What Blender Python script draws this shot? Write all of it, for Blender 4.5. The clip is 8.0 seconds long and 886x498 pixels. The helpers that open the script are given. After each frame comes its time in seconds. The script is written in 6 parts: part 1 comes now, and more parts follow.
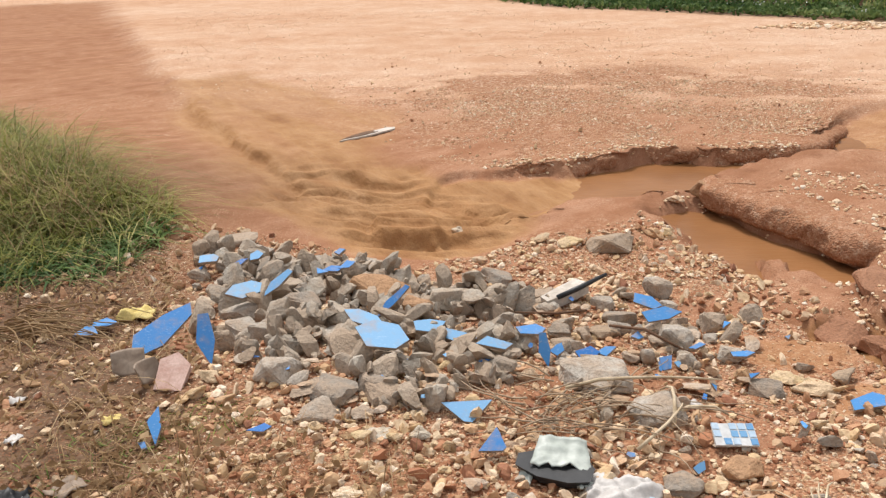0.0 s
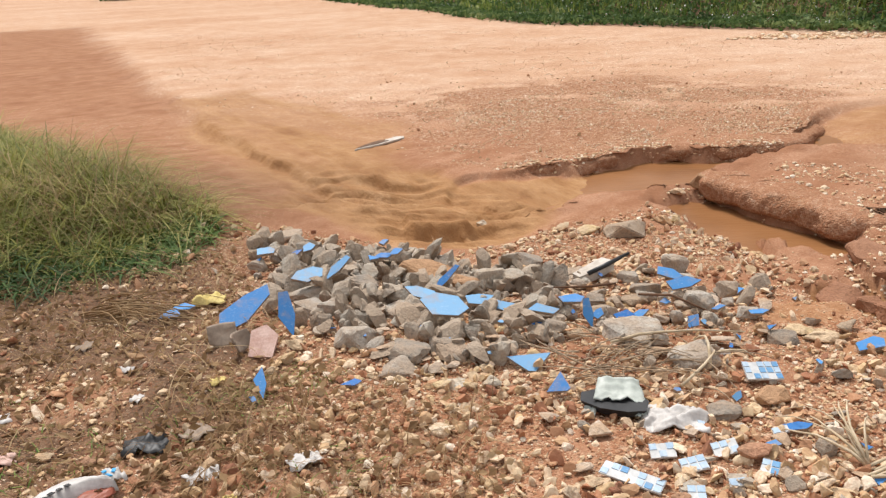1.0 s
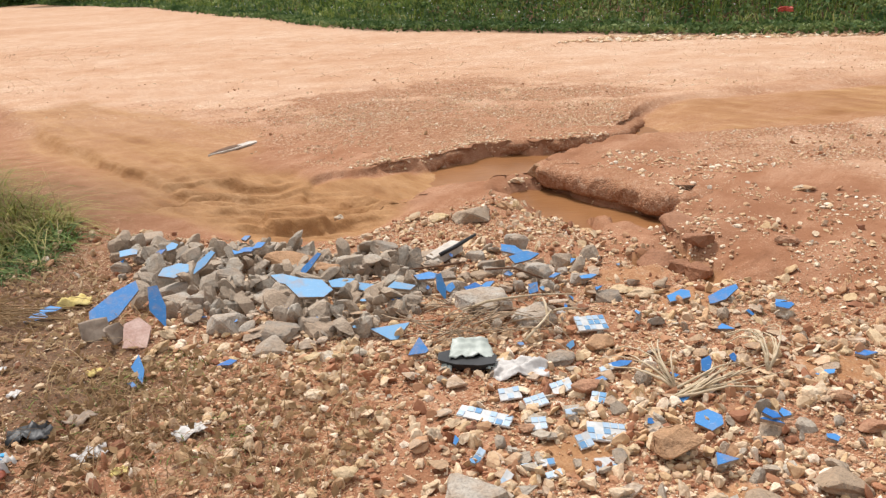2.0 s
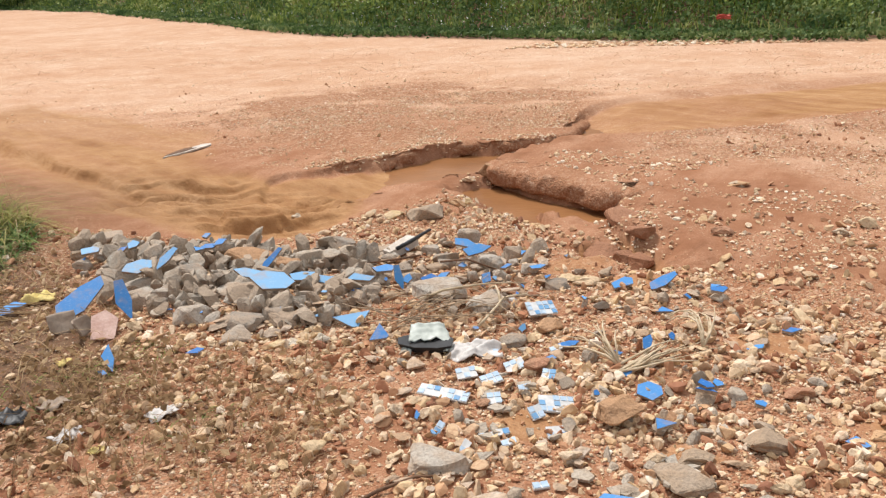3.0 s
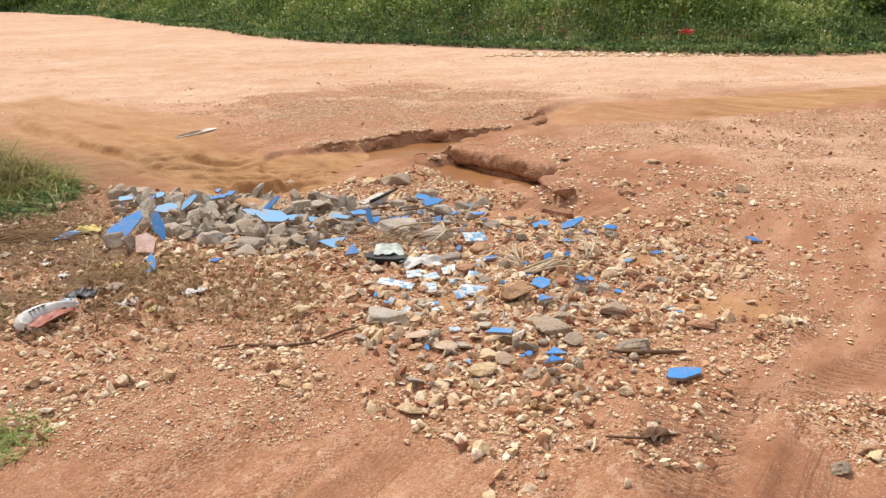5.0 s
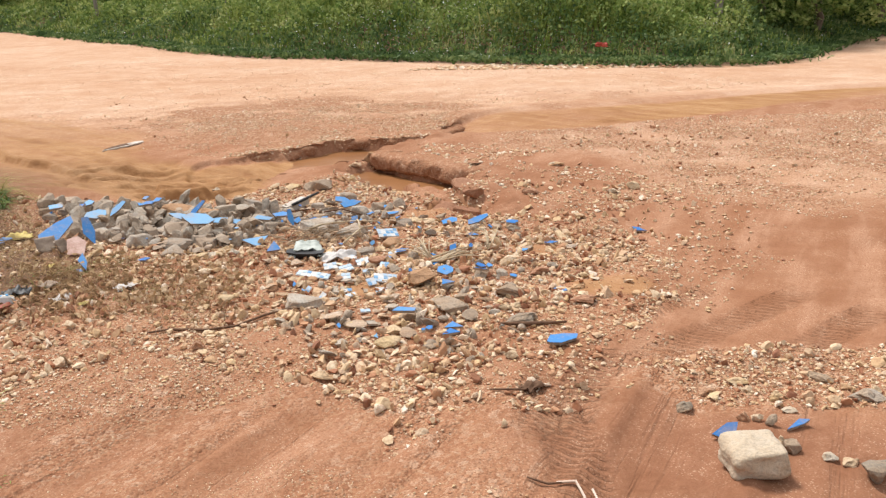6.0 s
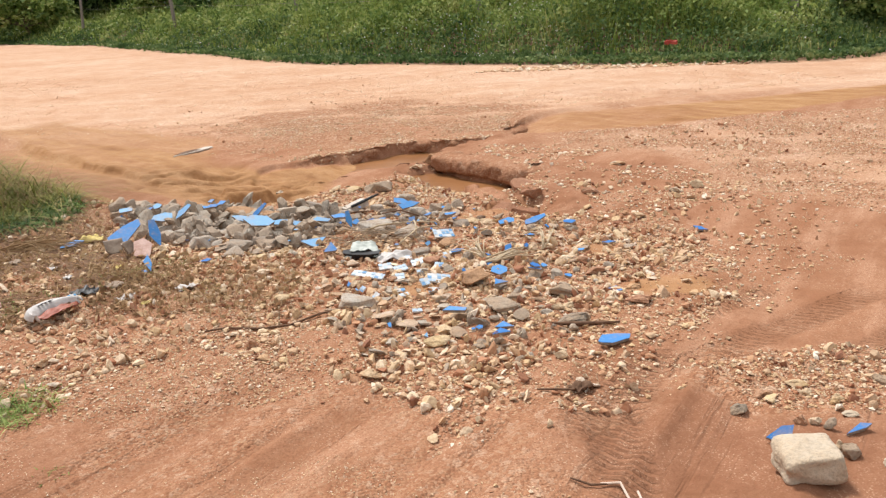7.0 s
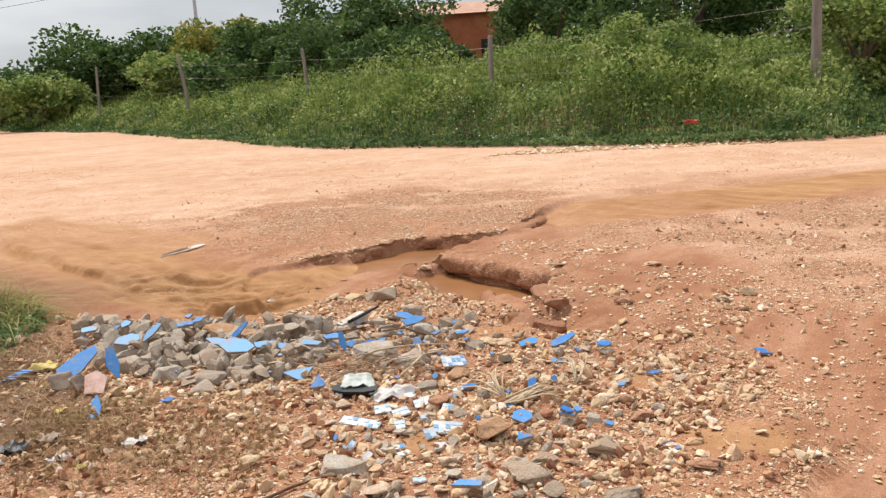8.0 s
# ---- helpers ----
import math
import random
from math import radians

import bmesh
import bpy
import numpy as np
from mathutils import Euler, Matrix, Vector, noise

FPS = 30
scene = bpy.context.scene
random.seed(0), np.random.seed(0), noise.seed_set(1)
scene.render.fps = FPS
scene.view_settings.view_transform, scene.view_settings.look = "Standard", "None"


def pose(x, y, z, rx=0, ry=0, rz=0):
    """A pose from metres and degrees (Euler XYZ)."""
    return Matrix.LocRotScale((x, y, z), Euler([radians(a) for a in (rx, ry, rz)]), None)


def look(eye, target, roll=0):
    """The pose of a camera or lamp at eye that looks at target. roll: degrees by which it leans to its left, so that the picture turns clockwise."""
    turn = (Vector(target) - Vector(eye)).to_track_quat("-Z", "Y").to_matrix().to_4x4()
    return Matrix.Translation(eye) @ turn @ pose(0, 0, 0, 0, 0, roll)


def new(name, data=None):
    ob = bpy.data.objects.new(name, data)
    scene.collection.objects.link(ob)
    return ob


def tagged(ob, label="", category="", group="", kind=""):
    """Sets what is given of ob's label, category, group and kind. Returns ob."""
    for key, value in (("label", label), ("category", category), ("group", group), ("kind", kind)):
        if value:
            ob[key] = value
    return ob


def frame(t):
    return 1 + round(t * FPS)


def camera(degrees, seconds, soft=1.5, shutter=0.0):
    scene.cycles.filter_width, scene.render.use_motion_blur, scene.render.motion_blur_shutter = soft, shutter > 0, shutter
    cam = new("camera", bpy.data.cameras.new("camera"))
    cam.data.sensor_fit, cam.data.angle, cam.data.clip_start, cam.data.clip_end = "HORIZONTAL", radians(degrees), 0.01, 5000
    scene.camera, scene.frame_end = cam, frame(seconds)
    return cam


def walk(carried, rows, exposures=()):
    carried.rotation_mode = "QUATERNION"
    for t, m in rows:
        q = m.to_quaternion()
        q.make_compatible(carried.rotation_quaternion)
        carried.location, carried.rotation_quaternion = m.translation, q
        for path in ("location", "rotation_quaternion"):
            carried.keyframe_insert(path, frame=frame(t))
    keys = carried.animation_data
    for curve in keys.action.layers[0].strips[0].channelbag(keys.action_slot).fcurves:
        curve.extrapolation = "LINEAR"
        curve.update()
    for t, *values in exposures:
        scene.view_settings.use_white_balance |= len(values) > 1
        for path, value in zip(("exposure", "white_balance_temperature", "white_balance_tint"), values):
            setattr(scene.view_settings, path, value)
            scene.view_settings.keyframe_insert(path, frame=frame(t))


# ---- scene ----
cam = camera(56.0, 8.0, soft=1.35)
METRES, EYE, TILT, LEAN, TURN = 4.451, 1.5, 0.0, 0.0, 0.0
PATH = [
    (0, (0.165, 0.021, 1.471), (-0.034, 1.889, 0.784), -1.8),
    (0.5, (-0.002, -0.225, 1.461), (-0.21, 1.652, 0.804), -2.7),
    (1, (-0.133, -0.458, 1.473), (-0.265, 1.43, 0.827), -2.7),
    (1.5, (-0.108, -0.669, 1.463), (-0.084, 1.224, 0.817), -1.9),
    (2, (-0.153, -0.799, 1.48), (0.06, 1.082, 0.835), -2.6),
    (2.2, (-0.217, -0.826, 1.486), (0.055, 1.045, 0.834), -2.7),
    (3.3, (-0.203, -1.154, 1.468), (0.13, 0.716, 0.843), -2.1),
    (3.5, (-0.155, -1.299, 1.461), (0.158, 0.578, 0.844), -1.7),
    (4, (-0.151, -1.621, 1.495), (0.168, 0.258, 0.887), -1.1),
    (4.2, (-0.193, -1.756, 1.489), (0.134, 0.12, 0.877), -0.7),
    (5.3, (-0.267, -2.442, 1.477), (0.134, -0.579, 0.868), -1.1),
    (5.5, (-0.235, -2.535, 1.484), (0.217, -0.684, 0.875), -1.3),
    (6, (-0.23, -2.754, 1.491), (0.28, -0.909, 0.911), -0.9),
    (6.5, (-0.251, -2.956, 1.464), (0.181, -1.106, 0.84), -1.4),
    (7, (-0.136, -2.773, 1.469), (0.209, -0.886, 0.901), -2.6),
    (7.3, (-0.071, -2.581, 1.46), (0.253, -0.679, 0.933), -2.1),
    (7.5, (-0.014, -2.399, 1.454), (0.322, -0.496, 0.936), -2.1),
    (8, (0.07, -1.912, 1.505), (0.395, 0.023, 1.117), -3.5),
]
EXPOSURE = 0.66
walk(cam, [(t, look(eye, target, roll)) for t, eye, target, roll in PATH], [(0.0, EXPOSURE - 0.12), (2.0, EXPOSURE - 0.08), (4.0, EXPOSURE - 0.04), (5.5, EXPOSURE), (7.0, EXPOSURE), (8.0, EXPOSURE + 0.02)])

# ---- world, sun ----
SUN_ELEV, SUN_TURN = radians(58), radians(-25)
world = bpy.data.worlds.new("sky")
scene.world = world
world.use_nodes = True
wn, wl = world.node_tree.nodes, world.node_tree.links
wn.clear()
w_out, w_bg = wn.new("ShaderNodeOutputWorld"), wn.new("ShaderNodeBackground")
w_sky, w_mix = wn.new("ShaderNodeTexSky"), wn.new("ShaderNodeMix")
w_noise, w_ramp = wn.new("ShaderNodeTexNoise"), wn.new("ShaderNodeValToRGB")
w_co, w_map = wn.new("ShaderNodeTexCoord"), wn.new("ShaderNodeMapping")
w_gain = wn.new("ShaderNodeVectorMath")
w_sky.sky_type, w_sky.sun_disc = "NISHITA", False
w_sky.sun_elevation, w_sky.sun_rotation = SUN_ELEV, SUN_TURN
w_gain.operation = "SCALE"
w_gain.inputs["Scale"].default_value = 0.9
w_map.inputs["Scale"].default_value = (1.0, 1.0, 4.0)
w_noise.inputs["Scale"].default_value, w_noise.inputs["Detail"].default_value = 2.2, 6
w_ramp.color_ramp.elements[0].position, w_ramp.color_ramp.elements[0].color = 0.4, (5.9, 6.2, 6.8, 1)
w_ramp.color_ramp.elements[1].position, w_ramp.color_ramp.elements[1].color = 0.62, (9.4, 9.5, 9.7, 1)
# an overcast sky is about two and a half times brighter overhead than at the horizon
w_xyz, w_rise, w_over = wn.new("ShaderNodeSeparateXYZ"), wn.new("ShaderNodeMapRange"), wn.new("ShaderNodeVectorMath")
w_rise.inputs["From Min"].default_value, w_rise.inputs["From Max"].default_value = 0.0, 1.0
w_rise.inputs["To Min"].default_value, w_rise.inputs["To Max"].default_value = 0.64, 1.2
w_over.operation = "SCALE"
w_mix.data_type = "RGBA"
w_mix.inputs[0].default_value = 0.85
wl.new(w_co.outputs["Generated"], w_map.inputs[0])
wl.new(w_map.outputs[0], w_noise.inputs["Vector"])
wl.new(w_noise.outputs["Fac"], w_ramp.inputs[0])
wl.new(w_sky.outputs[0], w_gain.inputs[0])
wl.new(w_gain.outputs[0], w_mix.inputs[6])
wl.new(w_ramp.outputs[0], w_mix.inputs[7])
wl.new(w_co.outputs["Generated"], w_xyz.inputs[0])
wl.new(w_xyz.outputs["Z"], w_rise.inputs["Value"])
wl.new(w_mix.outputs[2], w_over.inputs[0])
wl.new(w_rise.outputs[0], w_over.inputs["Scale"])
wl.new(w_over.outputs[0], w_bg.inputs[0])
w_bg.inputs[1].default_value = 0.079
wl.new(w_bg.outputs[0], w_out.inputs[0])

sun = new("sun", bpy.data.lights.new("sun", "SUN"))
sun.data.energy, sun.data.angle, sun.data.color = 2.8, radians(13), (1.0, 0.965, 0.93)
sun.matrix_world = look((math.sin(SUN_TURN) * 40 * math.cos(SUN_ELEV), math.cos(SUN_TURN) * 40 * math.cos(SUN_ELEV), 40 * math.sin(SUN_ELEV)), (0, 0, 0))


# ---- materials ----
class Mat:
    """A node material under construction."""

    def __init__(self, name, rough=0.8, metal=0.0, spec=0.3):
        self.m = bpy.data.materials.new(name)
        self.m.use_nodes = True
        self.n, self.l = self.m.node_tree.nodes, self.m.node_tree.links
        self.b = self.n["Principled BSDF"]
        self.b.inputs["Roughness"].default_value = rough
        self.b.inputs["Metallic"].default_value = metal
        self.b.inputs["Specular IOR Level"].default_value = spec
        self.geo = self.n.new("ShaderNodeNewGeometry")
        self.co = self.n.new("ShaderNodeTexCoord")

    def link(self, a, b):
        self.l.new(a, b)

    def noise(self, scale, detail=4, rough=0.55, space="world", stretch=None, kind="noise"):
        tex = self.n.new("ShaderNodeTexNoise" if kind == "noise" else "ShaderNodeTexVoronoi")
        tex.inputs["Scale"].default_value = scale
        if kind == "noise":
            tex.inputs["Detail"].default_value, tex.inputs["Roughness"].default_value = detail, rough
        src = self.geo.outputs["Position"] if space == "world" else self.co.outputs["Object"]
        if stretch:
            mp = self.n.new("ShaderNodeMapping")
            mp.vector_type = "TEXTURE"
            mp.inputs["Scale"].default_value = [1 / v for v in stretch[:3]]
            if len(stretch) > 3:
                mp.inputs["Rotation"].default_value = (0, 0, stretch[3])
            self.link(src, mp.inputs[0])
            src = mp.outputs[0]
        self.link(src, tex.inputs["Vector"])
        return tex.outputs["Fac"] if kind == "noise" else tex.outputs["Distance"], tex

    def ramp(self, fac, *stops):
        r = self.n.new("ShaderNodeValToRGB")
        e = r.color_ramp.elements
        while len(e) < len(stops):
            e.new(0.5)
        for k, (p, c) in zip(e, stops):
            k.position = p
            k.color = (c, c, c, 1) if isinstance(c, (int, float)) else (*c, 1)
        self.link(fac, r.inputs[0])
        return r.outputs[0]

    def mix(self, fac, a, b, mode="MIX"):
        x = self.n.new("ShaderNodeMix")
        x.data_type, x.blend_type = "RGBA", mode
        for sock, v in ((x.inputs[0], fac), (x.inputs[6], a), (x.inputs[7], b)):
            if isinstance(v, (int, float)):
                sock.default_value = v
            elif isinstance(v, tuple):
                sock.default_value = (*v, 1)
            else:
                self.link(v, sock)
        return x.outputs[2]

    def math(self, op, a, b=0.0):
        x = self.n.new("ShaderNodeMath")
        x.operation = op
        for sock, v in zip(x.inputs, (a, b)):
            if isinstance(v, (int, float)):
                sock.default_value = v
            else:
                self.link(v, sock)
        return x.outputs[0]

    def attr(self, name):
        a = self.n.new("ShaderNodeAttribute")
        a.attribute_name = name
        return a.outputs["Fac"]

    def bump(self, height, dist=0.01, strength=0.6):
        bp = self.n.new("ShaderNodeBump")
        bp.inputs["Distance"].default_value, bp.inputs["Strength"].default_value = dist, strength
        self.link(height, bp.inputs["Height"])
        self.link(bp.outputs[0], self.b.inputs["Normal"])

    def color(self, c):
        if isinstance(c, tuple):
            self.b.inputs["Base Color"].default_value = (*c, 1)
        else:
            self.link(c, self.b.inputs["Base Color"])
        return self

    def island(self):
        return self.geo.outputs["Random Per Island"]

    def object_random(self):
        return self.n.new("ShaderNodeObjectInfo").outputs["Random"]


def ground_material():
    k = Mat("earth", 0.9, 0, 0.04)
    big, _ = k.noise(0.55, 5)
    mid, _ = k.noise(4.0, 6, 0.6)
    fine, _ = k.noise(38.0, 5, 0.65)
    grain, _ = k.noise(160.0, 3, 0.6)
    cell, cell_tex = k.noise(75.0, kind="voronoi")
    cell_b, cell_tex_b = k.noise(34.0, kind="voronoi")
    # dry sand drawn out along wheel tracks; its streaks also stand for rut shading
    sand = k.ramp(mid, (0.3, (0.30, 0.142, 0.078)), (0.7, (0.42, 0.222, 0.132)))
    ruts, _ = k.noise(2.2, 6, 0.62, stretch=(0.3, 2.2, 1, 0.82))
    sand = k.mix(k.ramp(ruts, (0.38, 0.6), (0.56, 0.0)), sand, (0.275, 0.122, 0.062))
    sand = k.mix(k.ramp(ruts, (0.52, 0.0), (0.68, 0.5)), sand, (0.49, 0.285, 0.18))
    # the beaten road: pale lanes, reddish between them
    lanes, _ = k.noise(0.28, 2, 0.5, stretch=(0.6, 1.0, 1, 0.3))
    worn, _ = k.noise(1.7, 7, 0.68)
    road = k.math("ADD", k.math("MULTIPLY", lanes, 0.35), k.math("ADD", k.math("MULTIPLY", worn, 0.45), k.math("MULTIPLY", fine, 0.2)))
    pale = k.ramp(road, (0.34, (0.42, 0.225, 0.13)), (0.45, (0.52, 0.315, 0.195)), (0.55, (0.58, 0.385, 0.262)), (0.68, (0.645, 0.475, 0.35)))
    base = k.mix(k.attr("pale"), sand, pale)
    streak, _ = k.noise(3.2, 6, 0.65, stretch=(0.35, 1.5, 1, -0.96))
    silt = k.math("ADD", k.math("MULTIPLY", streak, 0.5), k.math("ADD", k.math("MULTIPLY", mid, 0.25), k.math("MULTIPLY", big, 0.25)))
    mud = k.ramp(silt, (0.34, (0.23, 0.10, 0.038)), (0.46, (0.325, 0.165, 0.068)), (0.56, (0.41, 0.228, 0.105)), (0.68, (0.54, 0.34, 0.19)))
    base = k.mix(k.attr("wet"), base, mud)
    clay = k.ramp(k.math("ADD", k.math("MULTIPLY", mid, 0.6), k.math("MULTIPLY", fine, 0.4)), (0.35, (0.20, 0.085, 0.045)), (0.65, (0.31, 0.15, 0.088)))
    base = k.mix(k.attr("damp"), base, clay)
    litter_share = k.attr("litter")
    soil = k.ramp(fine, (0.3, (0.06, 0.038, 0.025)), (0.72, (0.235, 0.15, 0.095)))
    grit = k.ramp(cell_tex.outputs["Color"], (0.0, (0.21, 0.085, 0.045)), (0.4, (0.40, 0.185, 0.10)), (0.72, (0.55, 0.34, 0.20)), (1.0, (0.74, 0.57, 0.42)))
    grit_b = k.ramp(cell_tex_b.outputs["Color"], (0.0, (0.25, 0.105, 0.055)), (0.6, (0.45, 0.225, 0.125)), (1.0, (0.70, 0.52, 0.37)))
    grit = k.mix(k.ramp(mid, (0.4, 0.0), (0.6, 1.0)), grit, grit_b)
    gfac = k.math("MULTIPLY", k.attr("gravel"), k.ramp(fine, (0.28, 0.45), (0.5, 1.0)))
    base = k.mix(gfac, base, grit)
    base = k.mix(litter_share, base, soil)
    base = k.mix(k.ramp(grain, (0.3, 0.55), (0.55, 0.0)), base, (0.20, 0.09, 0.045))
    lone = k.math("SUBTRACT", 1.0, k.math("MULTIPLY", k.attr("wet"), 0.85))

    def dots(scale, share, rim):
        dist, tex = k.noise(scale, kind="voronoi")
        few = k.ramp(tex.outputs["Color"], (1 - share, 0.0), (1 - share + 0.03, 1.0))
        return k.math("MULTIPLY", k.math("MULTIPLY", few, k.ramp(dist, (rim * 0.7, 1.0), (rim, 0.0))), lone)
    base = k.mix(k.math("MULTIPLY", dots(130.0, 0.40, 0.45), k.ramp(mid, (0.42, 0.0), (0.62, 0.6))), base, (0.58, 0.40, 0.27))
    base = k.mix(k.math("MULTIPLY", dots(95.0, 0.42, 0.45), 0.75), base, (0.25, 0.11, 0.06))
    on_road = k.attr("pale")
    base = k.mix(k.math("MULTIPLY", dots(26.0, 0.45, 0.34), k.math("MULTIPLY", on_road, k.ramp(worn, (0.4, 0.1), (0.6, 0.8)))), base, (0.76, 0.60, 0.46))
    base = k.mix(k.math("MULTIPLY", dots(21.0, 0.42, 0.32), k.math("MULTIPLY", on_road, k.ramp(worn, (0.36, 0.9), (0.6, 0.25)))), base, (0.31, 0.15, 0.085))
    base = k.mix(k.math("MULTIPLY", dots(9.0, 0.30, 0.22), k.math("MULTIPLY", on_road, 0.55)), base, (0.34, 0.18, 0.11))
    k.color(base)
    rough = k.math("SUBTRACT", 0.95, k.math("MULTIPLY", k.attr("wet"), 0.35))
    k.link(rough, k.b.inputs["Roughness"])
    h_wet = k.math("MULTIPLY", k.math("MULTIPLY", streak, k.attr("wet")), 4.0)
    dry = k.math("SUBTRACT", 1.0, k.math("MULTIPLY", k.attr("wet"), 0.7))
    h = k.math("ADD", k.math("MULTIPLY", fine, 0.8), k.math("MULTIPLY", grain, 0.3))
    h = k.math("ADD", h, k.math("MULTIPLY", k.math("MULTIPLY", worn, on_road), 2.0))
    scratch, _ = k.noise(2.4, 4, 0.6, stretch=(0.25, 6.0, 1, 0.82))
    h = k.math("ADD", h, k.math("MULTIPLY", k.math("MULTIPLY", k.ramp(scratch, (0.28, 0.0), (0.44, 1.0)), k.attr("sandy")), 0.7))
    # tyre tread: slanted bars printed along each wheel mark, broken up by loose sand
    bars = k.math("SINE", k.math("ADD", k.attr("tread_way"), k.math("MULTIPLY", mid, 11.0)))
    bars = k.math("MULTIPLY", k.ramp(k.math("ADD", k.math("MULTIPLY", bars, 0.5), 0.5), (0.3, 0.0), (0.6, 1.0)), k.ramp(fine, (0.35, 0.3), (0.55, 1.0)))
    h = k.math("ADD", h, k.math("MULTIPLY", k.math("MULTIPLY", bars, k.attr("tread")), 1.1))
    stones = k.math("MULTIPLY", k.math("SUBTRACT", 0.6, k.math("ADD", cell, k.math("MULTIPLY", cell_b, 0.5))), k.math("MULTIPLY", k.attr("gravel"), 1.6))
    k.bump(k.math("ADD", k.math("MULTIPLY", k.math("ADD", h, stones), dry), h_wet), 0.012, 0.8)
    return k.m


def water_material():
    k = Mat("muddy_water", 0.35, 0, 0.1)
    big, _ = k.noise(1.6, 3)
    rip, _ = k.noise(9.0, 3, stretch=(1, 2.6, 1))
    k.color(k.ramp(big, (0.3, (0.205, 0.088, 0.032)), (0.7, (0.30, 0.14, 0.058))))
    k.bump(rip, 0.01, 0.25)
    return k.m


def stone_material(name, dark, light, spot, rough=0.85, use="object"):
    k = Mat(name, rough, 0, 0.3)
    mid, _ = k.noise(14.0, 5, 0.6)
    fine, _ = k.noise(90.0, 4, 0.6)
    rnd = k.object_random() if use == "object" else k.island()
    dusty = tuple(0.5 * (a + b) for a, b in zip(light, spot))
    base = k.ramp(rnd, (0.0, dark), (0.45, light), (0.7, spot), (1.0, dusty))
    base = k.mix(k.ramp(mid, (0.38, 0.0), (0.6, 0.75)), base, spot)
    base = k.mix(k.ramp(fine, (0.3, 0.45), (0.55, 0.0)), base, tuple(v * 0.45 for v in dark))
    k.color(base)
    k.bump(k.math("ADD", k.math("MULTIPLY", mid, 1.6), k.math("MULTIPLY", fine, 0.6)), 0.014, 0.8)
    return k.m


def gravel_material():
    k = Mat("gravel_stone", 0.85, 0, 0.3)
    fine, _ = k.noise(70.0, 4, 0.6)
    base = k.ramp(k.island(), (0.0, (0.22, 0.09, 0.05)), (0.10, (0.38, 0.165, 0.085)), (0.24, (0.50, 0.29, 0.16)), (0.42, (0.60, 0.42, 0.23)), (0.64, (0.70, 0.55, 0.38)), (0.80, (0.50, 0.33, 0.20)), (0.88, (0.64, 0.45, 0.27)), (1.0, (0.80, 0.69, 0.55)))
    base = k.mix(k.ramp(fine, (0.35, 0.5), (0.55, 0.0)), base, (0.36, 0.175, 0.09))
    k.color(base)
    k.bump(fine, 0.006, 0.7)
    return k.m


def leaf_material(name, stops, rough=0.55):
    k = Mat(name, rough, 0, 0.1)
    patch, _ = k.noise(0.9, 4, 0.6)
    base = k.ramp(k.math("ADD", k.math("MULTIPLY", k.island(), 0.5), k.math("SUBTRACT", k.math("MULTIPLY", patch, 1.7), 0.6)), *stops)
    k.color(base)
    tr = k.n.new("ShaderNodeBsdfTranslucent")
    k.link(base, tr.inputs[0])
    mx = k.n.new("ShaderNodeMixShader")
    mx.inputs[0].default_value = 0.35
    k.link(k.b.outputs[0], mx.inputs[1])
    k.link(tr.outputs[0], mx.inputs[2])
    k.link(mx.outputs[0], k.n["Material Output"].inputs[0])
    return k.m


def plain_material(name, a, b, scale=20.0, rough=0.7, spec=0.3, metal=0.0, bump=0.003, stretch=None, space="object"):
    k = Mat(name, rough, metal, spec)
    f, _ = k.noise(scale, 5, 0.6, space, stretch)
    f2, _ = k.noise(scale * 5, 3, 0.6, space, stretch)
    k.color(k.mix(k.ramp(f2, (0.3, 0.3), (0.6, 0.0)), k.ramp(f, (0.3, a), (0.7, b)), tuple(v * 0.55 for v in a)))
    k.bump(f, bump, 0.6)
    return k.m


EARTH, WATER = ground_material(), water_material()
GRAVEL = gravel_material()


def paint_material(name, dark, light):
    """Glazed face of a tile, scuffed, with a film of dry mud."""
    k = Mat(name, 0.6, 0, 0.2)
    cloud, _ = k.noise(11.0, 6, 0.65)
    scuff, _ = k.noise(60.0, 5, 0.7, stretch=(1, 3, 1))
    base = k.mix(k.object_random(), dark, light)
    base = k.mix(k.ramp(scuff, (0.58, 0.0), (0.68, 0.5)), base, (0.40, 0.52, 0.64))
    base = k.mix(k.ramp(cloud, (0.5, 0.0), (0.74, 0.7)), base, (0.36, 0.26, 0.19))
    k.color(base)
    k.bump(scuff, 0.001, 0.4)
    return k.m


def pale_gravel_material():
    k = Mat("pale_gravel", 0.9, 0, 0.2)
    fine, _ = k.noise(70.0, 4, 0.6)
    base = k.ramp(k.island(), (0.0, (0.36, 0.175, 0.10)), (0.2, (0.48, 0.28, 0.16)), (0.5, (0.60, 0.42, 0.245)), (0.75, (0.69, 0.53, 0.355)), (1.0, (0.82, 0.71, 0.56)))
    k.color(k.mix(k.ramp(fine, (0.35, 0.5), (0.55, 0.0)), base, (0.42, 0.23, 0.13)))
    k.bump(fine, 0.006, 0.7)
    return k.m


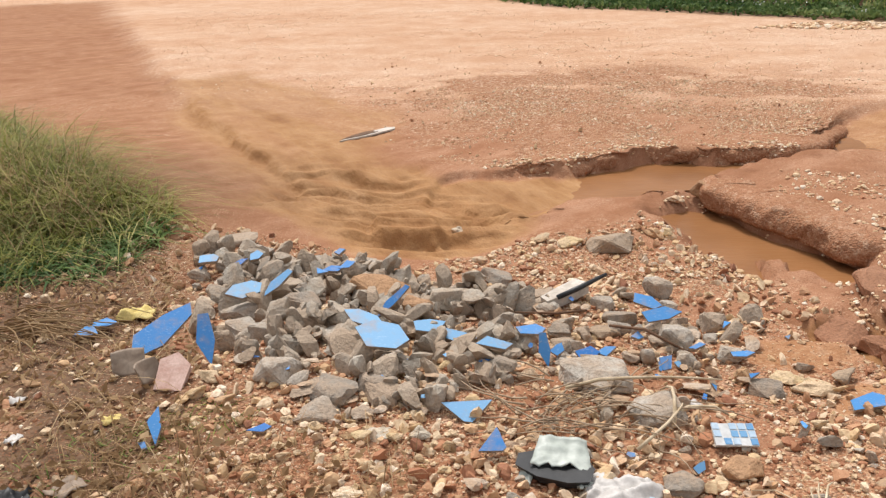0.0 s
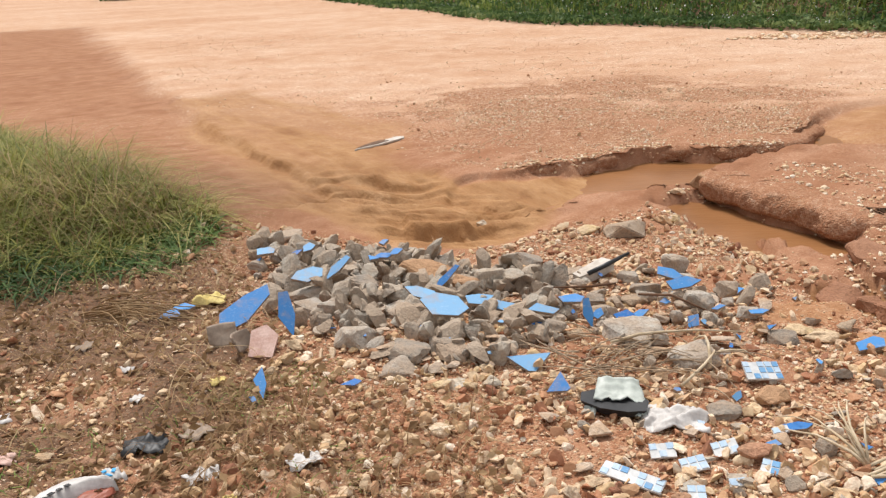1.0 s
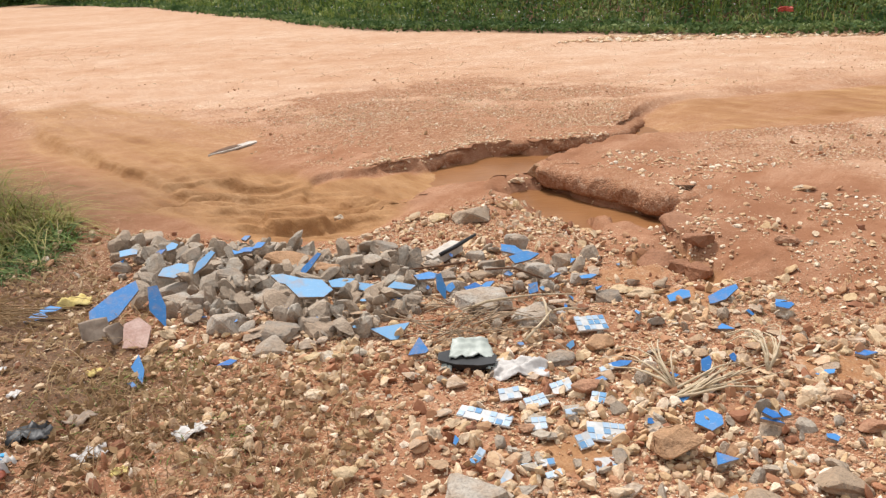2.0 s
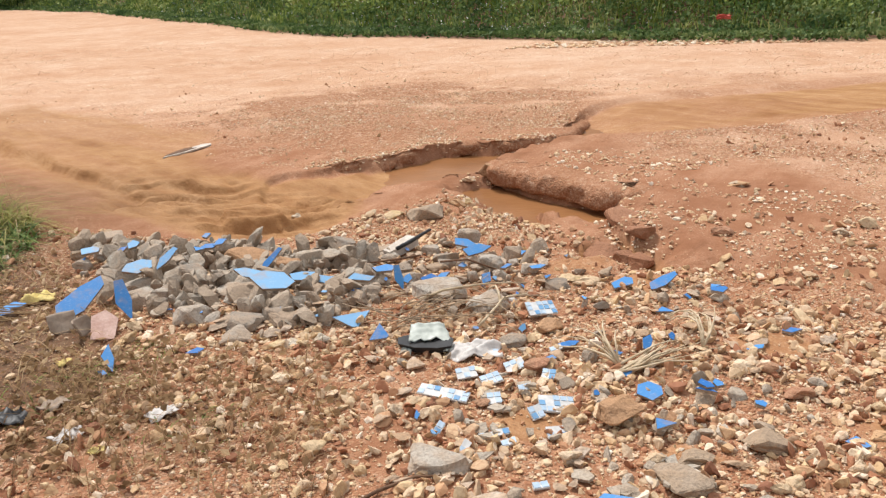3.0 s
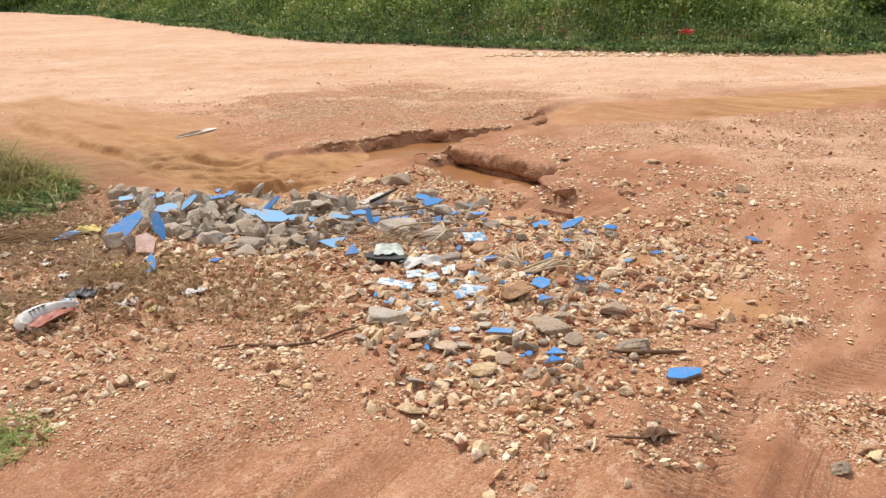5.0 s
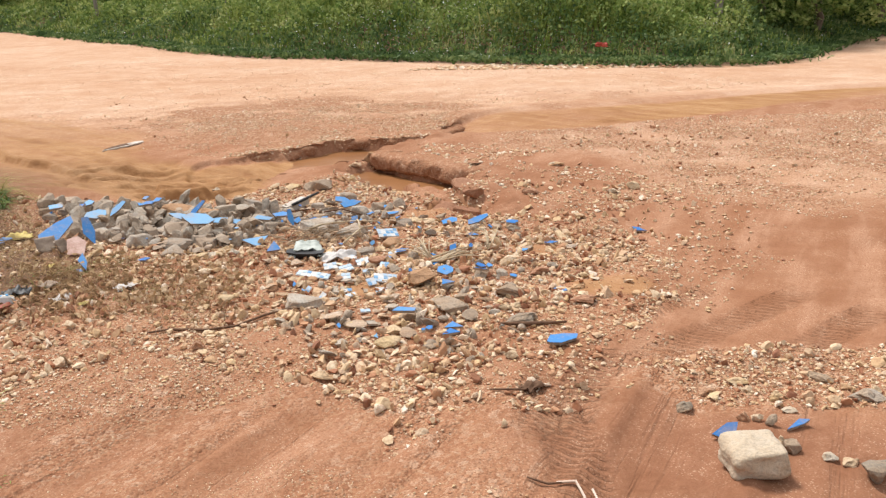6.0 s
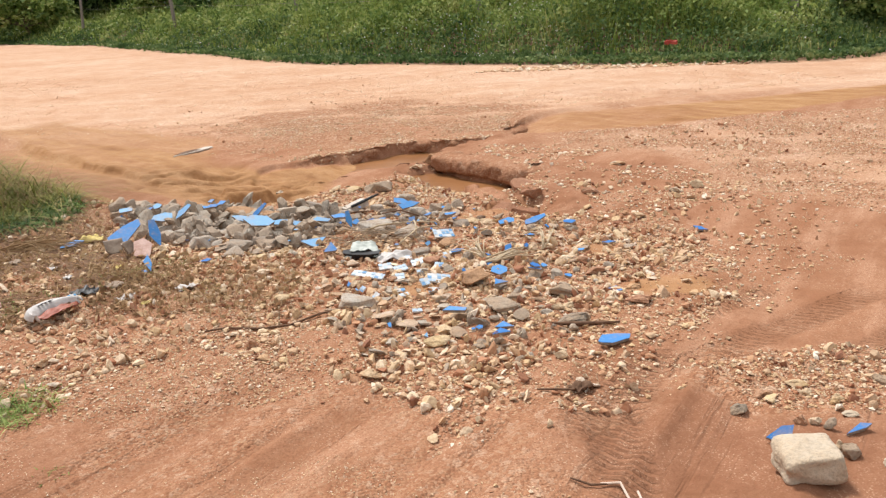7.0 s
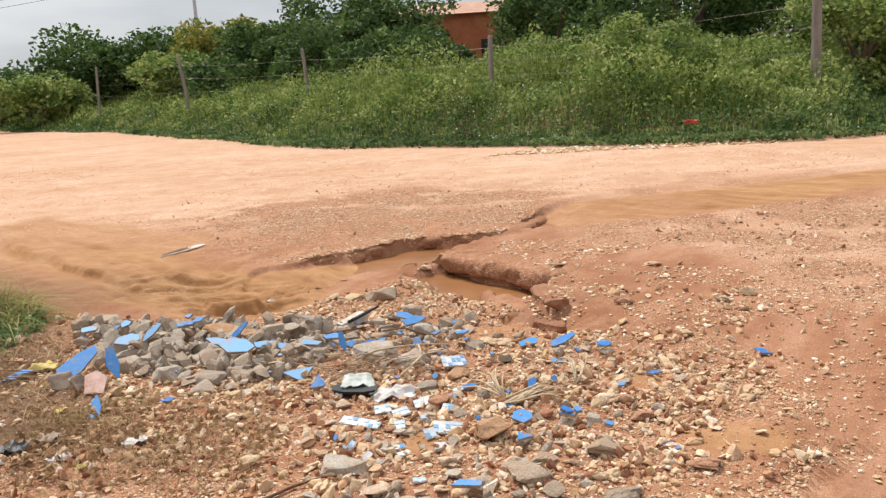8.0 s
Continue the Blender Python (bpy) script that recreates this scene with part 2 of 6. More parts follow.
PALE_GRAVEL = pale_gravel_material()
CREAM = stone_material("cream_stone", (0.50, 0.36, 0.22), (0.72, 0.58, 0.42), (0.50, 0.30, 0.16))
OCHRE = stone_material("ochre_stone", (0.44, 0.28, 0.13), (0.62, 0.46, 0.25), (0.58, 0.42, 0.27))
GREY = stone_material("grey_stone", (0.20, 0.165, 0.125), (0.36, 0.30, 0.24), (0.36, 0.25, 0.16))
RED = stone_material("red_stone", (0.26, 0.10, 0.055), (0.46, 0.24, 0.14), (0.42, 0.24, 0.14))
CONCRETE = stone_material("concrete", (0.235, 0.195, 0.155), (0.455, 0.40, 0.335), (0.375, 0.27, 0.185))
WHITE_STONE = stone_material("white_stone", (0.52, 0.45, 0.35), (0.64, 0.57, 0.47), (0.48, 0.36, 0.24))
CLAY = stone_material("clay_lump", (0.29, 0.155, 0.08), (0.40, 0.235, 0.13), (0.44, 0.25, 0.13))
BANK_EARTH = stone_material("bank_earth", (0.23, 0.10, 0.055), (0.36, 0.18, 0.10), (0.30, 0.14, 0.075))
BLUE = paint_material("blue_paint", (0.028, 0.14, 0.40), (0.085, 0.27, 0.56))
PALE_BLUE = paint_material("pale_blue_paint", (0.125, 0.285, 0.49), (0.19, 0.365, 0.55))
GLAZE = plain_material("white_glaze", (0.50, 0.49, 0.47), (0.70, 0.69, 0.67), 12.0, 0.4, 0.3, bump=0.0005)
LEAF_WEED = leaf_material("weed_leaf", ((0.05, (0.045, 0.085, 0.02)), (0.35, (0.14, 0.21, 0.05)), (0.65, (0.28, 0.34, 0.095)), (0.95, (0.48, 0.50, 0.20))))
LEAF_LOW = leaf_material("low_weed_leaf", ((0.1, (0.03, 0.06, 0.02)), (0.45, (0.08, 0.135, 0.042)), (0.7, (0.15, 0.21, 0.07)), (0.95, (0.28, 0.32, 0.13))))
LEAF_TREE = leaf_material("tree_leaf", ((0.1, (0.026, 0.052, 0.018)), (0.5, (0.068, 0.12, 0.034)), (0.95, (0.19, 0.26, 0.075))))
LEAF_YELLOW = leaf_material("yellowing_leaf", ((0.1, (0.05, 0.10, 0.02)), (0.5, (0.20, 0.22, 0.04)), (0.95, (0.42, 0.32, 0.08))))
GRASS = leaf_material("grass_blade", ((0.1, (0.05, 0.085, 0.015)), (0.45, (0.15, 0.20, 0.035)), (0.7, (0.28, 0.32, 0.08)), (0.93, (0.48, 0.42, 0.18))))
CLUMP = leaf_material("clump_blade", ((0.1, (0.05, 0.068, 0.014)), (0.4, (0.145, 0.16, 0.032)), (0.65, (0.29, 0.28, 0.07)), (0.93, (0.48, 0.41, 0.16))))
DRY = leaf_material("dry_stalk", ((0.1, (0.13, 0.075, 0.038)), (0.5, (0.34, 0.215, 0.11)), (0.95, (0.60, 0.45, 0.27))), 0.8)
PETAL = plain_material("white_petal", (0.75, 0.74, 0.70), (0.85, 0.84, 0.80), 20, 0.6)
BARK = plain_material("bark", (0.10, 0.075, 0.05), (0.20, 0.15, 0.10), 8.0, 0.9, stretch=(1, 1, 0.2), bump=0.02)
POST_WOOD = plain_material("weathered_wood", (0.17, 0.145, 0.12), (0.31, 0.275, 0.235), 10.0, 0.85, stretch=(1, 1, 0.15), bump=0.01)
WIRE = plain_material("rusty_wire", (0.16, 0.13, 0.11), (0.26, 0.22, 0.19), 30.0, 0.6, metal=0.6)
HILL = plain_material("far_woods", (0.05, 0.075, 0.07), (0.09, 0.12, 0.11), 0.06, 0.95, space="world", bump=0.5)


# ---- helpers for shapes ----
def lerp_noise(x, y, seed):
    """Smooth value noise on arrays."""
    xi, yi = np.floor(x).astype(np.int64), np.floor(y).astype(np.int64)
    fx, fy = x - xi, y - yi
    fx, fy = fx * fx * (3 - 2 * fx), fy * fy * (3 - 2 * fy)

    def r(a, b):
        h = (a * 374761393 + b * 668265263 + seed * 1442695041) & 0x7FFFFFFF
        h = ((h ^ (h >> 13)) * 1274126177) & 0x7FFFFFFF
        return ((h ^ (h >> 16)) & 0xFFFF) / 65535.0
    a, b, c, d = r(xi, yi), r(xi + 1, yi), r(xi, yi + 1), r(xi + 1, yi + 1)
    return (a * (1 - fx) + b * fx) * (1 - fy) + (c * (1 - fx) + d * fx) * fy - 0.5


def fbm(x, y, seed=1, octaves=4):
    z, amp = np.zeros_like(x), 1.0
    for i in range(octaves):
        z = z + amp * lerp_noise(x * 2 ** i + 17.3 * i, y * 2 ** i - 9.1 * i, seed + i)
        amp *= 0.5
    return z


def seg_dist(x, y, pts, closed):
    best = np.full(x.shape, 1e9)
    n = len(pts)
    for i in range(n if closed else n - 1):
        (ax, ay), (bx, by) = pts[i], pts[(i + 1) % n]
        dx, dy = bx - ax, by - ay
        u = np.clip(((x - ax) * dx + (y - ay) * dy) / (dx * dx + dy * dy), 0, 1)
        best = np.minimum(best, np.hypot(x - ax - u * dx, y - ay - u * dy))
    return best


def inside(x, y, pts):
    """Signed distance to a polygon, positive inside."""
    odd = np.zeros(x.shape, bool)
    n = len(pts)
    for i in range(n):
        (ax, ay), (bx, by) = pts[i], pts[(i + 1) % n]
        if ay == by:
            continue
        odd ^= ((ay > y) != (by > y)) & (x < (bx - ax) * (y - ay) / (by - ay) + ax)
    d = seg_dist(x, y, pts, True)
    return np.where(odd, d, -d)


def smooth(a, b, v):
    u = np.clip((v - a) / (b - a), 0, 1)
    return u * u * (3 - 2 * u)


# ---- the ground's plan ----
CHANNEL = [(-0.42, 5.6), (-0.06, 5.64), (0.1, 5.62), (0.43, 5.72), (0.72, 5.93), (1.0, 6.15), (1.4, 6.1), (1.8, 6.1), (2.1, 6.15), (2.4, 6.6), (2.7, 7.1),
           (3.0, 7.55), (3.65, 7.83), (4.62, 7.98), (5.76, 8.05), (9.0, 8.6), (12.0, 8.6), (9.0, 7.4), (6.4, 6.6), (4.46, 6.0), (3.1, 5.78), (2.06, 5.74), (1.64, 5.46), (1.33, 5.32),
           (1.22, 5.1), (0.95, 5.1), (0.82, 5.01), (0.47, 4.92), (0.19, 4.69), (-0.25, 4.5), (-0.55, 5.0)]
POOL = [(1.0, 4.8), (1.28, 4.87), (1.4, 4.7), (1.54, 4.46), (1.7, 4.21), (1.85, 3.97), (1.74, 3.7), (1.62, 3.65), (1.43, 3.79), (1.29, 4.13), (1.1, 4.5)]
NOTCH = [(1.3, 3.3), (1.5, 3.25), (1.62, 3.3), (1.66, 3.0), (1.6, 2.75), (1.5, 2.72), (1.42, 2.85)]
SHELF = [(1.3, 4.87), (1.33, 5.2), (1.64, 5.42), (2.06, 5.68), (3.1, 5.72), (4.46, 5.94), (6.4, 6.5), (9.0, 7.0), (14, 6.5), (14, 1.0), (3.4, 1.2), (2.4, 2.2), (1.75, 2.7), (1.7, 3.0), (1.62, 3.4), (1.74, 3.62), (1.84, 3.8), (1.86, 3.97), (1.72, 4.2), (1.56, 4.45), (1.42, 4.7)]
BASIN = [(-1.75, 4.95), (-1.5, 6.1), (-1.1, 5.75), (-0.67, 5.82), (-0.3, 5.5), (0.1, 5.2), (0.25, 4.75), (0.1, 4.3), (-0.25, 4.05), (-0.75, 4.15), (-1.2, 4.5)]
RUT = [(-1.2, 5.1), (-1.75, 6.0), (-2.8, 7.5), (-4.06, 9.6), (-7.0, 15.0), (-14.0, 28.0)]
TRACK = RUT + [(-19.0, 26.0), (-10.5, 14.0), (-7.2, 10.0), (-5.2, 7.6), (-3.6, 6.0), (-2.4, 5.2), (-1.8, 4.5)]
FAN = [(-1.2, 5.1), (-2.1, 6.2), (-2.8, 7.36), (-3.4, 8.35), (-4.2, 9.8), (-3.4, 10.6), (-2.6, 9.5), (-1.8, 8.27), (-1.08, 7.5), (-1.0, 6.2), (-0.5, 5.5)]
RUBBLE = [(-2.0, 4.3), (-1.2, 4.25), (-0.4, 3.75), (0.2, 4.4), (1.0, 4.6), (1.35, 3.5), (1.6, 2.75), (2.4, 2.3), (2.3, 1.3), (1.7, 0.4), (1.0, -0.1), (0.3, -0.25), (0.0, 0.4), (-0.6, 1.0), (-1.3, 0.5), (-2.2, 0.5), (-2.6, 2.5)]
LITTER = [(-3.6, 4.2), (-1.9, 3.9), (-1.2, 3.1), (-0.9, 2.5), (-0.7, 1.6), (-1.4, 1.6), (-2.4, 0.9), (-4.0, 1.5)]
EDGE = [(60, 60), (30, 27), (17.4, 17.6), (12.4, 13.6), (10.4, 13.3), (8.5, 14.2), (5.9, 15.6), (3.7, 17.8), (0.6, 21.0), (-2.4, 29.0), (-9.0, 44.0), (-22.0, 64.0), (-60, 120)]
VERGE = EDGE + [(-60, 400), (400, 400), (400, 60)]
PATCH = [(1.12, 0.42), (1.5, 0.28), (2.0, 0.14), (2.6, -0.05), (3.0, -0.3), (2.8, -0.8), (2.2, -0.55), (1.75, -0.42), (1.42, -0.3), (1.36, -0.05), (1.15, 0.2)]
SOAK = [(0.66, 0.2), (1.06, 0.32), (1.4, 0.12), (1.48, -0.22), (2.0, -0.6), (2.9, -1.2), (2.4, -2.0), (1.3, -1.6), (0.85, -1.12), (0.76, -0.8), (0.66, -0.38)]
BAND = [(2.2, 5.2), (2.77, 5.9), (3.96, 6.07), (5.3, 5.9), (8.5, 5.8), (9.0, 3.2), (5.0, 1.6), (3.7, 1.7), (3.28, 2.1), (3.1, 2.6), (3.3, 3.15), (3.3, 4.0), (2.9, 4.7)]


def zones(x, y):
    """Height and the shares of wet clay, gravel, pale road and litter at each place."""
    wob = 0.10 * fbm(x * 3.1, y * 3.1, 11) + 0.05 * fbm(x * 8, y * 8, 15, 4)
    wx, wy = x + wob, y + 0.10 * fbm(x * 3.1, y * 3.1, 31) + 0.05 * fbm(x * 8, y * 8, 35, 4)
    near = np.exp(-((x / 7) ** 4 + ((y - 3) / 8) ** 4))
    reach = np.hypot(x, y)
    z = 0.03 * fbm(x * 0.5, y * 0.5, 3) * smooth(16, 9, reach) + 0.03 * lerp_noise(x * 0.15, y * 0.15, 6) * smooth(9, 16, reach) + 0.018 * fbm(x * 2.3, y * 2.3, 5) * (0.15 * smooth(14, 9, reach) + near) + 0.009 * fbm(x * 14, y * 14, 8, 4) * near * smooth(10.5, 7.5, y)
    far = smooth(20, 120, np.hypot(x, y))
    # channel, pools and banks
    c, p, q, b = inside(wx, wy, CHANNEL), inside(wx, wy, POOL), inside(wx, wy, NOTCH), inside(wx, wy, BASIN)
    t, s = inside(wx, wy, TRACK), inside(wx, wy, SHELF)
    z = z + 0.07 * (1 - (1 - np.clip((s + 0.02) / (0.13 + 0.9 * smooth(0.4, -0.4, y - 2.9) + 0.4 * smooth(1.85, 2.5, x) * (y < 5)), 0, 1)) ** 3) + 0.035 * smooth(-0.7, -0.03, c) * smooth(4.9, 5.3, y) * smooth(-0.6, 0.3, x)
    z = z + 0.02 * smooth(-0.02, 0.1, s) * smooth(1.0, 0.2, s) * smooth(2.9, 2.2, x) * smooth(3.0, 3.5, y)
    rough = 0.5 + fbm(x * 6, y * 6, 37, 3)
    gentle = smooth(0.0, 0.4, 1.3 - x) * smooth(0.2, -0.2, y - 5.05)
    depth = (0.15 - 0.10 * smooth(2.1, 3.4, x)) * (0.3 + 0.7 * smooth(-0.3, 0.9, x))
    z = z - depth * smooth(-0.02 - 0.3 * smooth(2.4, 4.5, x), 0.035 + 0.04 * rough + 0.35 * gentle, c)
    z = z - 0.16 * smooth(-0.01 - 0.22 * (x < 1.32), 0.04, p) - 0.09 * smooth(-0.03, 0.05, q)
    warp = y + 0.16 * x + 0.30 * fbm(x * 1.3, y * 1.3, 41, 3)
    s1 = np.mod(warp / 0.36, 1.0)
    ledge = (1 - s1) * smooth(0.0, 0.14, s1)
    s2 = np.mod(warp / 0.17 + 0.8 * fbm(x * 2.1, y * 2.1, 47, 3), 1.0)
    ledge2 = (1 - s2) * smooth(0.0, 0.25, s2)
    some = smooth(-0.4, 0.1, fbm(x * 1.1, y * 2.4, 45, 2)) * smooth(-1.45, -0.9, x)
    bs = smooth(-0.18, 0.35, b)
    z = z - (0.07 + 0.05 * smooth(-1.4, -0.6, x)) * bs + smooth(0.0, 0.2, b) * (0.075 * ledge * some + 0.045 * ledge2 + 0.02 * fbm(x * 3.0, y * 9.0, 44, 3))
    block = smooth(0.22, 0.15, np.abs(x + 0.49 + 0.25 * (y - 4.45) + 0.06 * fbm(x * 6, y * 6, 49, 2))) * smooth(0.15, 0.09, np.abs(y - 4.45 + 0.1 * fbm(x * 5, y * 5, 48, 2)))
    z = z + 0.07 * block
    # the sunken track with its edge, and wheel ruts in the sand close by
    z = z - 0.07 * smooth(-0.05, 0.10, t) + 0.006 * smooth(0, 0.5, t) * smooth(10, 8, y) * np.sin(9 * (x * 0.45 + y) + 5 * fbm(x, y, 51))
    z = z - 0.035 * smooth(0.07, 0.0, np.abs(t - 0.02)) * smooth(5.2, 5.8, y) * smooth(22, 14, y) * smooth(-0.5, 0.0, fbm(x * 1.3, y * 1.3, 53, 3))
    sandy = smooth(0.9, 0.1, y + 0.15 * x)
    along, across = 0.68 * x + 0.73 * y, -0.73 * x + 0.68 * y
    z = z + 0.045 * sandy * fbm(along * 0.45, across * 4.0, 61, 4) + 0.022 * sandy * fbm(along * 0.7, across * 12, 65, 2)
    tread, tread_way = 0 * x, 0 * x
    for cx, cy, rz, wide, ln, kind in ((0.92, -0.02, 1.15, 0.11, 0.42, -1), (0.86, -0.45, 1.3, 0.12, 0.5, -1), (2.05, 0.42, 0.42, 0.10, 0.85, 1), (2.3, 0.12, 0.42, 0.10, 0.75, 1), (1.95, 0.75, 0.5, 0.09, 0.4, -1), (1.75, -1.0, 0.6, 0.1, 0.45, 1), (1.15, 0.05, 0.9, 0.1, 0.4, 1)):
        u, w = (x - cx) * math.cos(rz) + (y - cy) * math.sin(rz), -(x - cx) * math.sin(rz) + (y - cy) * math.cos(rz)
        mark = smooth(wide, wide * 0.6, np.abs(w)) * smooth(ln, ln * 0.6, np.abs(u))
        tread_way = np.where(mark > tread, (u + kind * 0.5 * w) * 2 * math.pi / 0.045, tread_way)
        tread = np.maximum(tread, mark)
        z = z - 0.014 * mark
    # rubble heap
    z = z + 0.02 * np.exp(-(((x + 0.75) / 0.6) ** 2 + ((y - 3.2) / 0.4) ** 2)) - 0.05 * smooth(2.45, 3.3, y) * smooth(4.7, 4.1, y) * smooth(-2.0, -1.4, x) * smooth(1.5, 1.1, x)
    r = inside(wx, wy, RUBBLE)
    z = z + 0.02 * smooth(-0.1, 0.2, r) * (1 + fbm(x * 5, y * 5, 81))
    # verge beyond the road rises to the fence
    v = inside(wx, wy, VERGE)
    z = z + 1.15 * smooth(-0.1, 7.0, v) + far * 0.3
    gl = smooth(2.2, 0.0, np.hypot((x + 3.3) * 0.75, y - 4.9))
    z = z + 0.10 * gl
    soak = inside(wx, wy, SOAK)
    flow, side = 0.57 * x - 0.82 * y, 0.82 * x + 0.57 * y
    fan = smooth(-0.25, 0.2, inside(wx + 0.4 * fbm(x, y, 171, 3), wy, FAN))
    z = z - fan * (0.012 + 0.02 * fbm(flow * 0.5, side * 2.6, 173, 4))
    # edge: a darker clay-toned line along the track's step
    edge = smooth(0.16, 0.0, np.abs(t - 0.03)) * smooth(4.9, 5.4, y)
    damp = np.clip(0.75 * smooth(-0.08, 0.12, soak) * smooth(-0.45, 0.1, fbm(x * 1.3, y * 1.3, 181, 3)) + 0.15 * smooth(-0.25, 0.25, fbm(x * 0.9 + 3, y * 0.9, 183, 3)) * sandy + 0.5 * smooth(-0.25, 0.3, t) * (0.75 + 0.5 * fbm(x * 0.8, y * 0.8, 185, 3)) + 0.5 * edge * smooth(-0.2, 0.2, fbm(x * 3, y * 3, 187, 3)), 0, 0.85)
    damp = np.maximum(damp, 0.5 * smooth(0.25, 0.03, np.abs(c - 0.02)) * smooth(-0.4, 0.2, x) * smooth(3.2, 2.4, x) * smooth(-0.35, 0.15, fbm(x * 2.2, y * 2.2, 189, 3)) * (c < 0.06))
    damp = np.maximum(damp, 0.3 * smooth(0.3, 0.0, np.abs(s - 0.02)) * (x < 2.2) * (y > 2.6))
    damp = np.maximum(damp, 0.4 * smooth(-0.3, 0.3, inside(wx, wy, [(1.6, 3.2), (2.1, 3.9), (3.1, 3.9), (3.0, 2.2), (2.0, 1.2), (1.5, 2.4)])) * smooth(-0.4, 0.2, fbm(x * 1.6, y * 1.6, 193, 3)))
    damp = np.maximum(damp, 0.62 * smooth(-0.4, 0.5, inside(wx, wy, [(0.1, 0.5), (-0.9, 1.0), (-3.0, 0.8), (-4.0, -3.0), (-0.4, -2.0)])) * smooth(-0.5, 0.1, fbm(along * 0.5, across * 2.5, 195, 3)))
    spots = 0 * x
    for cx, cy, r0 in ((0.5, 1.42, 0.13), (1.6, 1.75, 0.16), (1.75, 1.0, 0.2), (1.35, 2.55, 0.18), (0.9, 1.05, 0.1), (-0.15, 2.9, 0.12)):
        spots = np.maximum(spots, smooth(r0, r0 * 0.6, np.hypot((wx - cx) * 0.7, wy - cy)))
    wet = np.clip(0.8 * spots + smooth(0.03, 0.11, c) * (1 - 0.35 * smooth(2.0, 3.0, x) * smooth(-0.1, 0.25, fbm(x * 0.7, y * 2.6 - x * 0.6, 251, 3))) + smooth(0.06, 0.11, p) + smooth(-0.1, 0.1, b) + fan * (1 - 0.25 * smooth(0.0, 0.3, fbm(flow * 0.6, side * 3.2, 177, 3))) + smooth(-0.03, 0.03, q) + 0.2 * smooth(-0.1, 0.3, t) + 0.7 * smooth(0.25, 0.1, np.hypot((wx - 1.17) * 0.8, wy - 2.95)), 0, 1)
    mid = inside(x + 0.5 * fbm(x, y, 91), y + 0.5 * fbm(x, y, 93), [(-1.5, 10), (-0.6, 6.3), (0.0, 5.3), (0.9, 6.0), (2.0, 5.8), (2.6, 7.2), (3.2, 8.4), (2.0, 10.5)])
    right = inside(x + 0.5 * fbm(x, y, 95), y + 0.5 * fbm(x, y, 97), BAND)
    road_bits = 0.75 * smooth(13.0, 7.0, y) * smooth(5.5, 6.3, y) * smooth(-0.2, 0.15, fbm(x * 0.8, y * 0.8, 197, 4))
    gravel = np.clip(smooth(-0.5, 0.6, mid) + smooth(-0.4, 0.6, right) + smooth(-0.25, 0.3, r) + smooth(-0.1, 0.15, inside(wx, wy, PATCH)) + road_bits, 0, 1)
    gravel = gravel * (1 - 0.9 * wet) * (1 - 0.6 * smooth(-0.3, 0.3, inside(wx, wy, LITTER))) * smooth(-0.28, 0.05, fbm(x * 2.1, y * 2.1, 99))
    pale = smooth(6.6, 9.0, y + 0.8 * fbm(x * 0.6, y * 0.6, 101)) * (1 - smooth(-0.15, 0.25, t + 0.2 * fbm(x * 0.8, y * 0.8, 231, 3))) * (1 - smooth(-0.1, 0.4, c))
    pale = np.maximum(pale, 0.7 * smooth(-0.15, 0.45, right))
    bank_rough = smooth(0.25, 0.0, np.abs(c)) * (x > 0) * (x < 3)
    z = z + 0.025 * bank_rough * fbm(x * 9, y * 9, 221, 3) + 0.045 * smooth(0.3, 0.0, np.abs(s)) * (x < 2.2) * fbm(x * 7, y * 7, 223, 3) + 0.035 * smooth(0.22, 0.0, np.abs(np.maximum(p, q))) * fbm(x * 11, y * 11, 227, 3)
    litter = np.clip(smooth(-0.4, 0.4, inside(wx, wy, LITTER) + 0.35 * fbm(x * 1.7, y * 1.7, 271, 4)) * smooth(-0.45, 0.15, fbm(x * 2.3, y * 2.3, 273, 3)) + smooth(-0.3, 0.6, v) + 0.8 * gl, 0, 1)
    fine_bed = inside(x, y, [(-2.2, 1.0), (-0.3, 1.1), (0.5, 0.3), (0.75, -0.3), (0.72, -0.75), (1.1, -1.05), (0.9, -1.6), (-0.2, -1.6), (-0.6, -0.5), (-2.2, -0.2)])
    gravel = np.maximum(gravel, 0.55 * smooth(-0.2, 0.3, fine_bed) * smooth(-0.3, 0.2, fbm(along * 0.6, across * 3, 241, 3)))
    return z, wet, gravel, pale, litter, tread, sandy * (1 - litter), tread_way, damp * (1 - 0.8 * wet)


def height(x, y):
    return zones(np.asarray(x, float), np.asarray(y, float))[0]


def link_mesh(name, verts, faces, mats, smooth_shade=False, parent=None, mat_index=None):
    me = bpy.data.meshes.new(name)
    me.from_pydata(verts.tolist() if isinstance(verts, np.ndarray) else verts, [], faces.tolist() if isinstance(faces, np.ndarray) else faces)
    for m in mats if isinstance(mats, (list, tuple)) else [mats]:
        me.materials.append(m)
    if mat_index is not None:
        me.polygons.foreach_set("material_index", mat_index)
    me.polygons.foreach_set("use_smooth", [smooth_shade] * len(me.polygons))
    me.update()
    ob = new(name, me)
    if parent is not None:
        ob.parent = parent
    return ob


def part(name, bm, material, parent=None, label="", shade=False):
    me = bpy.data.meshes.new(name)
    bmesh.ops.recalc_face_normals(bm, faces=bm.faces)
    bm.to_mesh(me)
    bm.free()
    me.materials.append(material)
    me.polygons.foreach_set("use_smooth", [shade] * len(me.polygons))
    ob = new(name, me)
    if parent is not None:
        ob.parent = parent
    if label:
        tagged(ob, label)
    return ob


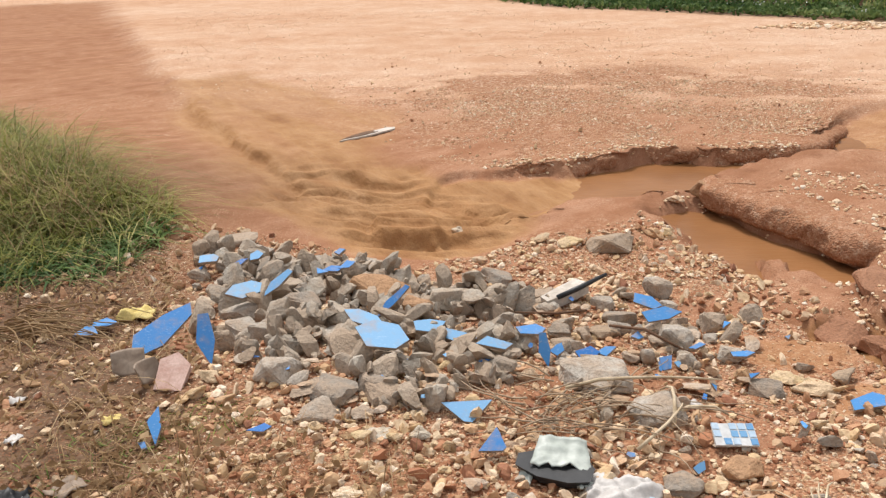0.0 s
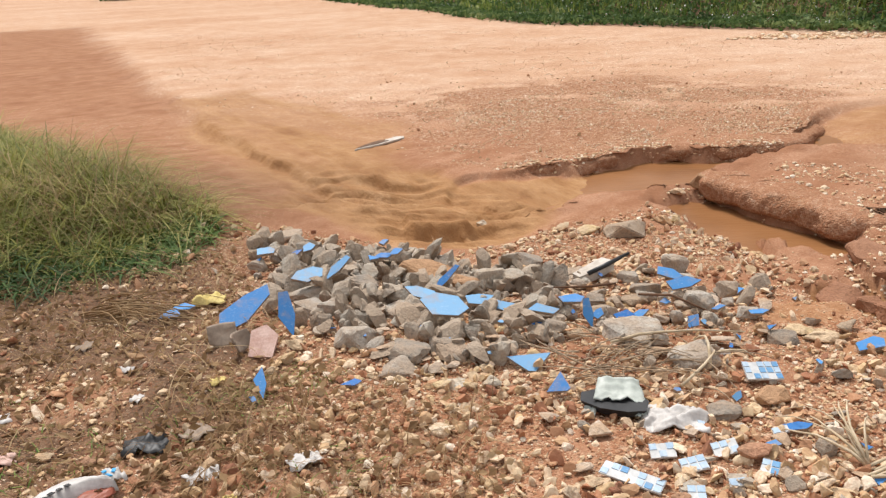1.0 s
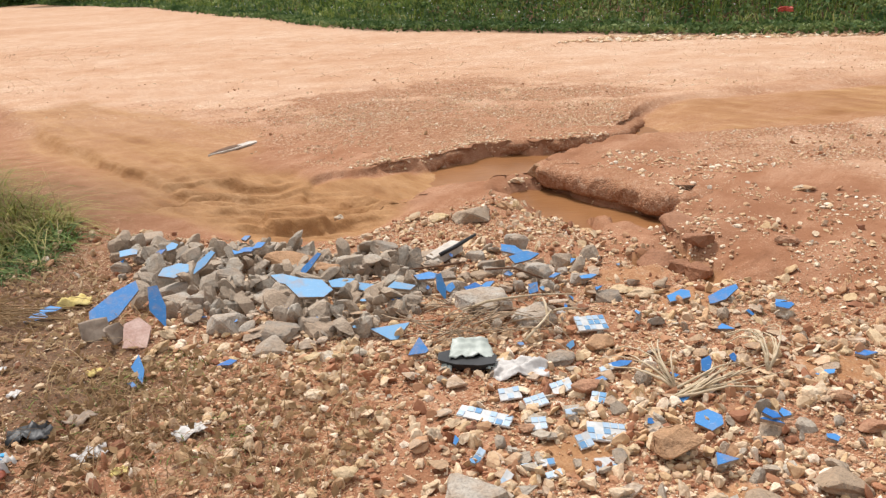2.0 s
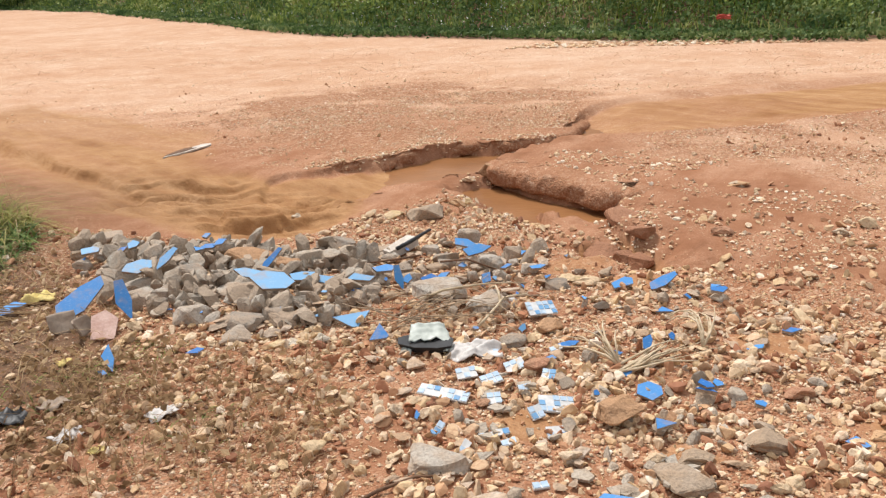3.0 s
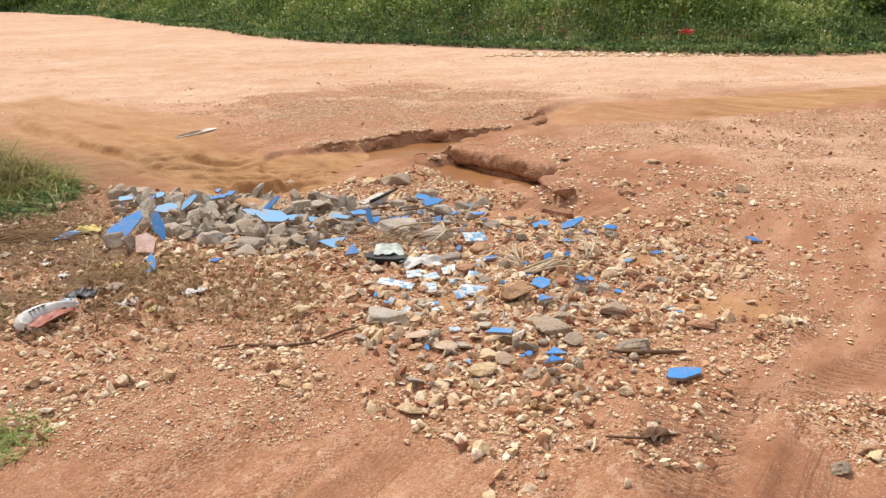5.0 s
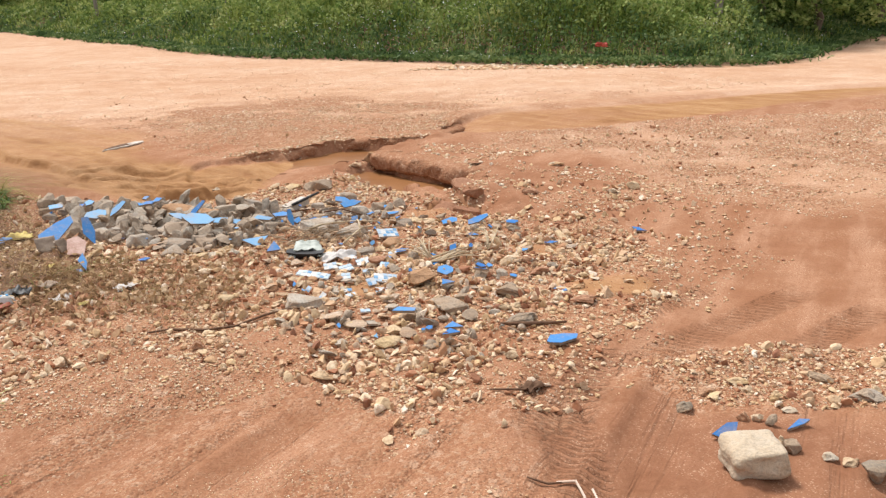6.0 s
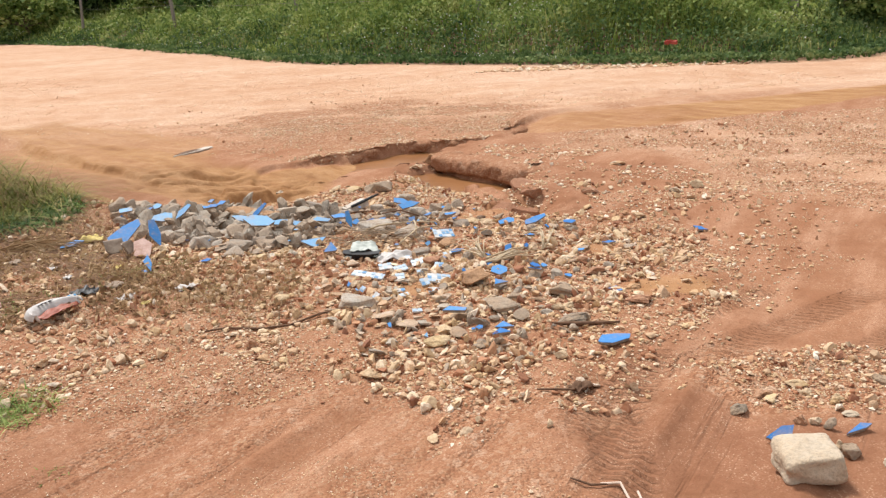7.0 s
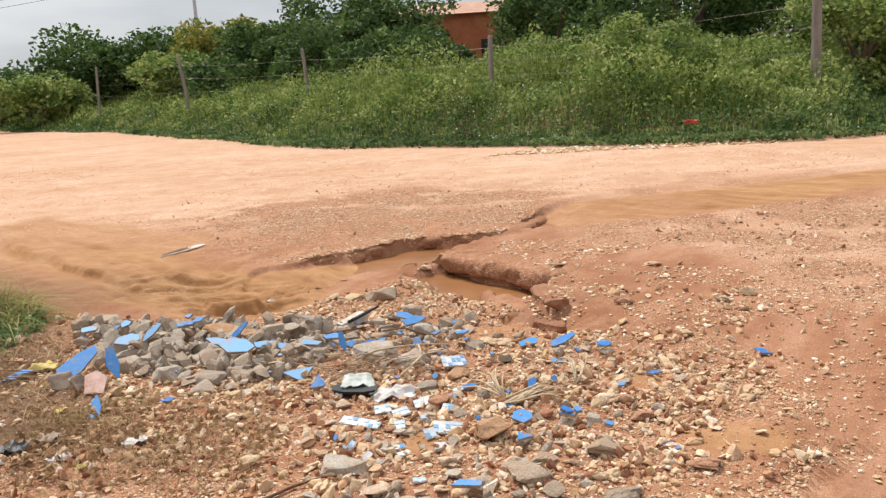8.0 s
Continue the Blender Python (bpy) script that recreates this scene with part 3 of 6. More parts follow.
# ---- ground, water ----
def spread(lo, hi, step, reach, grow, grow_back, fine=0.0):
    """Even steps from lo to hi, then wider and wider ones out to the reach on both sides."""
    inner = list(np.arange(lo, hi + 1e-6, step))
    out, s, v = [], step, inner[-1]
    while v < reach:
        s = min(s * (grow if v > fine else 1.02), 40)
        v += s
        out.append(v)
    back, s, v = [], step, inner[0]
    while v > -reach:
        s = min(s * grow_back, 40)
        v -= s
        back.append(v)
    return np.array(back[::-1] + inner + out)


def build_ground():
    gx, gy = spread(-2.0, 2.6, 0.02, 900, 1.055, 1.055), spread(-1.4, 6.6, 0.02, 900, 1.1, 1.15, 48)
    x, y = np.meshgrid(gx, gy)
    z, wet, gravel, pale, litter, tread, sandy, tread_way, damp = zones(x, y)
    nx, ny = len(gx), len(gy)
    # worn banks overhang their foot a little: the lip is pushed out over the water
    for poly, sign, lo, hi, reach in ((SHELF, -1, 0.0, 0.16, 0.05), (CHANNEL, 1, -0.16, -0.0, 0.05)):
        wob = 0.10 * fbm(x * 3.1, y * 3.1, 11) + 0.05 * fbm(x * 8, y * 8, 15, 4)
        d = inside(x + wob, y + 0.10 * fbm(x * 3.1, y * 3.1, 31) + 0.05 * fbm(x * 8, y * 8, 35, 4), poly)
        dy, dx = np.gradient(d, gy, gx)
        size = np.maximum(np.hypot(dx, dy), 0.5)
        push = smooth(lo, lo + 0.03, d) * smooth(hi, hi - 0.09, d) if sign < 0 else smooth(lo, lo + 0.09, d) * smooth(hi, hi - 0.03, d)
        push = push * reach * (0.6 + fbm(x * 4, y * 4, 191, 2)) * smooth(3.2, 2.4, x) * smooth(3.45, 3.7, y) * smooth(-0.25, 0.1, x)
        x, y = x + sign * push * dx / size, y + sign * push * dy / size
    i = np.arange(nx * ny).reshape(ny, nx)
    faces = np.stack([i[:-1, :-1], i[:-1, 1:], i[1:, 1:], i[1:, :-1]], -1).reshape(-1, 4)
    ob = link_mesh("ground", np.stack([x, y, z], -1).reshape(-1, 3), faces, EARTH, True)
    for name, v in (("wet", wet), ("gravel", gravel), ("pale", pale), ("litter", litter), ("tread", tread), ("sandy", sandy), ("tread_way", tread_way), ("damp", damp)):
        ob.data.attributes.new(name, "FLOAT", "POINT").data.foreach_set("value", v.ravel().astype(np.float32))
    return tagged(ob, "reddish dirt road ground with gravel and eroded gullies", "ground", kind="structure")


build_ground()


def build_water():
    x, y = np.meshgrid(np.linspace(-0.5, 3.2, 75), np.linspace(3.3, 7.6, 86))
    z = -0.095 - 0.11 * smooth(0.5, -0.3, x) + 0.02 * smooth(1.9, 3.0, x) + 0.004 * fbm(x * 3, y * 9, 3, 2)
    i = np.arange(x.size).reshape(x.shape)
    faces = np.stack([i[:-1, :-1], i[:-1, 1:], i[1:, 1:], i[1:, :-1]], -1).reshape(-1, 4)
    ob = link_mesh("water", np.stack([x, y, z], -1).reshape(-1, 3), faces, WATER, True)
    tagged(ob, "shallow muddy brown water standing in the gully", "water", kind="structure")


build_water()


# ---- far background: verge weeds, fence, trees, hill ----
def leaf_cloud(pts, size, rng, up=0.4, long=1.6):
    """Four-cornered bent leaves at the given places, two triangles each."""
    n = len(pts)
    size = np.broadcast_to(size, (n,)) * rng.uniform(0.6, 1.3, n)
    a = rng.normal(size=(n, 3))
    a[:, 2] = a[:, 2] * 0.6 + up
    a /= np.linalg.norm(a, axis=1)[:, None]
    b = np.cross(a, rng.normal(size=(n, 3)))
    b /= np.linalg.norm(b, axis=1)[:, None]
    c = np.cross(a, b)
    L, W = (size * long / 2)[:, None], (size / 2)[:, None]
    v = np.stack([pts - a * L, pts + b * W + c * W * 0.25, pts + a * L, pts - b * W + c * W * 0.25], 1).reshape(-1, 3)
    f = np.arange(4 * n).reshape(n, 4)
    return v, f


def blades(base, length, lean, width, rng, segs=3, droop=0.5):
    """Curved grass blades as narrow strips."""
    n = len(base)
    ang = rng.uniform(0, 2 * np.pi, n)
    d = np.stack([np.cos(ang), np.sin(ang), np.zeros(n)], 1)
    side = np.stack([-np.sin(ang), np.cos(ang), np.zeros(n)], 1)
    rows = []
    for k in range(segs + 1):
        u = k / segs
        p = base + d * (lean * length * (u * 0.5 + u * u * 0.5))[:, None]
        p = p + np.array([0, 0, 1.0]) * (length * (u - droop * lean * u * u))[:, None]
        w = (width * (1 - u) ** 0.7 * 0.5 + 0.0003)[:, None]
        rows += [p - side * w, p + side * w]
    v = np.stack(rows, 1).reshape(-1, 3)
    m = 2 * (segs + 1)
    quad = np.array([[2 * k, 2 * k + 1, 2 * k + 3, 2 * k + 2] for k in range(segs)])
    f = (quad[None] + (np.arange(n) * m)[:, None, None]).reshape(-1, 4)
    return v, f


def edge_places(n, back, rng, lo=0.0, hi=1.0, power=1.0):
    """Random places along the road's far edge, up to so many metres beyond it."""
    e = np.array(EDGE[1:12], float)
    seg = np.hypot(*np.diff(e, axis=0).T)
    near = 1 / (8 + np.hypot(*(0.5 * (e[1:] + e[:-1])).T) ** 1.4)
    which = rng.choice(len(seg), n, p=seg * near / (seg * near).sum())
    u = rng.uniform(0, 1, n)
    p = e[which] * (1 - u)[:, None] + e[which + 1] * u[:, None]
    d = e[which + 1] - e[which]
    nrm = np.stack([d[:, 1], -d[:, 0]], 1) / seg[which][:, None]
    off = back * (lo + (hi - lo) * rng.uniform(0, 1, n) ** power)
    ragged = 0.8 * fbm(p[:, 0] * 0.2, p[:, 1] * 0.2, 261, 3) + rng.normal(0, 0.16, n)
    return p + nrm * (off + ragged)[:, None], off


def build_verge():
    rng = np.random.default_rng(5)
    p, off = edge_places(120000, 9.0, rng, -0.02, 1.0, 1.35)
    x, y = p.T
    lump = np.clip(fbm(x * 0.55, y * 0.55, 131, 4) + 0.25, 0, 1)
    tall = 0.12 + 0.35 * smooth(0.1, 2.2, off) + 1.0 * lump * smooth(0.4, 2.5, off)
    tall *= 1.05 + 0.35 * smooth(-2, 8, x) + 0.5 * fbm(x * 0.25, y * 0.25, 135, 3)
    z = height(x, y) + tall * rng.uniform(0, 1, len(x)) ** 0.5
    dist = np.hypot(x, y)
    v, f = leaf_cloud(np.stack([x, y, z], 1), 0.03 + 0.0021 * dist, rng, 0.7)
    low = off < 1.1 + 1.1 * rng.uniform(0, 1, len(x)) + 1.2 * fbm(x * 0.4, y * 0.4, 133, 2)
    for keep, mat, words in ((low, LEAF_LOW, "low dark green weeds along the road edge"), (~low, LEAF_WEED, "dense green roadside weeds on a low bank")):
        tagged(link_mesh("weeds", v.reshape(-1, 4, 3)[keep].reshape(-1, 3), np.arange(4 * int(keep.sum())).reshape(-1, 4), mat), words, "weeds", kind="stuff")
    p, off = edge_places(24000, 9.0, rng, 0.03, 1.0, 0.9)
    x, y = p.T
    base = np.stack([x, y, height(x, y) + 0.2], 1)
    ln = (0.5 + 1.15 * np.clip(fbm(x * 0.55, y * 0.55, 131, 4) + 0.3, 0, 1)) * smooth(0.0, 2.5, off) * rng.uniform(0.5, 1.1, len(x)) + 0.1
    v, f = blades(base, ln, rng.uniform(0.1, 0.7, len(x)), 0.012 + 0.0008 * np.hypot(x, y), rng)
    tagged(link_mesh("tall_grass", v, f, GRASS), "tall yellowish grass among the roadside weeds", "grass", kind="stuff")
    p, off = edge_places(3600, 4.0, rng, 0.02, 1.0)
    x, y = p.T
    tall = 0.16 + 0.55 * smooth(0.1, 2.5, off)
    keep = fbm(x * 0.5, y * 0.5, 141, 3) > -0.12
    pts = np.stack([x, y, height(x, y) + tall * rng.uniform(0.7, 1.05, len(x))], 1)[keep]
    v, f = leaf_cloud(pts, 0.036, rng, 1.0, 1.0)
    tagged(link_mesh("white_flowers", v, f, PETAL), "tiny white flowers scattered over the weeds", "flowers", kind="stuff")


build_verge()


def tube(bm, pts, radii, sides=6):
    """A bent tapered tube through points."""
    rings = []
    for i, p in enumerate(pts):
        p = Vector(p)
        d = (Vector(pts[min(i + 1, len(pts) - 1)]) - Vector(pts[max(i - 1, 0)])).normalized()
        ref = Vector((0, 0, 1)) if abs(d.z) < 0.9 else Vector((1, 0, 0))
        a = d.cross(ref).normalized()
        b = d.cross(a)
        rings.append([bm.verts.new(p + (a * math.cos(t) + b * math.sin(t)) * radii[i]) for t in [2 * math.pi * k / sides for k in range(sides)]])
    for r, s in zip(rings, rings[1:]):
        for k in range(sides):
            bm.faces.new((r[k], r[(k + 1) % sides], s[(k + 1) % sides], s[k]))
    bm.faces.new(rings[0][::-1])
    bm.faces.new(rings[-1])


def build_tree(x, y, tall, wide, leaves, leaf, material, seed, label, low=0.15):
    rng = np.random.default_rng(seed)
    z0 = float(height([x], [y])[0]) - 0.05
    root = new("tree")
    root.location = (x, y, z0)
    bm = bmesh.new()
    fork = tall * 0.3
    tube(bm, [(0, 0, 0), (0.05 * wide, 0, fork * 0.6), (0, 0.04 * wide, fork)], [0.035 * tall, 0.028 * tall, 0.022 * tall], 8)
    part("trunk", bm, BARK, root)
    clumps = []
    for i in range(9):
        a, rr = rng.uniform(0, 2 * math.pi), wide * 0.5 * rng.uniform(0.25, 0.8)
        tip = Vector((rr * math.cos(a), rr * math.sin(a), tall * rng.uniform(0.42, 0.86)))
        bm = bmesh.new()
        tube(bm, [(0, 0.04 * wide, fork), tip * 0.5 + Vector((0, 0, fork * 0.4)), tip], [0.016 * tall, 0.01 * tall, 0.004 * tall], 5)
        part("limb", bm, BARK, root)
        clumps.append((tip, wide * rng.uniform(0.16, 0.3)))
    for i in range(16):
        a, u = rng.uniform(0, 2 * math.pi), rng.uniform(low, 0.95)
        rr = wide * 0.5 * math.sqrt(max(0.05, 1 - (2 * abs(u - 0.5)) ** 2.2)) * rng.uniform(0.5, 1.0)
        clumps.append((Vector((rr * math.cos(a), rr * math.sin(a), tall * u)), wide * rng.uniform(0.10, 0.22)))
    leaves, leaf = int(leaves * 1.8), leaf * 0.72
    which = rng.integers(0, len(clumps), leaves)
    c = np.array([list(clumps[i][0]) for i in which])
    r = np.array([clumps[i][1] for i in which])
    d = rng.normal(size=(leaves, 3))
    d /= np.linalg.norm(d, axis=1)[:, None]
    pts = c + d * (r * rng.uniform(0.25, 1.0, leaves) ** 0.5)[:, None] * np.array([1, 1, 0.75])
    pts[:, 2] = np.maximum(pts[:, 2], 0.1)
    v, f = leaf_cloud(pts, leaf, rng, 0.1)
    link_mesh("crown", v, f, material, parent=root)
    return tagged(root, label, "tree", "trees behind the fence")


GREEN_TREE = "dense dark green tree behind the wire fence"
for x, y, tall, wide, leaves, leaf, mat, label in (
        (-21, 64, 4.0, 9, 3000, 0.34, LEAF_TREE, GREEN_TREE), (-13.5, 64, 5.2, 9, 3500, 0.34, LEAF_TREE, GREEN_TREE), (-8.5, 60, 4.7, 8, 3200, 0.32, LEAF_TREE, GREEN_TREE),
        (-16, 57, 3.2, 6, 2400, 0.30, LEAF_WEED, "light green bush behind the wire fence"), (-4.0, 56, 5.2, 6.5, 3200, 0.30, LEAF_YELLOW, "tree with yellowing leaves behind the fence"),
        (-1.5, 50, 4.6, 6, 3000, 0.28, LEAF_TREE, GREEN_TREE), (-6.5, 52, 3.2, 6, 2200, 0.28, LEAF_WEED, "light green bush behind the wire fence"),
        (3.2, 47, 6.4, 8, 3800, 0.27, LEAF_TREE, GREEN_TREE), (5.5, 40, 5.4, 6.5, 3400, 0.24, LEAF_TREE, GREEN_TREE), (2.0, 40, 3.6, 5.5, 2600, 0.24, LEAF_TREE, GREEN_TREE),
        (14.5, 40, 7.0, 8, 4200, 0.24, LEAF_TREE, GREEN_TREE), (11.0, 32, 5.0, 5.5, 3600, 0.20, LEAF_TREE, GREEN_TREE), (15.0, 31, 6.4, 7, 4200, 0.20, LEAF_TREE, GREEN_TREE),
        (13.0, 24.5, 4.6, 5.0, 4200, 0.15, LEAF_TREE, GREEN_TREE), (19.5, 27, 6.5, 8, 4200, 0.19, LEAF_TREE, GREEN_TREE), (17.5, 21.5, 4.6, 5.5, 4000, 0.15, LEAF_WEED, "light green tree behind the wire fence"),
        (13.5, 34.0, 3.6, 5.0, 3000, 0.19, LEAF_TREE, GREEN_TREE), (24.0, 24.0, 6.5, 8, 3600, 0.2, LEAF_WEED, "light green tree behind the wire fence"),
        (14.9, 18.2, 3.6, 3.4, 4200, 0.12, LEAF_WEED, "light green bush grown over the wire fence"), (17.2, 18.8, 4.0, 4.0, 4200, 0.12, LEAF_WEED, "light green bush grown over the wire fence"), (9.6, 19.6, 2.0, 2.6, 2400, 0.10, LEAF_WEED, "light green bush grown over the wire fence")):
    build_tree(x, y, tall, wide, leaves, leaf, mat, int(x * 13 + y * 7) % 1000, label)
for x, y, tall, wide, leaves, leaf in ((-24, 61, 2.6, 8, 2400, 0.3), (-18, 66, 3.0, 9, 2600, 0.3), (-11, 62, 3.2, 8, 2600, 0.3), (-6, 61, 3.4, 8, 2600, 0.3), (-2.5, 46, 2.2, 6, 2400, 0.25), (1.0, 44, 3.0, 6, 2600, 0.25), (4.5, 36, 2.4, 5, 2400, 0.22), (5.4, 34, 2.6, 4.5, 2600, 0.2),
                                     (13.5, 38, 2.6, 5.0, 2600, 0.22), (12.5, 28, 2.8, 5, 2800, 0.18), (16.0, 25, 3.0, 5, 2800, 0.17), (21, 24, 3.0, 6, 2800, 0.17), (5.0, 44, 3.2, 5.5, 2400, 0.25)):
    build_tree(x, y, tall, wide, leaves, leaf, LEAF_TREE, int(x * 17 + y * 5) % 1000, "dark green bush in the hedge behind the fence", 0.02)


def build_fence():
    root = new("wire_fence")
    tagged(root, "old wire fence on weathered wooden posts behind the weeds", "fence")
    tops = []
    for i, (x, y, top, r, lx) in enumerate(((-11.3, 51.9, 3.75, 0.085, 0.1), (-4.85, 39.8, 3.6, 0.085, -0.12), (0.67, 29.1, 3.05, 0.07, -0.05), (5.65, 21.4, 2.75, 0.075, 0.03), (12.2, 16.2, 3.3, 0.12, 0.0), (20.0, 22.0, 3.0, 0.1, 0.05))):
        z = float(height([x], [y])[0]) - 0.15
        bm = bmesh.new()
        tube(bm, [(x - lx, y, z), (x - lx * 0.2 + 0.02, y, z + (top - z) * 0.5), (x + lx, y, top - 0.03), (x + lx, y, top)], [r * 1.1, r, r * 0.9, r * 0.55], 9)
        part("post", bm, POST_WOOD, root)
        tops.append((x + lx * 0.8, y, top, z))
    for a, b in zip(tops, tops[1:]):
        for share in (0.15, 0.32, 0.5):
            bm = bmesh.new()
            pts = []
            for k in range(7):
                u = k / 6
                za, zb = a[2] - (a[2] - a[3]) * share, b[2] - (b[2] - b[3]) * share
                pts.append((a[0] + (b[0] - a[0]) * u, a[1] + (b[1] - a[1]) * u, za + (zb - za) * u - 0.25 * u * (1 - u)))
            tube(bm, pts, [0.0045] * 7, 4)
            part("wire", bm, WIRE, root)


build_fence()


def build_hill():
    x, y = np.meshgrid(np.linspace(-420, 620, 80), np.linspace(420, 900, 30))
    z = 62 * np.exp(-((x - 190) / 150) ** 2 - ((y - 650) / 150) ** 2) + 44 * np.exp(-((x - 20) / 70) ** 2 - ((y - 640) / 120) ** 2) + 7 * fbm(x / 40, y / 40, 7) - 3
    i = np.arange(x.size).reshape(x.shape)
    f = np.stack([i[:-1, :-1], i[:-1, 1:], i[1:, 1:], i[1:, :-1]], -1).reshape(-1, 4)
    tagged(link_mesh("backdrop", np.stack([x, y, z], -1).reshape(-1, 3), f, HILL, True), "distant wooded blue-green hill", "hill", kind="structure")


build_hill()


# ---- grass beside the track ----
def build_grass(name, places, n, radius, length, label, seed, mat=None, lean=(0.15, 0.9), width=0.006):
    rng = np.random.default_rng(seed)
    c = np.array(places)
    w = c[:, 2] ** 2
    k = rng.choice(len(c), n, p=w / w.sum())
    a, r = rng.uniform(0, 2 * np.pi, n), np.sqrt(rng.uniform(0, 1, n))
    x, y = c[k, 0] + c[k, 2] * r * np.cos(a), c[k, 1] + c[k, 2] * r * np.sin(a)
    base = np.stack([x, y, height(x, y) - 0.01], 1)
    ln = c[k, 3] * rng.uniform(0.3, 1.25, n) * (1.05 - 0.35 * r)
    v, f = blades(base, ln, rng.uniform(*lean, n), width * rng.uniform(0.6, 1.4, n), rng, 4)
    return tagged(link_mesh(name, v, f, mat or GRASS), label, "grass", kind="stuff")


build_grass("tall_grass", [(-2.2, 4.35, 0.36, 0.34), (-2.65, 4.5, 0.48, 0.46), (-3.2, 4.8, 0.6, 0.6), (-3.8, 5.3, 0.7, 0.64), (-4.6, 6.0, 0.8, 0.55), (-5.6, 7.0, 0.9, 0.5), (-2.5, 3.85, 0.4, 0.3), (-3.1, 4.1, 0.5, 0.4), (-4.0, 4.4, 0.7, 0.5)], 15000, 1, 1, "clump of long yellow-green grass growing beside the track", 21, CLUMP, (0.6, 2.3), 0.0095)
build_grass("dry_grass", [(-2.3, 4.35, 0.4, 0.5), (-2.7, 4.5, 0.5, 0.66), (-3.2, 4.8, 0.6, 0.75), (-2.6, 3.9, 0.4, 0.35)], 1200, 1, 1, "dry straw-coloured stems standing in the grass clump", 27, DRY, (0.4, 1.9), 0.004)
build_grass("leafy_weeds", [(-2.1, 3.75, 0.3, 0.16), (-2.6, 3.6, 0.4, 0.2), (-3.2, 3.7, 0.4, 0.2), (-1.95, 4.1, 0.2, 0.2)], 2600, 1, 1, "low dark green weeds at the foot of the grass clump", 22, LEAF_TREE, (0.8, 2.2), 0.014)
build_grass("grass_tuft", [(-1.28, 0.5, 0.17, 0.09), (-1.45, 0.45, 0.2, 0.1)], 700, 1, 1, "small tuft of green grass on the sand", 23, LEAF_WEED, (0.6, 1.8), 0.006)
build_grass("grass_tuft", [(-1.02, -0.07, 0.06, 0.03)], 60, 1, 1, "tiny green grass tuft on the sand", 24, LEAF_WEED, (0.6, 1.8), 0.005)
build_grass("grass_tuft", [(-0.85, 2.35, 0.14, 0.06), (-1.05, 2.25, 0.12, 0.06)], 300, 1, 1, "thin green grass tuft beside the rubble", 25, None, (0.6, 2.0), 0.004)
build_grass("grass_tuft", [(-1.75, 2.75, 0.06, 0.06), (-2.1, 2.1, 0.25, 0.07), (-1.6, 1.75, 0.3, 0.06), (-1.1, 2.0, 0.3, 0.06), (-0.7, 1.7, 0.25, 0.06)], 620, 1, 1, "sparse green grass tuft among plant litter", 26, LEAF_WEED, (0.6, 2.0), 0.005)


# ---- stones ----
ICO = bmesh.new()
bmesh.ops.create_icosphere(ICO, subdivisions=1, radius=1)
ROUND_V = np.array([v.co[:] for v in ICO.verts])
ROUND_F = np.array([[v.index for v in f.verts] for f in ICO.faces])
ICO.free()


def turned(n, rng):
    q = rng.normal(size=(n, 4))
    q /= np.linalg.norm(q, axis=1)[:, None]
    w, x, y, z = q.T
    return np.stack([1 - 2 * (y * y + z * z), 2 * (x * y - z * w), 2 * (x * z + y * w), 2 * (x * y + z * w), 1 - 2 * (x * x + z * z), 2 * (y * z - x * w),
                     2 * (x * z - y * w), 2 * (y * z + x * w), 1 - 2 * (x * x + y * y)], 1).reshape(n, 3, 3)


OCTA_V = np.array([(1, 0, 0), (-1, 0, 0), (0, 1, 0), (0, -1, 0), (0, 0, 1), (0, 0, -1)], float)
OCTA_F = np.array([(0, 2, 4), (2, 1, 4), (1, 3, 4), (3, 0, 4), (2, 0, 5), (1, 2, 5), (3, 1, 5), (0, 3, 5)])


def pebbles(x, y, size, rng, sink=0.3, tiny=False):
    n = len(x)
    ICO_V, ICO_F = (OCTA_V, OCTA_F) if tiny else (ROUND_V, ROUND_F)
    v = ICO_V[None] * (1 + rng.uniform(-0.28, 0.22, (n, len(ICO_V), 1)))
    v = v * rng.uniform(0.6, 1.25, (n, 1, 3))
    v = np.einsum("nij,nkj->nki", turned(n, rng), v) * np.array([1, 1, 0.65])
    v = v * (size * 0.5)[:, None, None]
    z = height(x, y) + size * 0.375 * (1 - 2 * sink)
    v = v + np.stack([x, y, z], 1)[:, None]
    f = ICO_F[None] + (np.arange(n) * len(ICO_V))[:, None, None]
    return v.reshape(-1, 3), f.reshape(-1, 3)


def scatter(poly, n, rng, thin=None):
    a = np.array(poly)
    lo, hi = a.min(0), a.max(0)
    p = rng.uniform(lo, hi, (n * 3, 2))
    keep = inside(p[:, 0], p[:, 1], poly) + 0.25 * fbm(p[:, 0] * 2, p[:, 1] * 2, 7) > 0
    p = p[keep]
    if thin is not None:
        p = p[thin(p[:, 0], p[:, 1]) > rng.uniform(0, 1, len(p))]
    return p[:n]


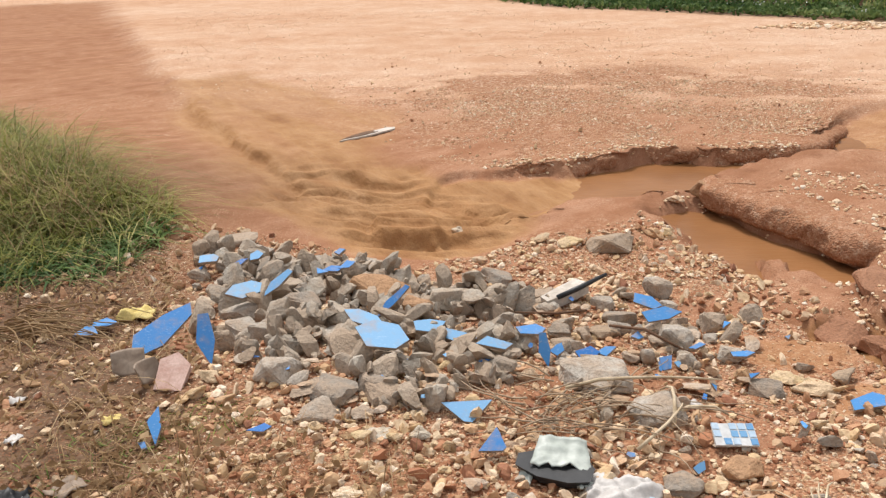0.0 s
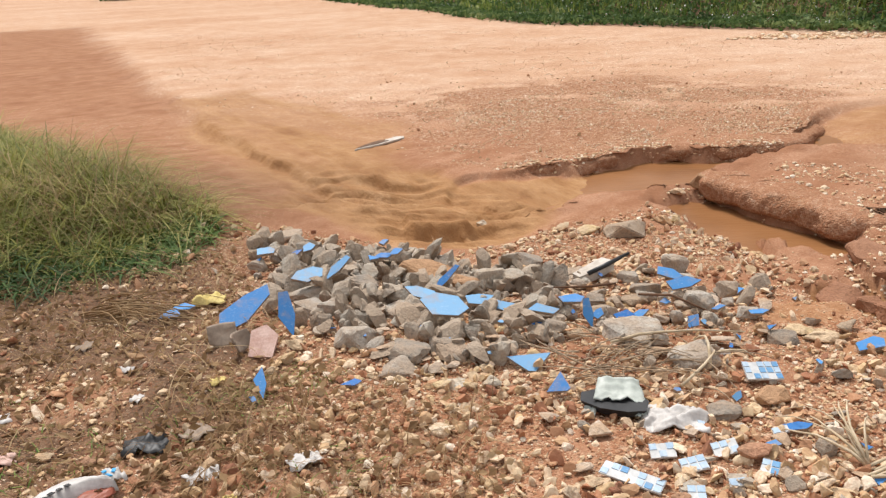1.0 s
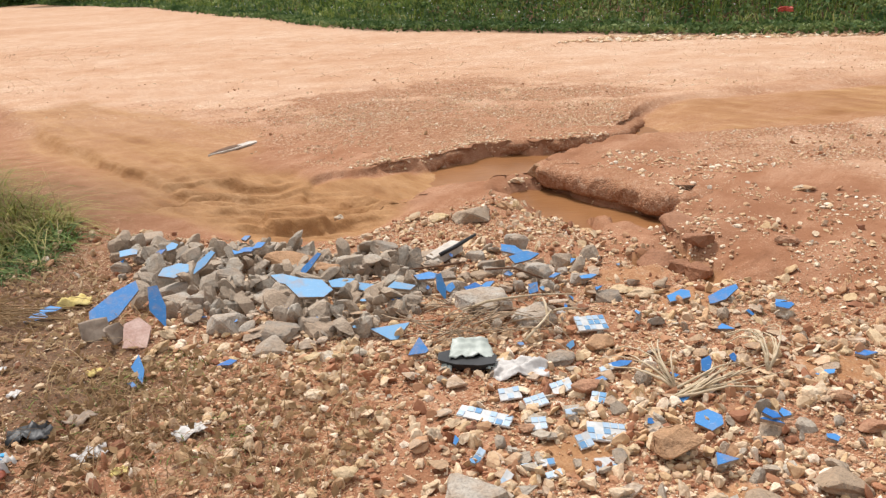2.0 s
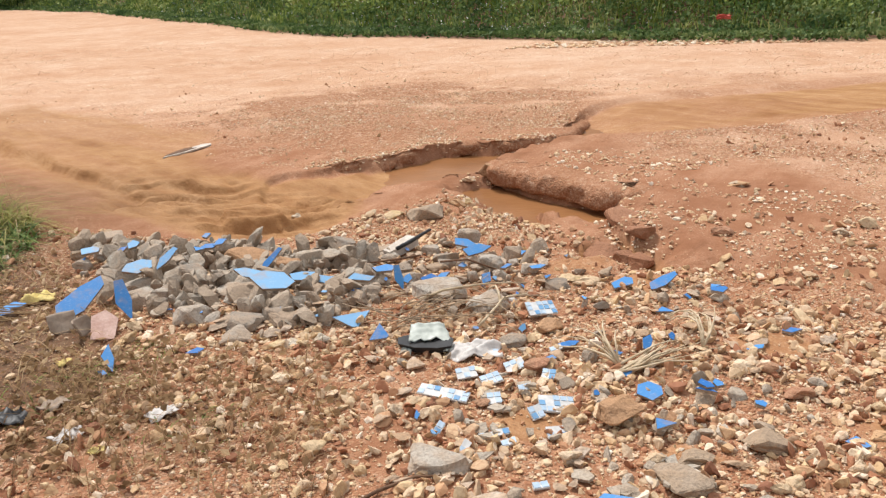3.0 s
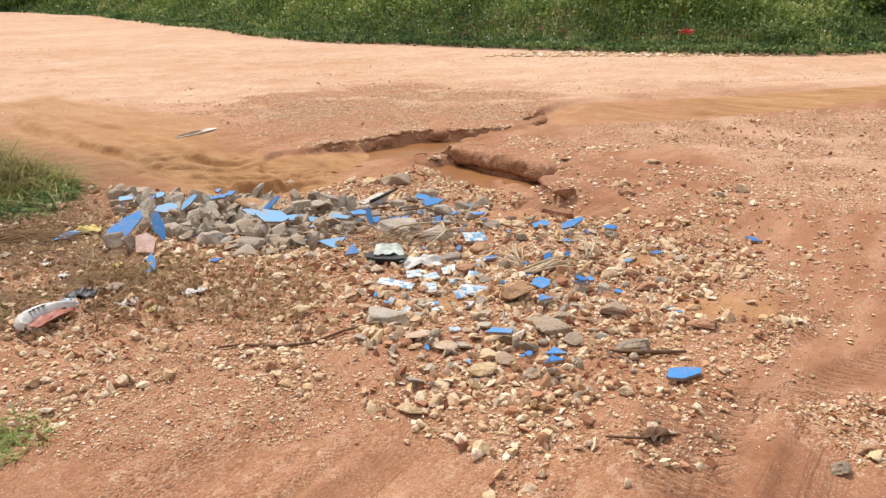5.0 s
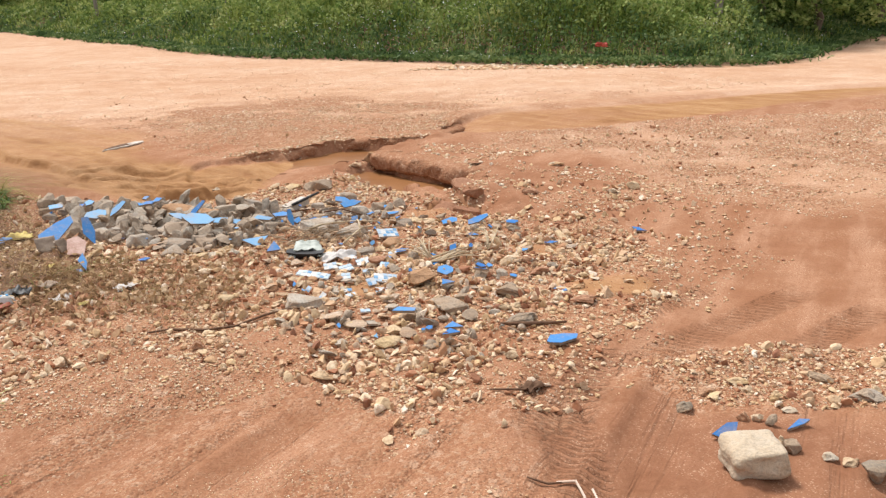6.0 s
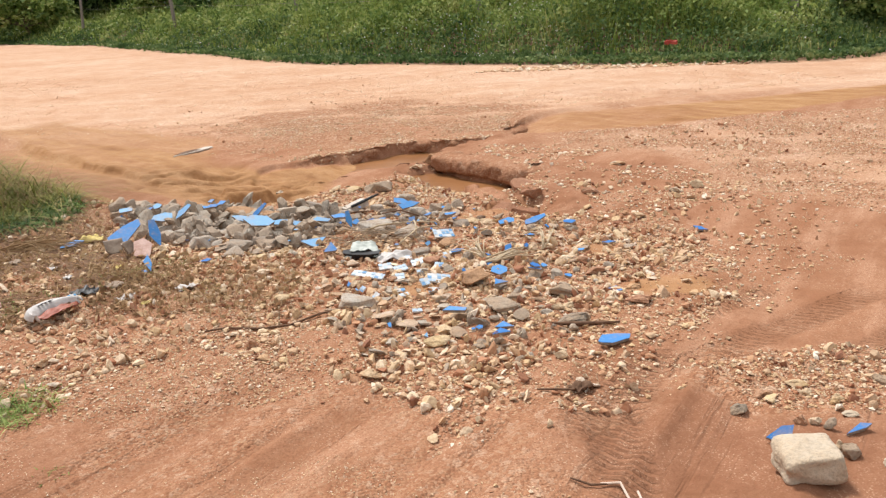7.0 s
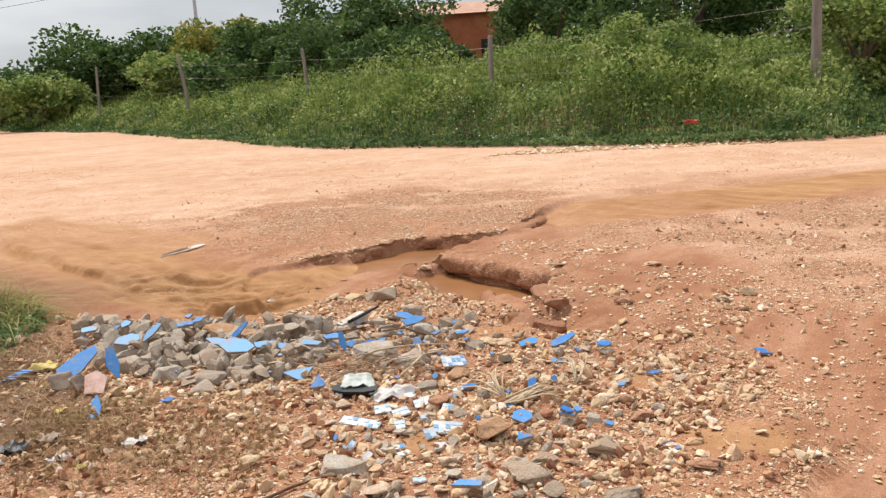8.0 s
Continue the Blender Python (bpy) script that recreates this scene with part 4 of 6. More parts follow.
def build_gravel():
    rng = np.random.default_rng(9)

    def patchy(x, y):
        return smooth(-0.25, 0.25, fbm(x * 2.6, y * 2.6, 151, 3)) * np.prod([1 - zones(x, y)[1], 1 - 0.8 * zones(x, y)[4]], axis=0)
    sets = [(RUBBLE, 16000, 0.008, 0.026, patchy), (RUBBLE, 3800, 0.02, 0.05, patchy),
            (BAND, 6000, 0.010, 0.034, patchy),
            ([(-1.0, 9), (-0.6, 6.4), (0.0, 5.6), (0.9, 6.25), (2.0, 6.25), (2.5, 7.2), (3.2, 8.4), (2.0, 9.5)], 4500, 0.008, 0.03, patchy),
            ([(0.2, 4.2), (0.8, 4.85), (1.1, 4.4), (1.4, 3.4), (0.6, 3.6)], 700, 0.010, 0.04, patchy),
            (PATCH, 1400, 0.010, 0.034, None), ([(-0.9, 0.95), (0.3, -0.3), (1.2, -0.2), (1.9, 0.3), (3.2, 1.5), (3.6, 3.0), (2.0, 3.2), (1.5, 1.5), (0, 0.5)], 2500, 0.008, 0.035, patchy),
            ([(-1.4, 0.7), (-0.5, 1.1), (0.2, 0.4), (-0.9, 0.3)], 2600, 0.006, 0.02, None), ([(0.2, -0.5), (0.7, -0.8), (1.1, -1.05), (0.9, -1.5), (0.1, -1.4)], 1500, 0.005, 0.02, None),
            ([(4.0, 14.8), (9.5, 12.9), (9.5, 13.6), (5.0, 15.6)], 900, 0.03, 0.13, None)]
    ROADWAY = [(-9, 22), (-4.3, 10), (-1.2, 7.7), (-0.7, 6.2), (0.4, 5.9), (1.2, 6.4), (2.1, 6.4), (2.6, 7.5), (4.0, 8.4), (9.0, 9.5), (9.0, 12.5), (4.0, 15.0), (-1.0, 20.0)]
    BESIDE = [(1.3, 4.7), (1.7, 5.3), (2.9, 5.2), (3.2, 3.0), (2.9, 1.8), (2.2, 1.2), (1.9, 2.6), (1.9, 3.6)]

    def banded(x, y):
        return smooth(-0.35, 0.1, fbm(x * 1.2, y * 1.2, 155, 3)) * (1 - zones(x, y)[1])

    def roadside(x, y):
        return (0.3 + 0.7 * smooth(11.0, 6.8, y)) * smooth(-0.3, 0.2, fbm(x * 0.9, y * 1.6, 157, 4)) * (1 - 0.95 * zones(x, y)[1])

    def dry(x, y):
        g = zones(x, y)
        return (1 - g[1]) * (1 - 0.75 * g[4])
    sets += [(RUBBLE, 36000, 0.005, 0.013, dry), (RUBBLE, 5000, 0.012, 0.03, dry), (sets[2][0], 24000, 0.006, 0.018, banded), (sets[3][0], 9000, 0.006, 0.018, patchy), (sets[6][0], 7000, 0.004, 0.012, patchy), (PATCH, 3500, 0.005, 0.014, None),
             ([(-1.4, 0.7), (-0.3, 1.0), (0.5, 0.2), (0.6, -0.5), (-0.6, -0.3), (-1.6, 0.0)], 6000, 0.004, 0.009, patchy), (ROADWAY, 26000, 0.010, 0.036, roadside), (BESIDE, 1500, 0.010, 0.045, patchy), (BESIDE, 3500, 0.006, 0.016, patchy)]
    bank = np.array(CHANNEL[1:11] + [(1.25, 5.25), (1.2, 4.72), (1.24, 4.55), (1.49, 4.36), (1.65, 4.12), (1.8, 3.92), (1.72, 3.6), (1.64, 3.3), (1.68, 3.0)])
    k = rng.choice([i for i in range(len(bank) - 1) if i != 9], 3000)
    u = rng.uniform(0, 1, (3000, 1))
    lip = bank[k] * (1 - u) + bank[k + 1] * u + rng.normal(0, 0.09, (3000, 2))
    lip = lip[inside(lip[:, 0], lip[:, 1], CHANNEL) < 0.02]
    lip = lip[inside(lip[:, 0], lip[:, 1], POOL) < 0.0]
    far = [sets[2][0], sets[3][0], sets[9][0], ROADWAY, BESIDE]
    for name, material, pick, label in (("gravel", GRAVEL, False, "loose mixed gravel in ochre, cream, grey and red"), ("pale_gravel", PALE_GRAVEL, True, "loose pale ochre and cream gravel on the road")):
        vs, fs, base = [], [], 0
        for poly, n, lo, hi, thin in sets:
            if (poly in far) != pick:
                continue
            p = scatter(poly, n, rng, thin)
            v, f = pebbles(p[:, 0], p[:, 1], lo + (hi - lo) * rng.uniform(0, 1, len(p)) ** 2.2, rng, 0.38 if pick else 0.3, tiny=hi < 0.042)
            vs.append(v)
            fs.append(f + base)
            base += len(v)
        if pick:
            v, f = pebbles(lip[:, 0], lip[:, 1], rng.uniform(0.01, 0.03, len(lip)), rng)
            vs.append(v)
            fs.append(f + base)
        tagged(link_mesh(name, np.concatenate(vs), np.concatenate(fs), material), label, "gravel", kind="stuff")


build_gravel()


# ---- loose stones and rubble ----
def make_chunk(seed):
    """An angular broken lump, about one metre across."""
    rng = random.Random(seed)
    bm = bmesh.new()
    for _ in range(17):
        p = Vector((rng.uniform(-1, 1), rng.uniform(-1, 1), rng.uniform(-1, 1)))
        p *= 0.5 / max(0.35, (abs(p.x) ** 4 + abs(p.y) ** 4 + abs(p.z) ** 4) ** 0.25)
        bm.verts.new(p)
    hull = bmesh.ops.convex_hull(bm, input=bm.verts)
    bmesh.ops.delete(bm, geom=list({g for g in hull["geom_interior"] + hull["geom_unused"] if isinstance(g, bmesh.types.BMVert)}), context="VERTS")
    bmesh.ops.dissolve_limit(bm, angle_limit=0.25, verts=bm.verts, edges=bm.edges)
    bmesh.ops.bevel(bm, geom=bm.edges, offset=0.045, segments=1, affect="EDGES")
    bmesh.ops.triangulate(bm, faces=bm.faces)
    bmesh.ops.subdivide_edges(bm, edges=[e for e in bm.edges if e.calc_length() > 0.3], cuts=1)
    for v in bm.verts:
        v.co += v.co.normalized() * (0.08 * noise.noise(v.co * 3 + Vector((seed, 0, 0))) + 0.03 * noise.noise(v.co * 9))
    bmesh.ops.recalc_face_normals(bm, faces=bm.faces)
    me = bpy.data.meshes.new("chunk")
    bm.to_mesh(me)
    bm.free()
    return me


def make_boulder(seed):
    """A worn, uneven stone, about one metre across."""
    bm = bmesh.new()
    bmesh.ops.create_icosphere(bm, subdivisions=3, radius=0.5)
    rng = random.Random(seed)
    cuts = [(Vector((rng.uniform(-1, 1), rng.uniform(-1, 1), rng.uniform(-0.6, 1))).normalized(), rng.uniform(0.2, 0.38)) for _ in range(13)]
    for v in bm.verts:
        for n, d in cuts:
            over = v.co.dot(n) - d
            if over > 0:
                v.co -= n * over * 0.94
        v.co += v.co.normalized() * (0.14 * noise.noise(v.co * 2.4 + Vector((seed, 3, 0))) + 0.05 * noise.noise(v.co * 6 + Vector((0, seed, 0))))
    me = bpy.data.meshes.new("stone")
    bm.to_mesh(me)
    bm.free()
    return me


STONE_KINDS = {
    CONCRETE.name: (CONCRETE, "rubble_chunk", "broken grey-brown concrete chunk in the rubble heap", "rubble"),
    GREY.name: (GREY, "stone", "grey stone half sunk in the gravel", "stone"),
    CREAM.name: (CREAM, "stone", "cream-coloured stone lying in the gravel", "stone"),
    OCHRE.name: (OCHRE, "stone", "yellow ochre stone lying in the gravel", "stone"),
    RED.name: (RED, "stone", "reddish brown stone lying in the dirt", "stone"),
    WHITE_STONE.name: (WHITE_STONE, "stone", "pale whitish stone lying on the dirt", "stone"),
    BANK_EARTH.name: (BANK_EARTH, "earth_lump", "reddish lump of bank earth fallen beside the water", "lump"),
    CLAY.name: (CLAY, "earth_lump", "brown lump of hardened earth and mortar", "lump"),
}
SHAPES = {}
for mat_name, (mat, *_) in STONE_KINDS.items():
    for shape, maker in (("chunk", make_chunk), ("boulder", make_boulder)):
        SHAPES[mat_name, shape] = []
        for k in range(7):
            me = maker(k * 7 + 3)
            me.materials.append(mat)
            SHAPES[mat_name, shape].append(me)
stone_rng = random.Random(77)


def put_stone(mat, shape, x, y, w, d, h):
    _, name, label, cat = STONE_KINDS[mat.name]
    ob = new(name, stone_rng.choice(SHAPES[mat.name, shape]))
    z = float(height([x], [y])[0])
    ob.matrix_world = pose(x, y, z + h * 0.36, stone_rng.uniform(-14, 14), stone_rng.uniform(-14, 14), stone_rng.choice((0, 180)) + stone_rng.uniform(-25, 25)) @ Matrix.Diagonal((w * 1.08, d * 1.08, h * 1.1, 1))
    return tagged(ob, label, cat, "loose stones and rubble")


def chunk(mat, *spec):
    return put_stone(mat, "chunk", *spec)


def boulder(mat, *spec):
    return put_stone(mat, "boulder", *spec)


# the larger ones, one by one: place, width, depth, height
chunk(CONCRETE, -1.385, 4.125, 0.223, 0.167, 0.067)
chunk(CONCRETE, -1.233, 3.944, 0.177, 0.133, 0.052)
chunk(CONCRETE, -1.046, 3.803, 0.175, 0.132, 0.079)
chunk(CONCRETE, -1.060, 3.245, 0.220, 0.166, 0.066)
chunk(CONCRETE, -0.998, 3.042, 0.170, 0.128, 0.072)
chunk(CONCRETE, -1.028, 2.891, 0.087, 0.066, 0.097)
chunk(CONCRETE, -0.801, 3.226, 0.175, 0.132, 0.118)
chunk(CONCRETE, -0.600, 3.790, 0.200, 0.150, 0.060)
chunk(CLAY, -0.500, 3.425, 0.325, 0.243, 0.098)
chunk(CLAY, -0.285, 3.225, 0.151, 0.113, 0.120)
chunk(CONCRETE, -0.579, 2.992, 0.190, 0.143, 0.064)
chunk(CONCRETE, -0.725, 2.610, 0.173, 0.130, 0.080)
chunk(CONCRETE, -0.504, 2.513, 0.175, 0.131, 0.059)
chunk(CONCRETE, -0.331, 2.494, 0.152, 0.114, 0.055)
chunk(CONCRETE, -0.524, 2.387, 0.161, 0.121, 0.048)
chunk(CONCRETE, -0.239, 2.527, 0.101, 0.076, 0.037)
chunk(CONCRETE, -0.309, 2.696, 0.111, 0.083, 0.043)
chunk(CONCRETE, -0.377, 2.396, 0.088, 0.066, 0.026)
chunk(CONCRETE, -0.111, 3.611, 0.062, 0.046, 0.068)
chunk(CONCRETE, 0.017, 3.699, 0.169, 0.127, 0.059)
boulder(GREY, 0.028, 3.439, 0.164, 0.122, 0.079)
chunk(CONCRETE, 0.218, 3.484, 0.115, 0.087, 0.062)
chunk(GREY, 0.604, 4.149, 0.260, 0.196, 0.078)
boulder(CREAM, 0.849, 4.314, 0.148, 0.111, 0.054)
chunk(CONCRETE, 0.744, 3.518, 0.124, 0.093, 0.103)
chunk(CONCRETE, 0.739, 2.984, 0.139, 0.104, 0.093)
chunk(CONCRETE, 0.615, 2.845, 0.060, 0.045, 0.065)
chunk(CONCRETE, 0.400, 2.635, 0.267, 0.201, 0.080)
chunk(CONCRETE, 0.549, 3.235, 0.132, 0.099, 0.071)
chunk(CONCRETE, 0.095, 2.877, 0.132, 0.099, 0.044)
chunk(CONCRETE, -0.151, 2.872, 0.091, 0.068, 0.074)
chunk(CONCRETE, -0.095, 2.780, 0.108, 0.081, 0.032)
boulder(OCHRE, -0.126, 2.750, 0.074, 0.055, 0.046)
boulder(CREAM, 0.180, 2.642, 0.091, 0.069, 0.060)
chunk(CONCRETE, -1.312, 3.735, 0.119, 0.090, 0.051)
boulder(GREY, -1.229, 3.249, 0.091, 0.069, 0.059)
chunk(CONCRETE, -1.166, 3.683, 0.128, 0.096, 0.053)
chunk(CONCRETE, -1.166, 3.966, 0.117, 0.089, 0.043)
chunk(CONCRETE, -1.251, 3.446, 0.107, 0.080, 0.060)
chunk(CONCRETE, -0.978, 3.564, 0.122, 0.092, 0.055)
chunk(CONCRETE, -0.859, 3.579, 0.116, 0.088, 0.057)
chunk(CONCRETE, -0.725, 3.523, 0.130, 0.097, 0.061)
chunk(CONCRETE, -0.705, 3.207, 0.107, 0.080, 0.050)
chunk(CONCRETE, -0.447, 2.766, 0.093, 0.069, 0.042)
chunk(CONCRETE, -0.596, 2.505, 0.096, 0.072, 0.032)
chunk(CONCRETE, -0.580, 3.203, 0.109, 0.082, 0.053)
chunk(CONCRETE, -0.237, 2.970, 0.080, 0.060, 0.040)
chunk(CONCRETE, -0.029, 3.033, 0.089, 0.067, 0.037)
chunk(CONCRETE, 0.310, 2.813, 0.084, 0.063, 0.034)
chunk(CONCRETE, -0.193, 2.779, 0.063, 0.047, 0.037)
boulder(CREAM, 0.250, 4.229, 0.096, 0.072, 0.050)
boulder(OCHRE, 0.398, 4.200, 0.172, 0.130, 0.057)
boulder(CREAM, 1.063, 4.981, 0.133, 0.1, 0.04)
boulder(CREAM, 1.214, 4.295, 0.125, 0.094, 0.059)
boulder(CREAM, 1.3, 4.018, 0.1, 0.075, 0.031)
boulder(WHITE_STONE, 1.728, 3.977, 0.061, 0.046, 0.02)
boulder(CLAY, 1.218, 5.017, 0.167, 0.125, 0.115)
boulder(OCHRE, 1.084, 2.719, 0.128, 0.097, 0.042)
boulder(OCHRE, 1.185, 2.675, 0.128, 0.096, 0.039)
boulder(GREY, 1.271, 2.737, 0.110, 0.082, 0.055)
boulder(CREAM, 0.932, 2.707, 0.076, 0.057, 0.071)
chunk(CONCRETE, 0.978, 2.608, 0.124, 0.092, 0.037)
boulder(OCHRE, -0.967, 2.585, 0.097, 0.073, 0.046)
boulder(OCHRE, -0.976, 2.468, 0.074, 0.056, 0.046)
boulder(CREAM, -0.864, 2.439, 0.073, 0.054, 0.04)
boulder(WHITE_STONE, -0.173, 2.281, 0.091, 0.068, 0.043)
boulder(OCHRE, -0.160, 2.484, 0.076, 0.057, 0.039)
boulder(CREAM, -0.197, 2.395, 0.075, 0.056, 0.034)
boulder(CREAM, -1.396, 3.296, 0.105, 0.078, 0.031)
boulder(OCHRE, -0.242, 2.256, 0.065, 0.049, 0.035)
boulder(OCHRE, -0.348, 2.247, 0.066, 0.049, 0.044)
chunk(CLAY, 0.795, 1.33, 0.161, 0.121, 0.098)
boulder(GREY, 0.913, 1.062, 0.155, 0.116, 0.047)
chunk(GREY, 0.822, 0.95, 0.176, 0.132, 0.053)
chunk(GREY, 1.185, 1.104, 0.175, 0.131, 0.052)
boulder(GREY, 1.108, 0.722, 0.184, 0.138, 0.055)
boulder(OCHRE, -0.231, 1.4, 0.078, 0.059, 0.059)
boulder(OCHRE, 0.5, 0.745, 0.125, 0.094, 0.041)
chunk(CONCRETE, 0.153, 1.229, 0.196, 0.147, 0.059)
chunk(CLAY, 0.787, 2.115, 0.113, 0.085, 0.05)
boulder(GREY, 0.597, 0.891, 0.121, 0.091, 0.049)
boulder(GREY, 0.891, 1.255, 0.092, 0.069, 0.042)
boulder(GREY, 1.155, 1.442, 0.136, 0.102, 0.041)
boulder(WHITE_STONE, 1.646, 2.273, 0.103, 0.077, 0.051)
boulder(RED, 1.495, 0.838, 0.144, 0.108, 0.043)
boulder(CREAM, 1.941, 1.526, 0.092, 0.069, 0.049)
boulder(CREAM, 1.994, 1.418, 0.111, 0.083, 0.033)
boulder(RED, 2.065, 3.013, 0.149, 0.112, 0.058)
boulder(OCHRE, 2.845, 2.901, 0.13, 0.097, 0.083)
boulder(CREAM, 2.617, 3.852, 0.161, 0.121, 0.048)
boulder(WHITE_STONE, 2.653, 2.828, 0.126, 0.094, 0.038)
boulder(CREAM, 2.183, 2.389, 0.105, 0.079, 0.032)
boulder(CREAM, 1.379, 1.592, 0.11, 0.083, 0.039)
boulder(RED, 1.467, 1.549, 0.111, 0.083, 0.044)
boulder(RED, 1.473, 1.378, 0.14, 0.105, 0.042)
boulder(CREAM, 0.546, 1.164, 0.079, 0.059, 0.055)
boulder(CREAM, 0.804, 1.093, 0.079, 0.059, 0.037)
boulder(CREAM, 0.052, 1.589, 0.083, 0.062, 0.058)
boulder(RED, 0.193, 1.619, 0.075, 0.056, 0.042)
boulder(OCHRE, 0.126, 1.673, 0.089, 0.067, 0.043)
chunk(CONCRETE, 0.584, 2.404, 0.190, 0.141, 0.071)
boulder(OCHRE, 1.149, 2.647, 0.178, 0.133, 0.053)
boulder(RED, 0.631, 1.766, 0.108, 0.081, 0.063)
chunk(CONCRETE, 0.618, 2.072, 0.126, 0.094, 0.039)
boulder(OCHRE, 1.14, 0.886, 0.078, 0.059, 0.032)
boulder(CREAM, 1.554, 1.048, 0.087, 0.065, 0.027)
boulder(CREAM, -0.338, 1.961, 0.101, 0.076, 0.03)
boulder(GREY, 1.41, -0.235, 0.085, 0.064, 0.044)
boulder(OCHRE, 1.703, -0.13, 0.105, 0.079, 0.033)
boulder(RED, 1.555, -0.161, 0.088, 0.066, 0.041)
boulder(RED, 1.545, -0.415, 0.055, 0.042, 0.041)
boulder(CREAM, 1.588, -0.441, 0.051, 0.038, 0.042)
boulder(GREY, 1.616, -0.482, 0.055, 0.041, 0.045)
chunk(GREY, 1.572, -0.651, 0.053, 0.04, 0.058)
boulder(WHITE_STONE, 1.651, -0.746, 0.07, 0.052, 0.028)
boulder(CREAM, 1.697, -0.779, 0.079, 0.059, 0.03)
boulder(GREY, 1.715, -0.862, 0.139, 0.104, 0.075)
boulder(WHITE_STONE, 1.741, -0.403, 0.071, 0.053, 0.021)
boulder(OCHRE, 1.552, -0.615, 0.053, 0.04, 0.049)
boulder(OCHRE, 0.442, 0.604, 0.121, 0.091, 0.061)
boulder(GREY, 0.633, 0.577, 0.105, 0.079, 0.032)
boulder(CREAM, 0.123, 0.396, 0.109, 0.082, 0.042)
boulder(GREY, 2.059, -0.199, 0.13, 0.098, 0.039)
boulder(GREY, 2.097, -0.402, 0.152, 0.114, 0.045)
boulder(WHITE_STONE, 2.617, 3.865, 0.131, 0.098, 0.039)


def scatter_stones():
    rng = np.random.default_rng(31)
    heap = [(-1.5, 3.9), (-0.9, 3.9), (-0.3, 3.5), (0.4, 3.5), (1.0, 3.2), (1.2, 2.7), (0.5, 2.5), (-0.3, 2.5), (-0.8, 2.6), (-1.2, 3.1)]
    for x, y in scatter(heap, 80, rng):
        w = rng.uniform(0.045, 0.12)
        (chunk if rng.uniform() < 0.75 else boulder)(CONCRETE if rng.uniform() < 0.7 else GREY, x, y, w, w * rng.uniform(0.6, 0.9), w * rng.uniform(0.4, 0.75))
    kinds = [CREAM, OCHRE, RED, CREAM, OCHRE, CREAM]
    YELLOW = [(-0.75, 2.5), (-0.1, 2.4), (0.05, 2.15), (-0.35, 1.95), (-0.6, 2.1)]
    for poly, n, lo, hi in ((YELLOW, 46, 0.03, 0.06), (RUBBLE, 70, 0.04, 0.085), ([(0.2, 2.6), (1.3, 2.8), (1.9, 2.0), (1.5, 0.6), (0.5, 0.5), (0.1, 1.4)], 38, 0.04, 0.08), ([(2.0, 4.8), (4.5, 5.2), (5.5, 3.6), (2.6, 2.2)], 8, 0.035, 0.06), (PATCH, 16, 0.035, 0.07)):
        for x, y in scatter(poly, n, rng):
            w = lo + (hi - lo) * rng.uniform() ** 1.6
            boulder(OCHRE if poly is YELLOW else kinds[rng.integers(0, 6)], x, y, w, w * rng.uniform(0.65, 0.95), w * rng.uniform(0.4, 0.7))


scatter_stones()


MID = bmesh.new()
bmesh.ops.create_icosphere(MID, subdivisions=2, radius=1)
MID_V = np.array([v.co[:] for v in MID.verts])
MID_F = np.array([[v.index for v in f.verts] for f in MID.faces])
MID.free()


def build_rubble(name, sets, material, label, seed, cuts=8, flat=0.9):
    """Many small broken stones, each with a few flat broken faces."""
    rng = np.random.default_rng(seed)
    vs, fs, base = [], [], 0
    for poly, n, lo, hi, lift in sets:
        p = scatter(poly, n, rng, lambda x, y: smooth(-0.35, 0.15, fbm(x * 2.2, y * 2.2, seed, 3)) * (1 - zones(x, y)[1]) * (1 - 0.7 * zones(x, y)[4]))
        m = len(p)
        size = lo + (hi - lo) * rng.uniform(0, 1, m) ** 2
        v = np.repeat(MID_V[None], m, 0) * (1 + rng.uniform(-0.1, 0.1, (m, len(MID_V), 1)))
        for _ in range(cuts):
            nrm = rng.normal(size=(m, 1, 3))
            nrm /= np.linalg.norm(nrm, axis=2)[:, :, None]
            over = np.maximum((v * nrm).sum(2, keepdims=True) - rng.uniform(0.22, 0.62, (m, 1, 1)), 0)
            v = v - nrm * over * 0.95
        v = v * rng.uniform(0.6, 1.45, (m, 1, 3)) * np.array([1, 1, flat])
        tilt = rng.normal(0, 0.35, (m, 2)) * min(1.0, flat + 0.15)
        turn = rng.uniform(0, 2 * np.pi, m)
        c, s = np.cos(turn)[:, None], np.sin(turn)[:, None]
        x, y, z = v[..., 0] * c - v[..., 1] * s, v[..., 0] * s + v[..., 1] * c, v[..., 2]
        z = z + tilt[:, :1] * x + tilt[:, 1:] * y
        k = (size * 0.6)[:, None]
        z0 = height(p[:, 0], p[:, 1]) + size * 0.2 + lift * rng.uniform(0, 1, m) ** 2
        vs.append(np.stack([x * k + p[:, :1], y * k + p[:, 1:], z * k + z0[:, None]], -1).reshape(-1, 3))
        fs.append((MID_F[None] + (base + np.arange(m) * len(MID_V))[:, None, None]).reshape(-1, 3))
        base += m * len(MID_V)
    return tagged(link_mesh(name, np.concatenate(vs), np.concatenate(fs), material), label, "rubble", kind="stuff")


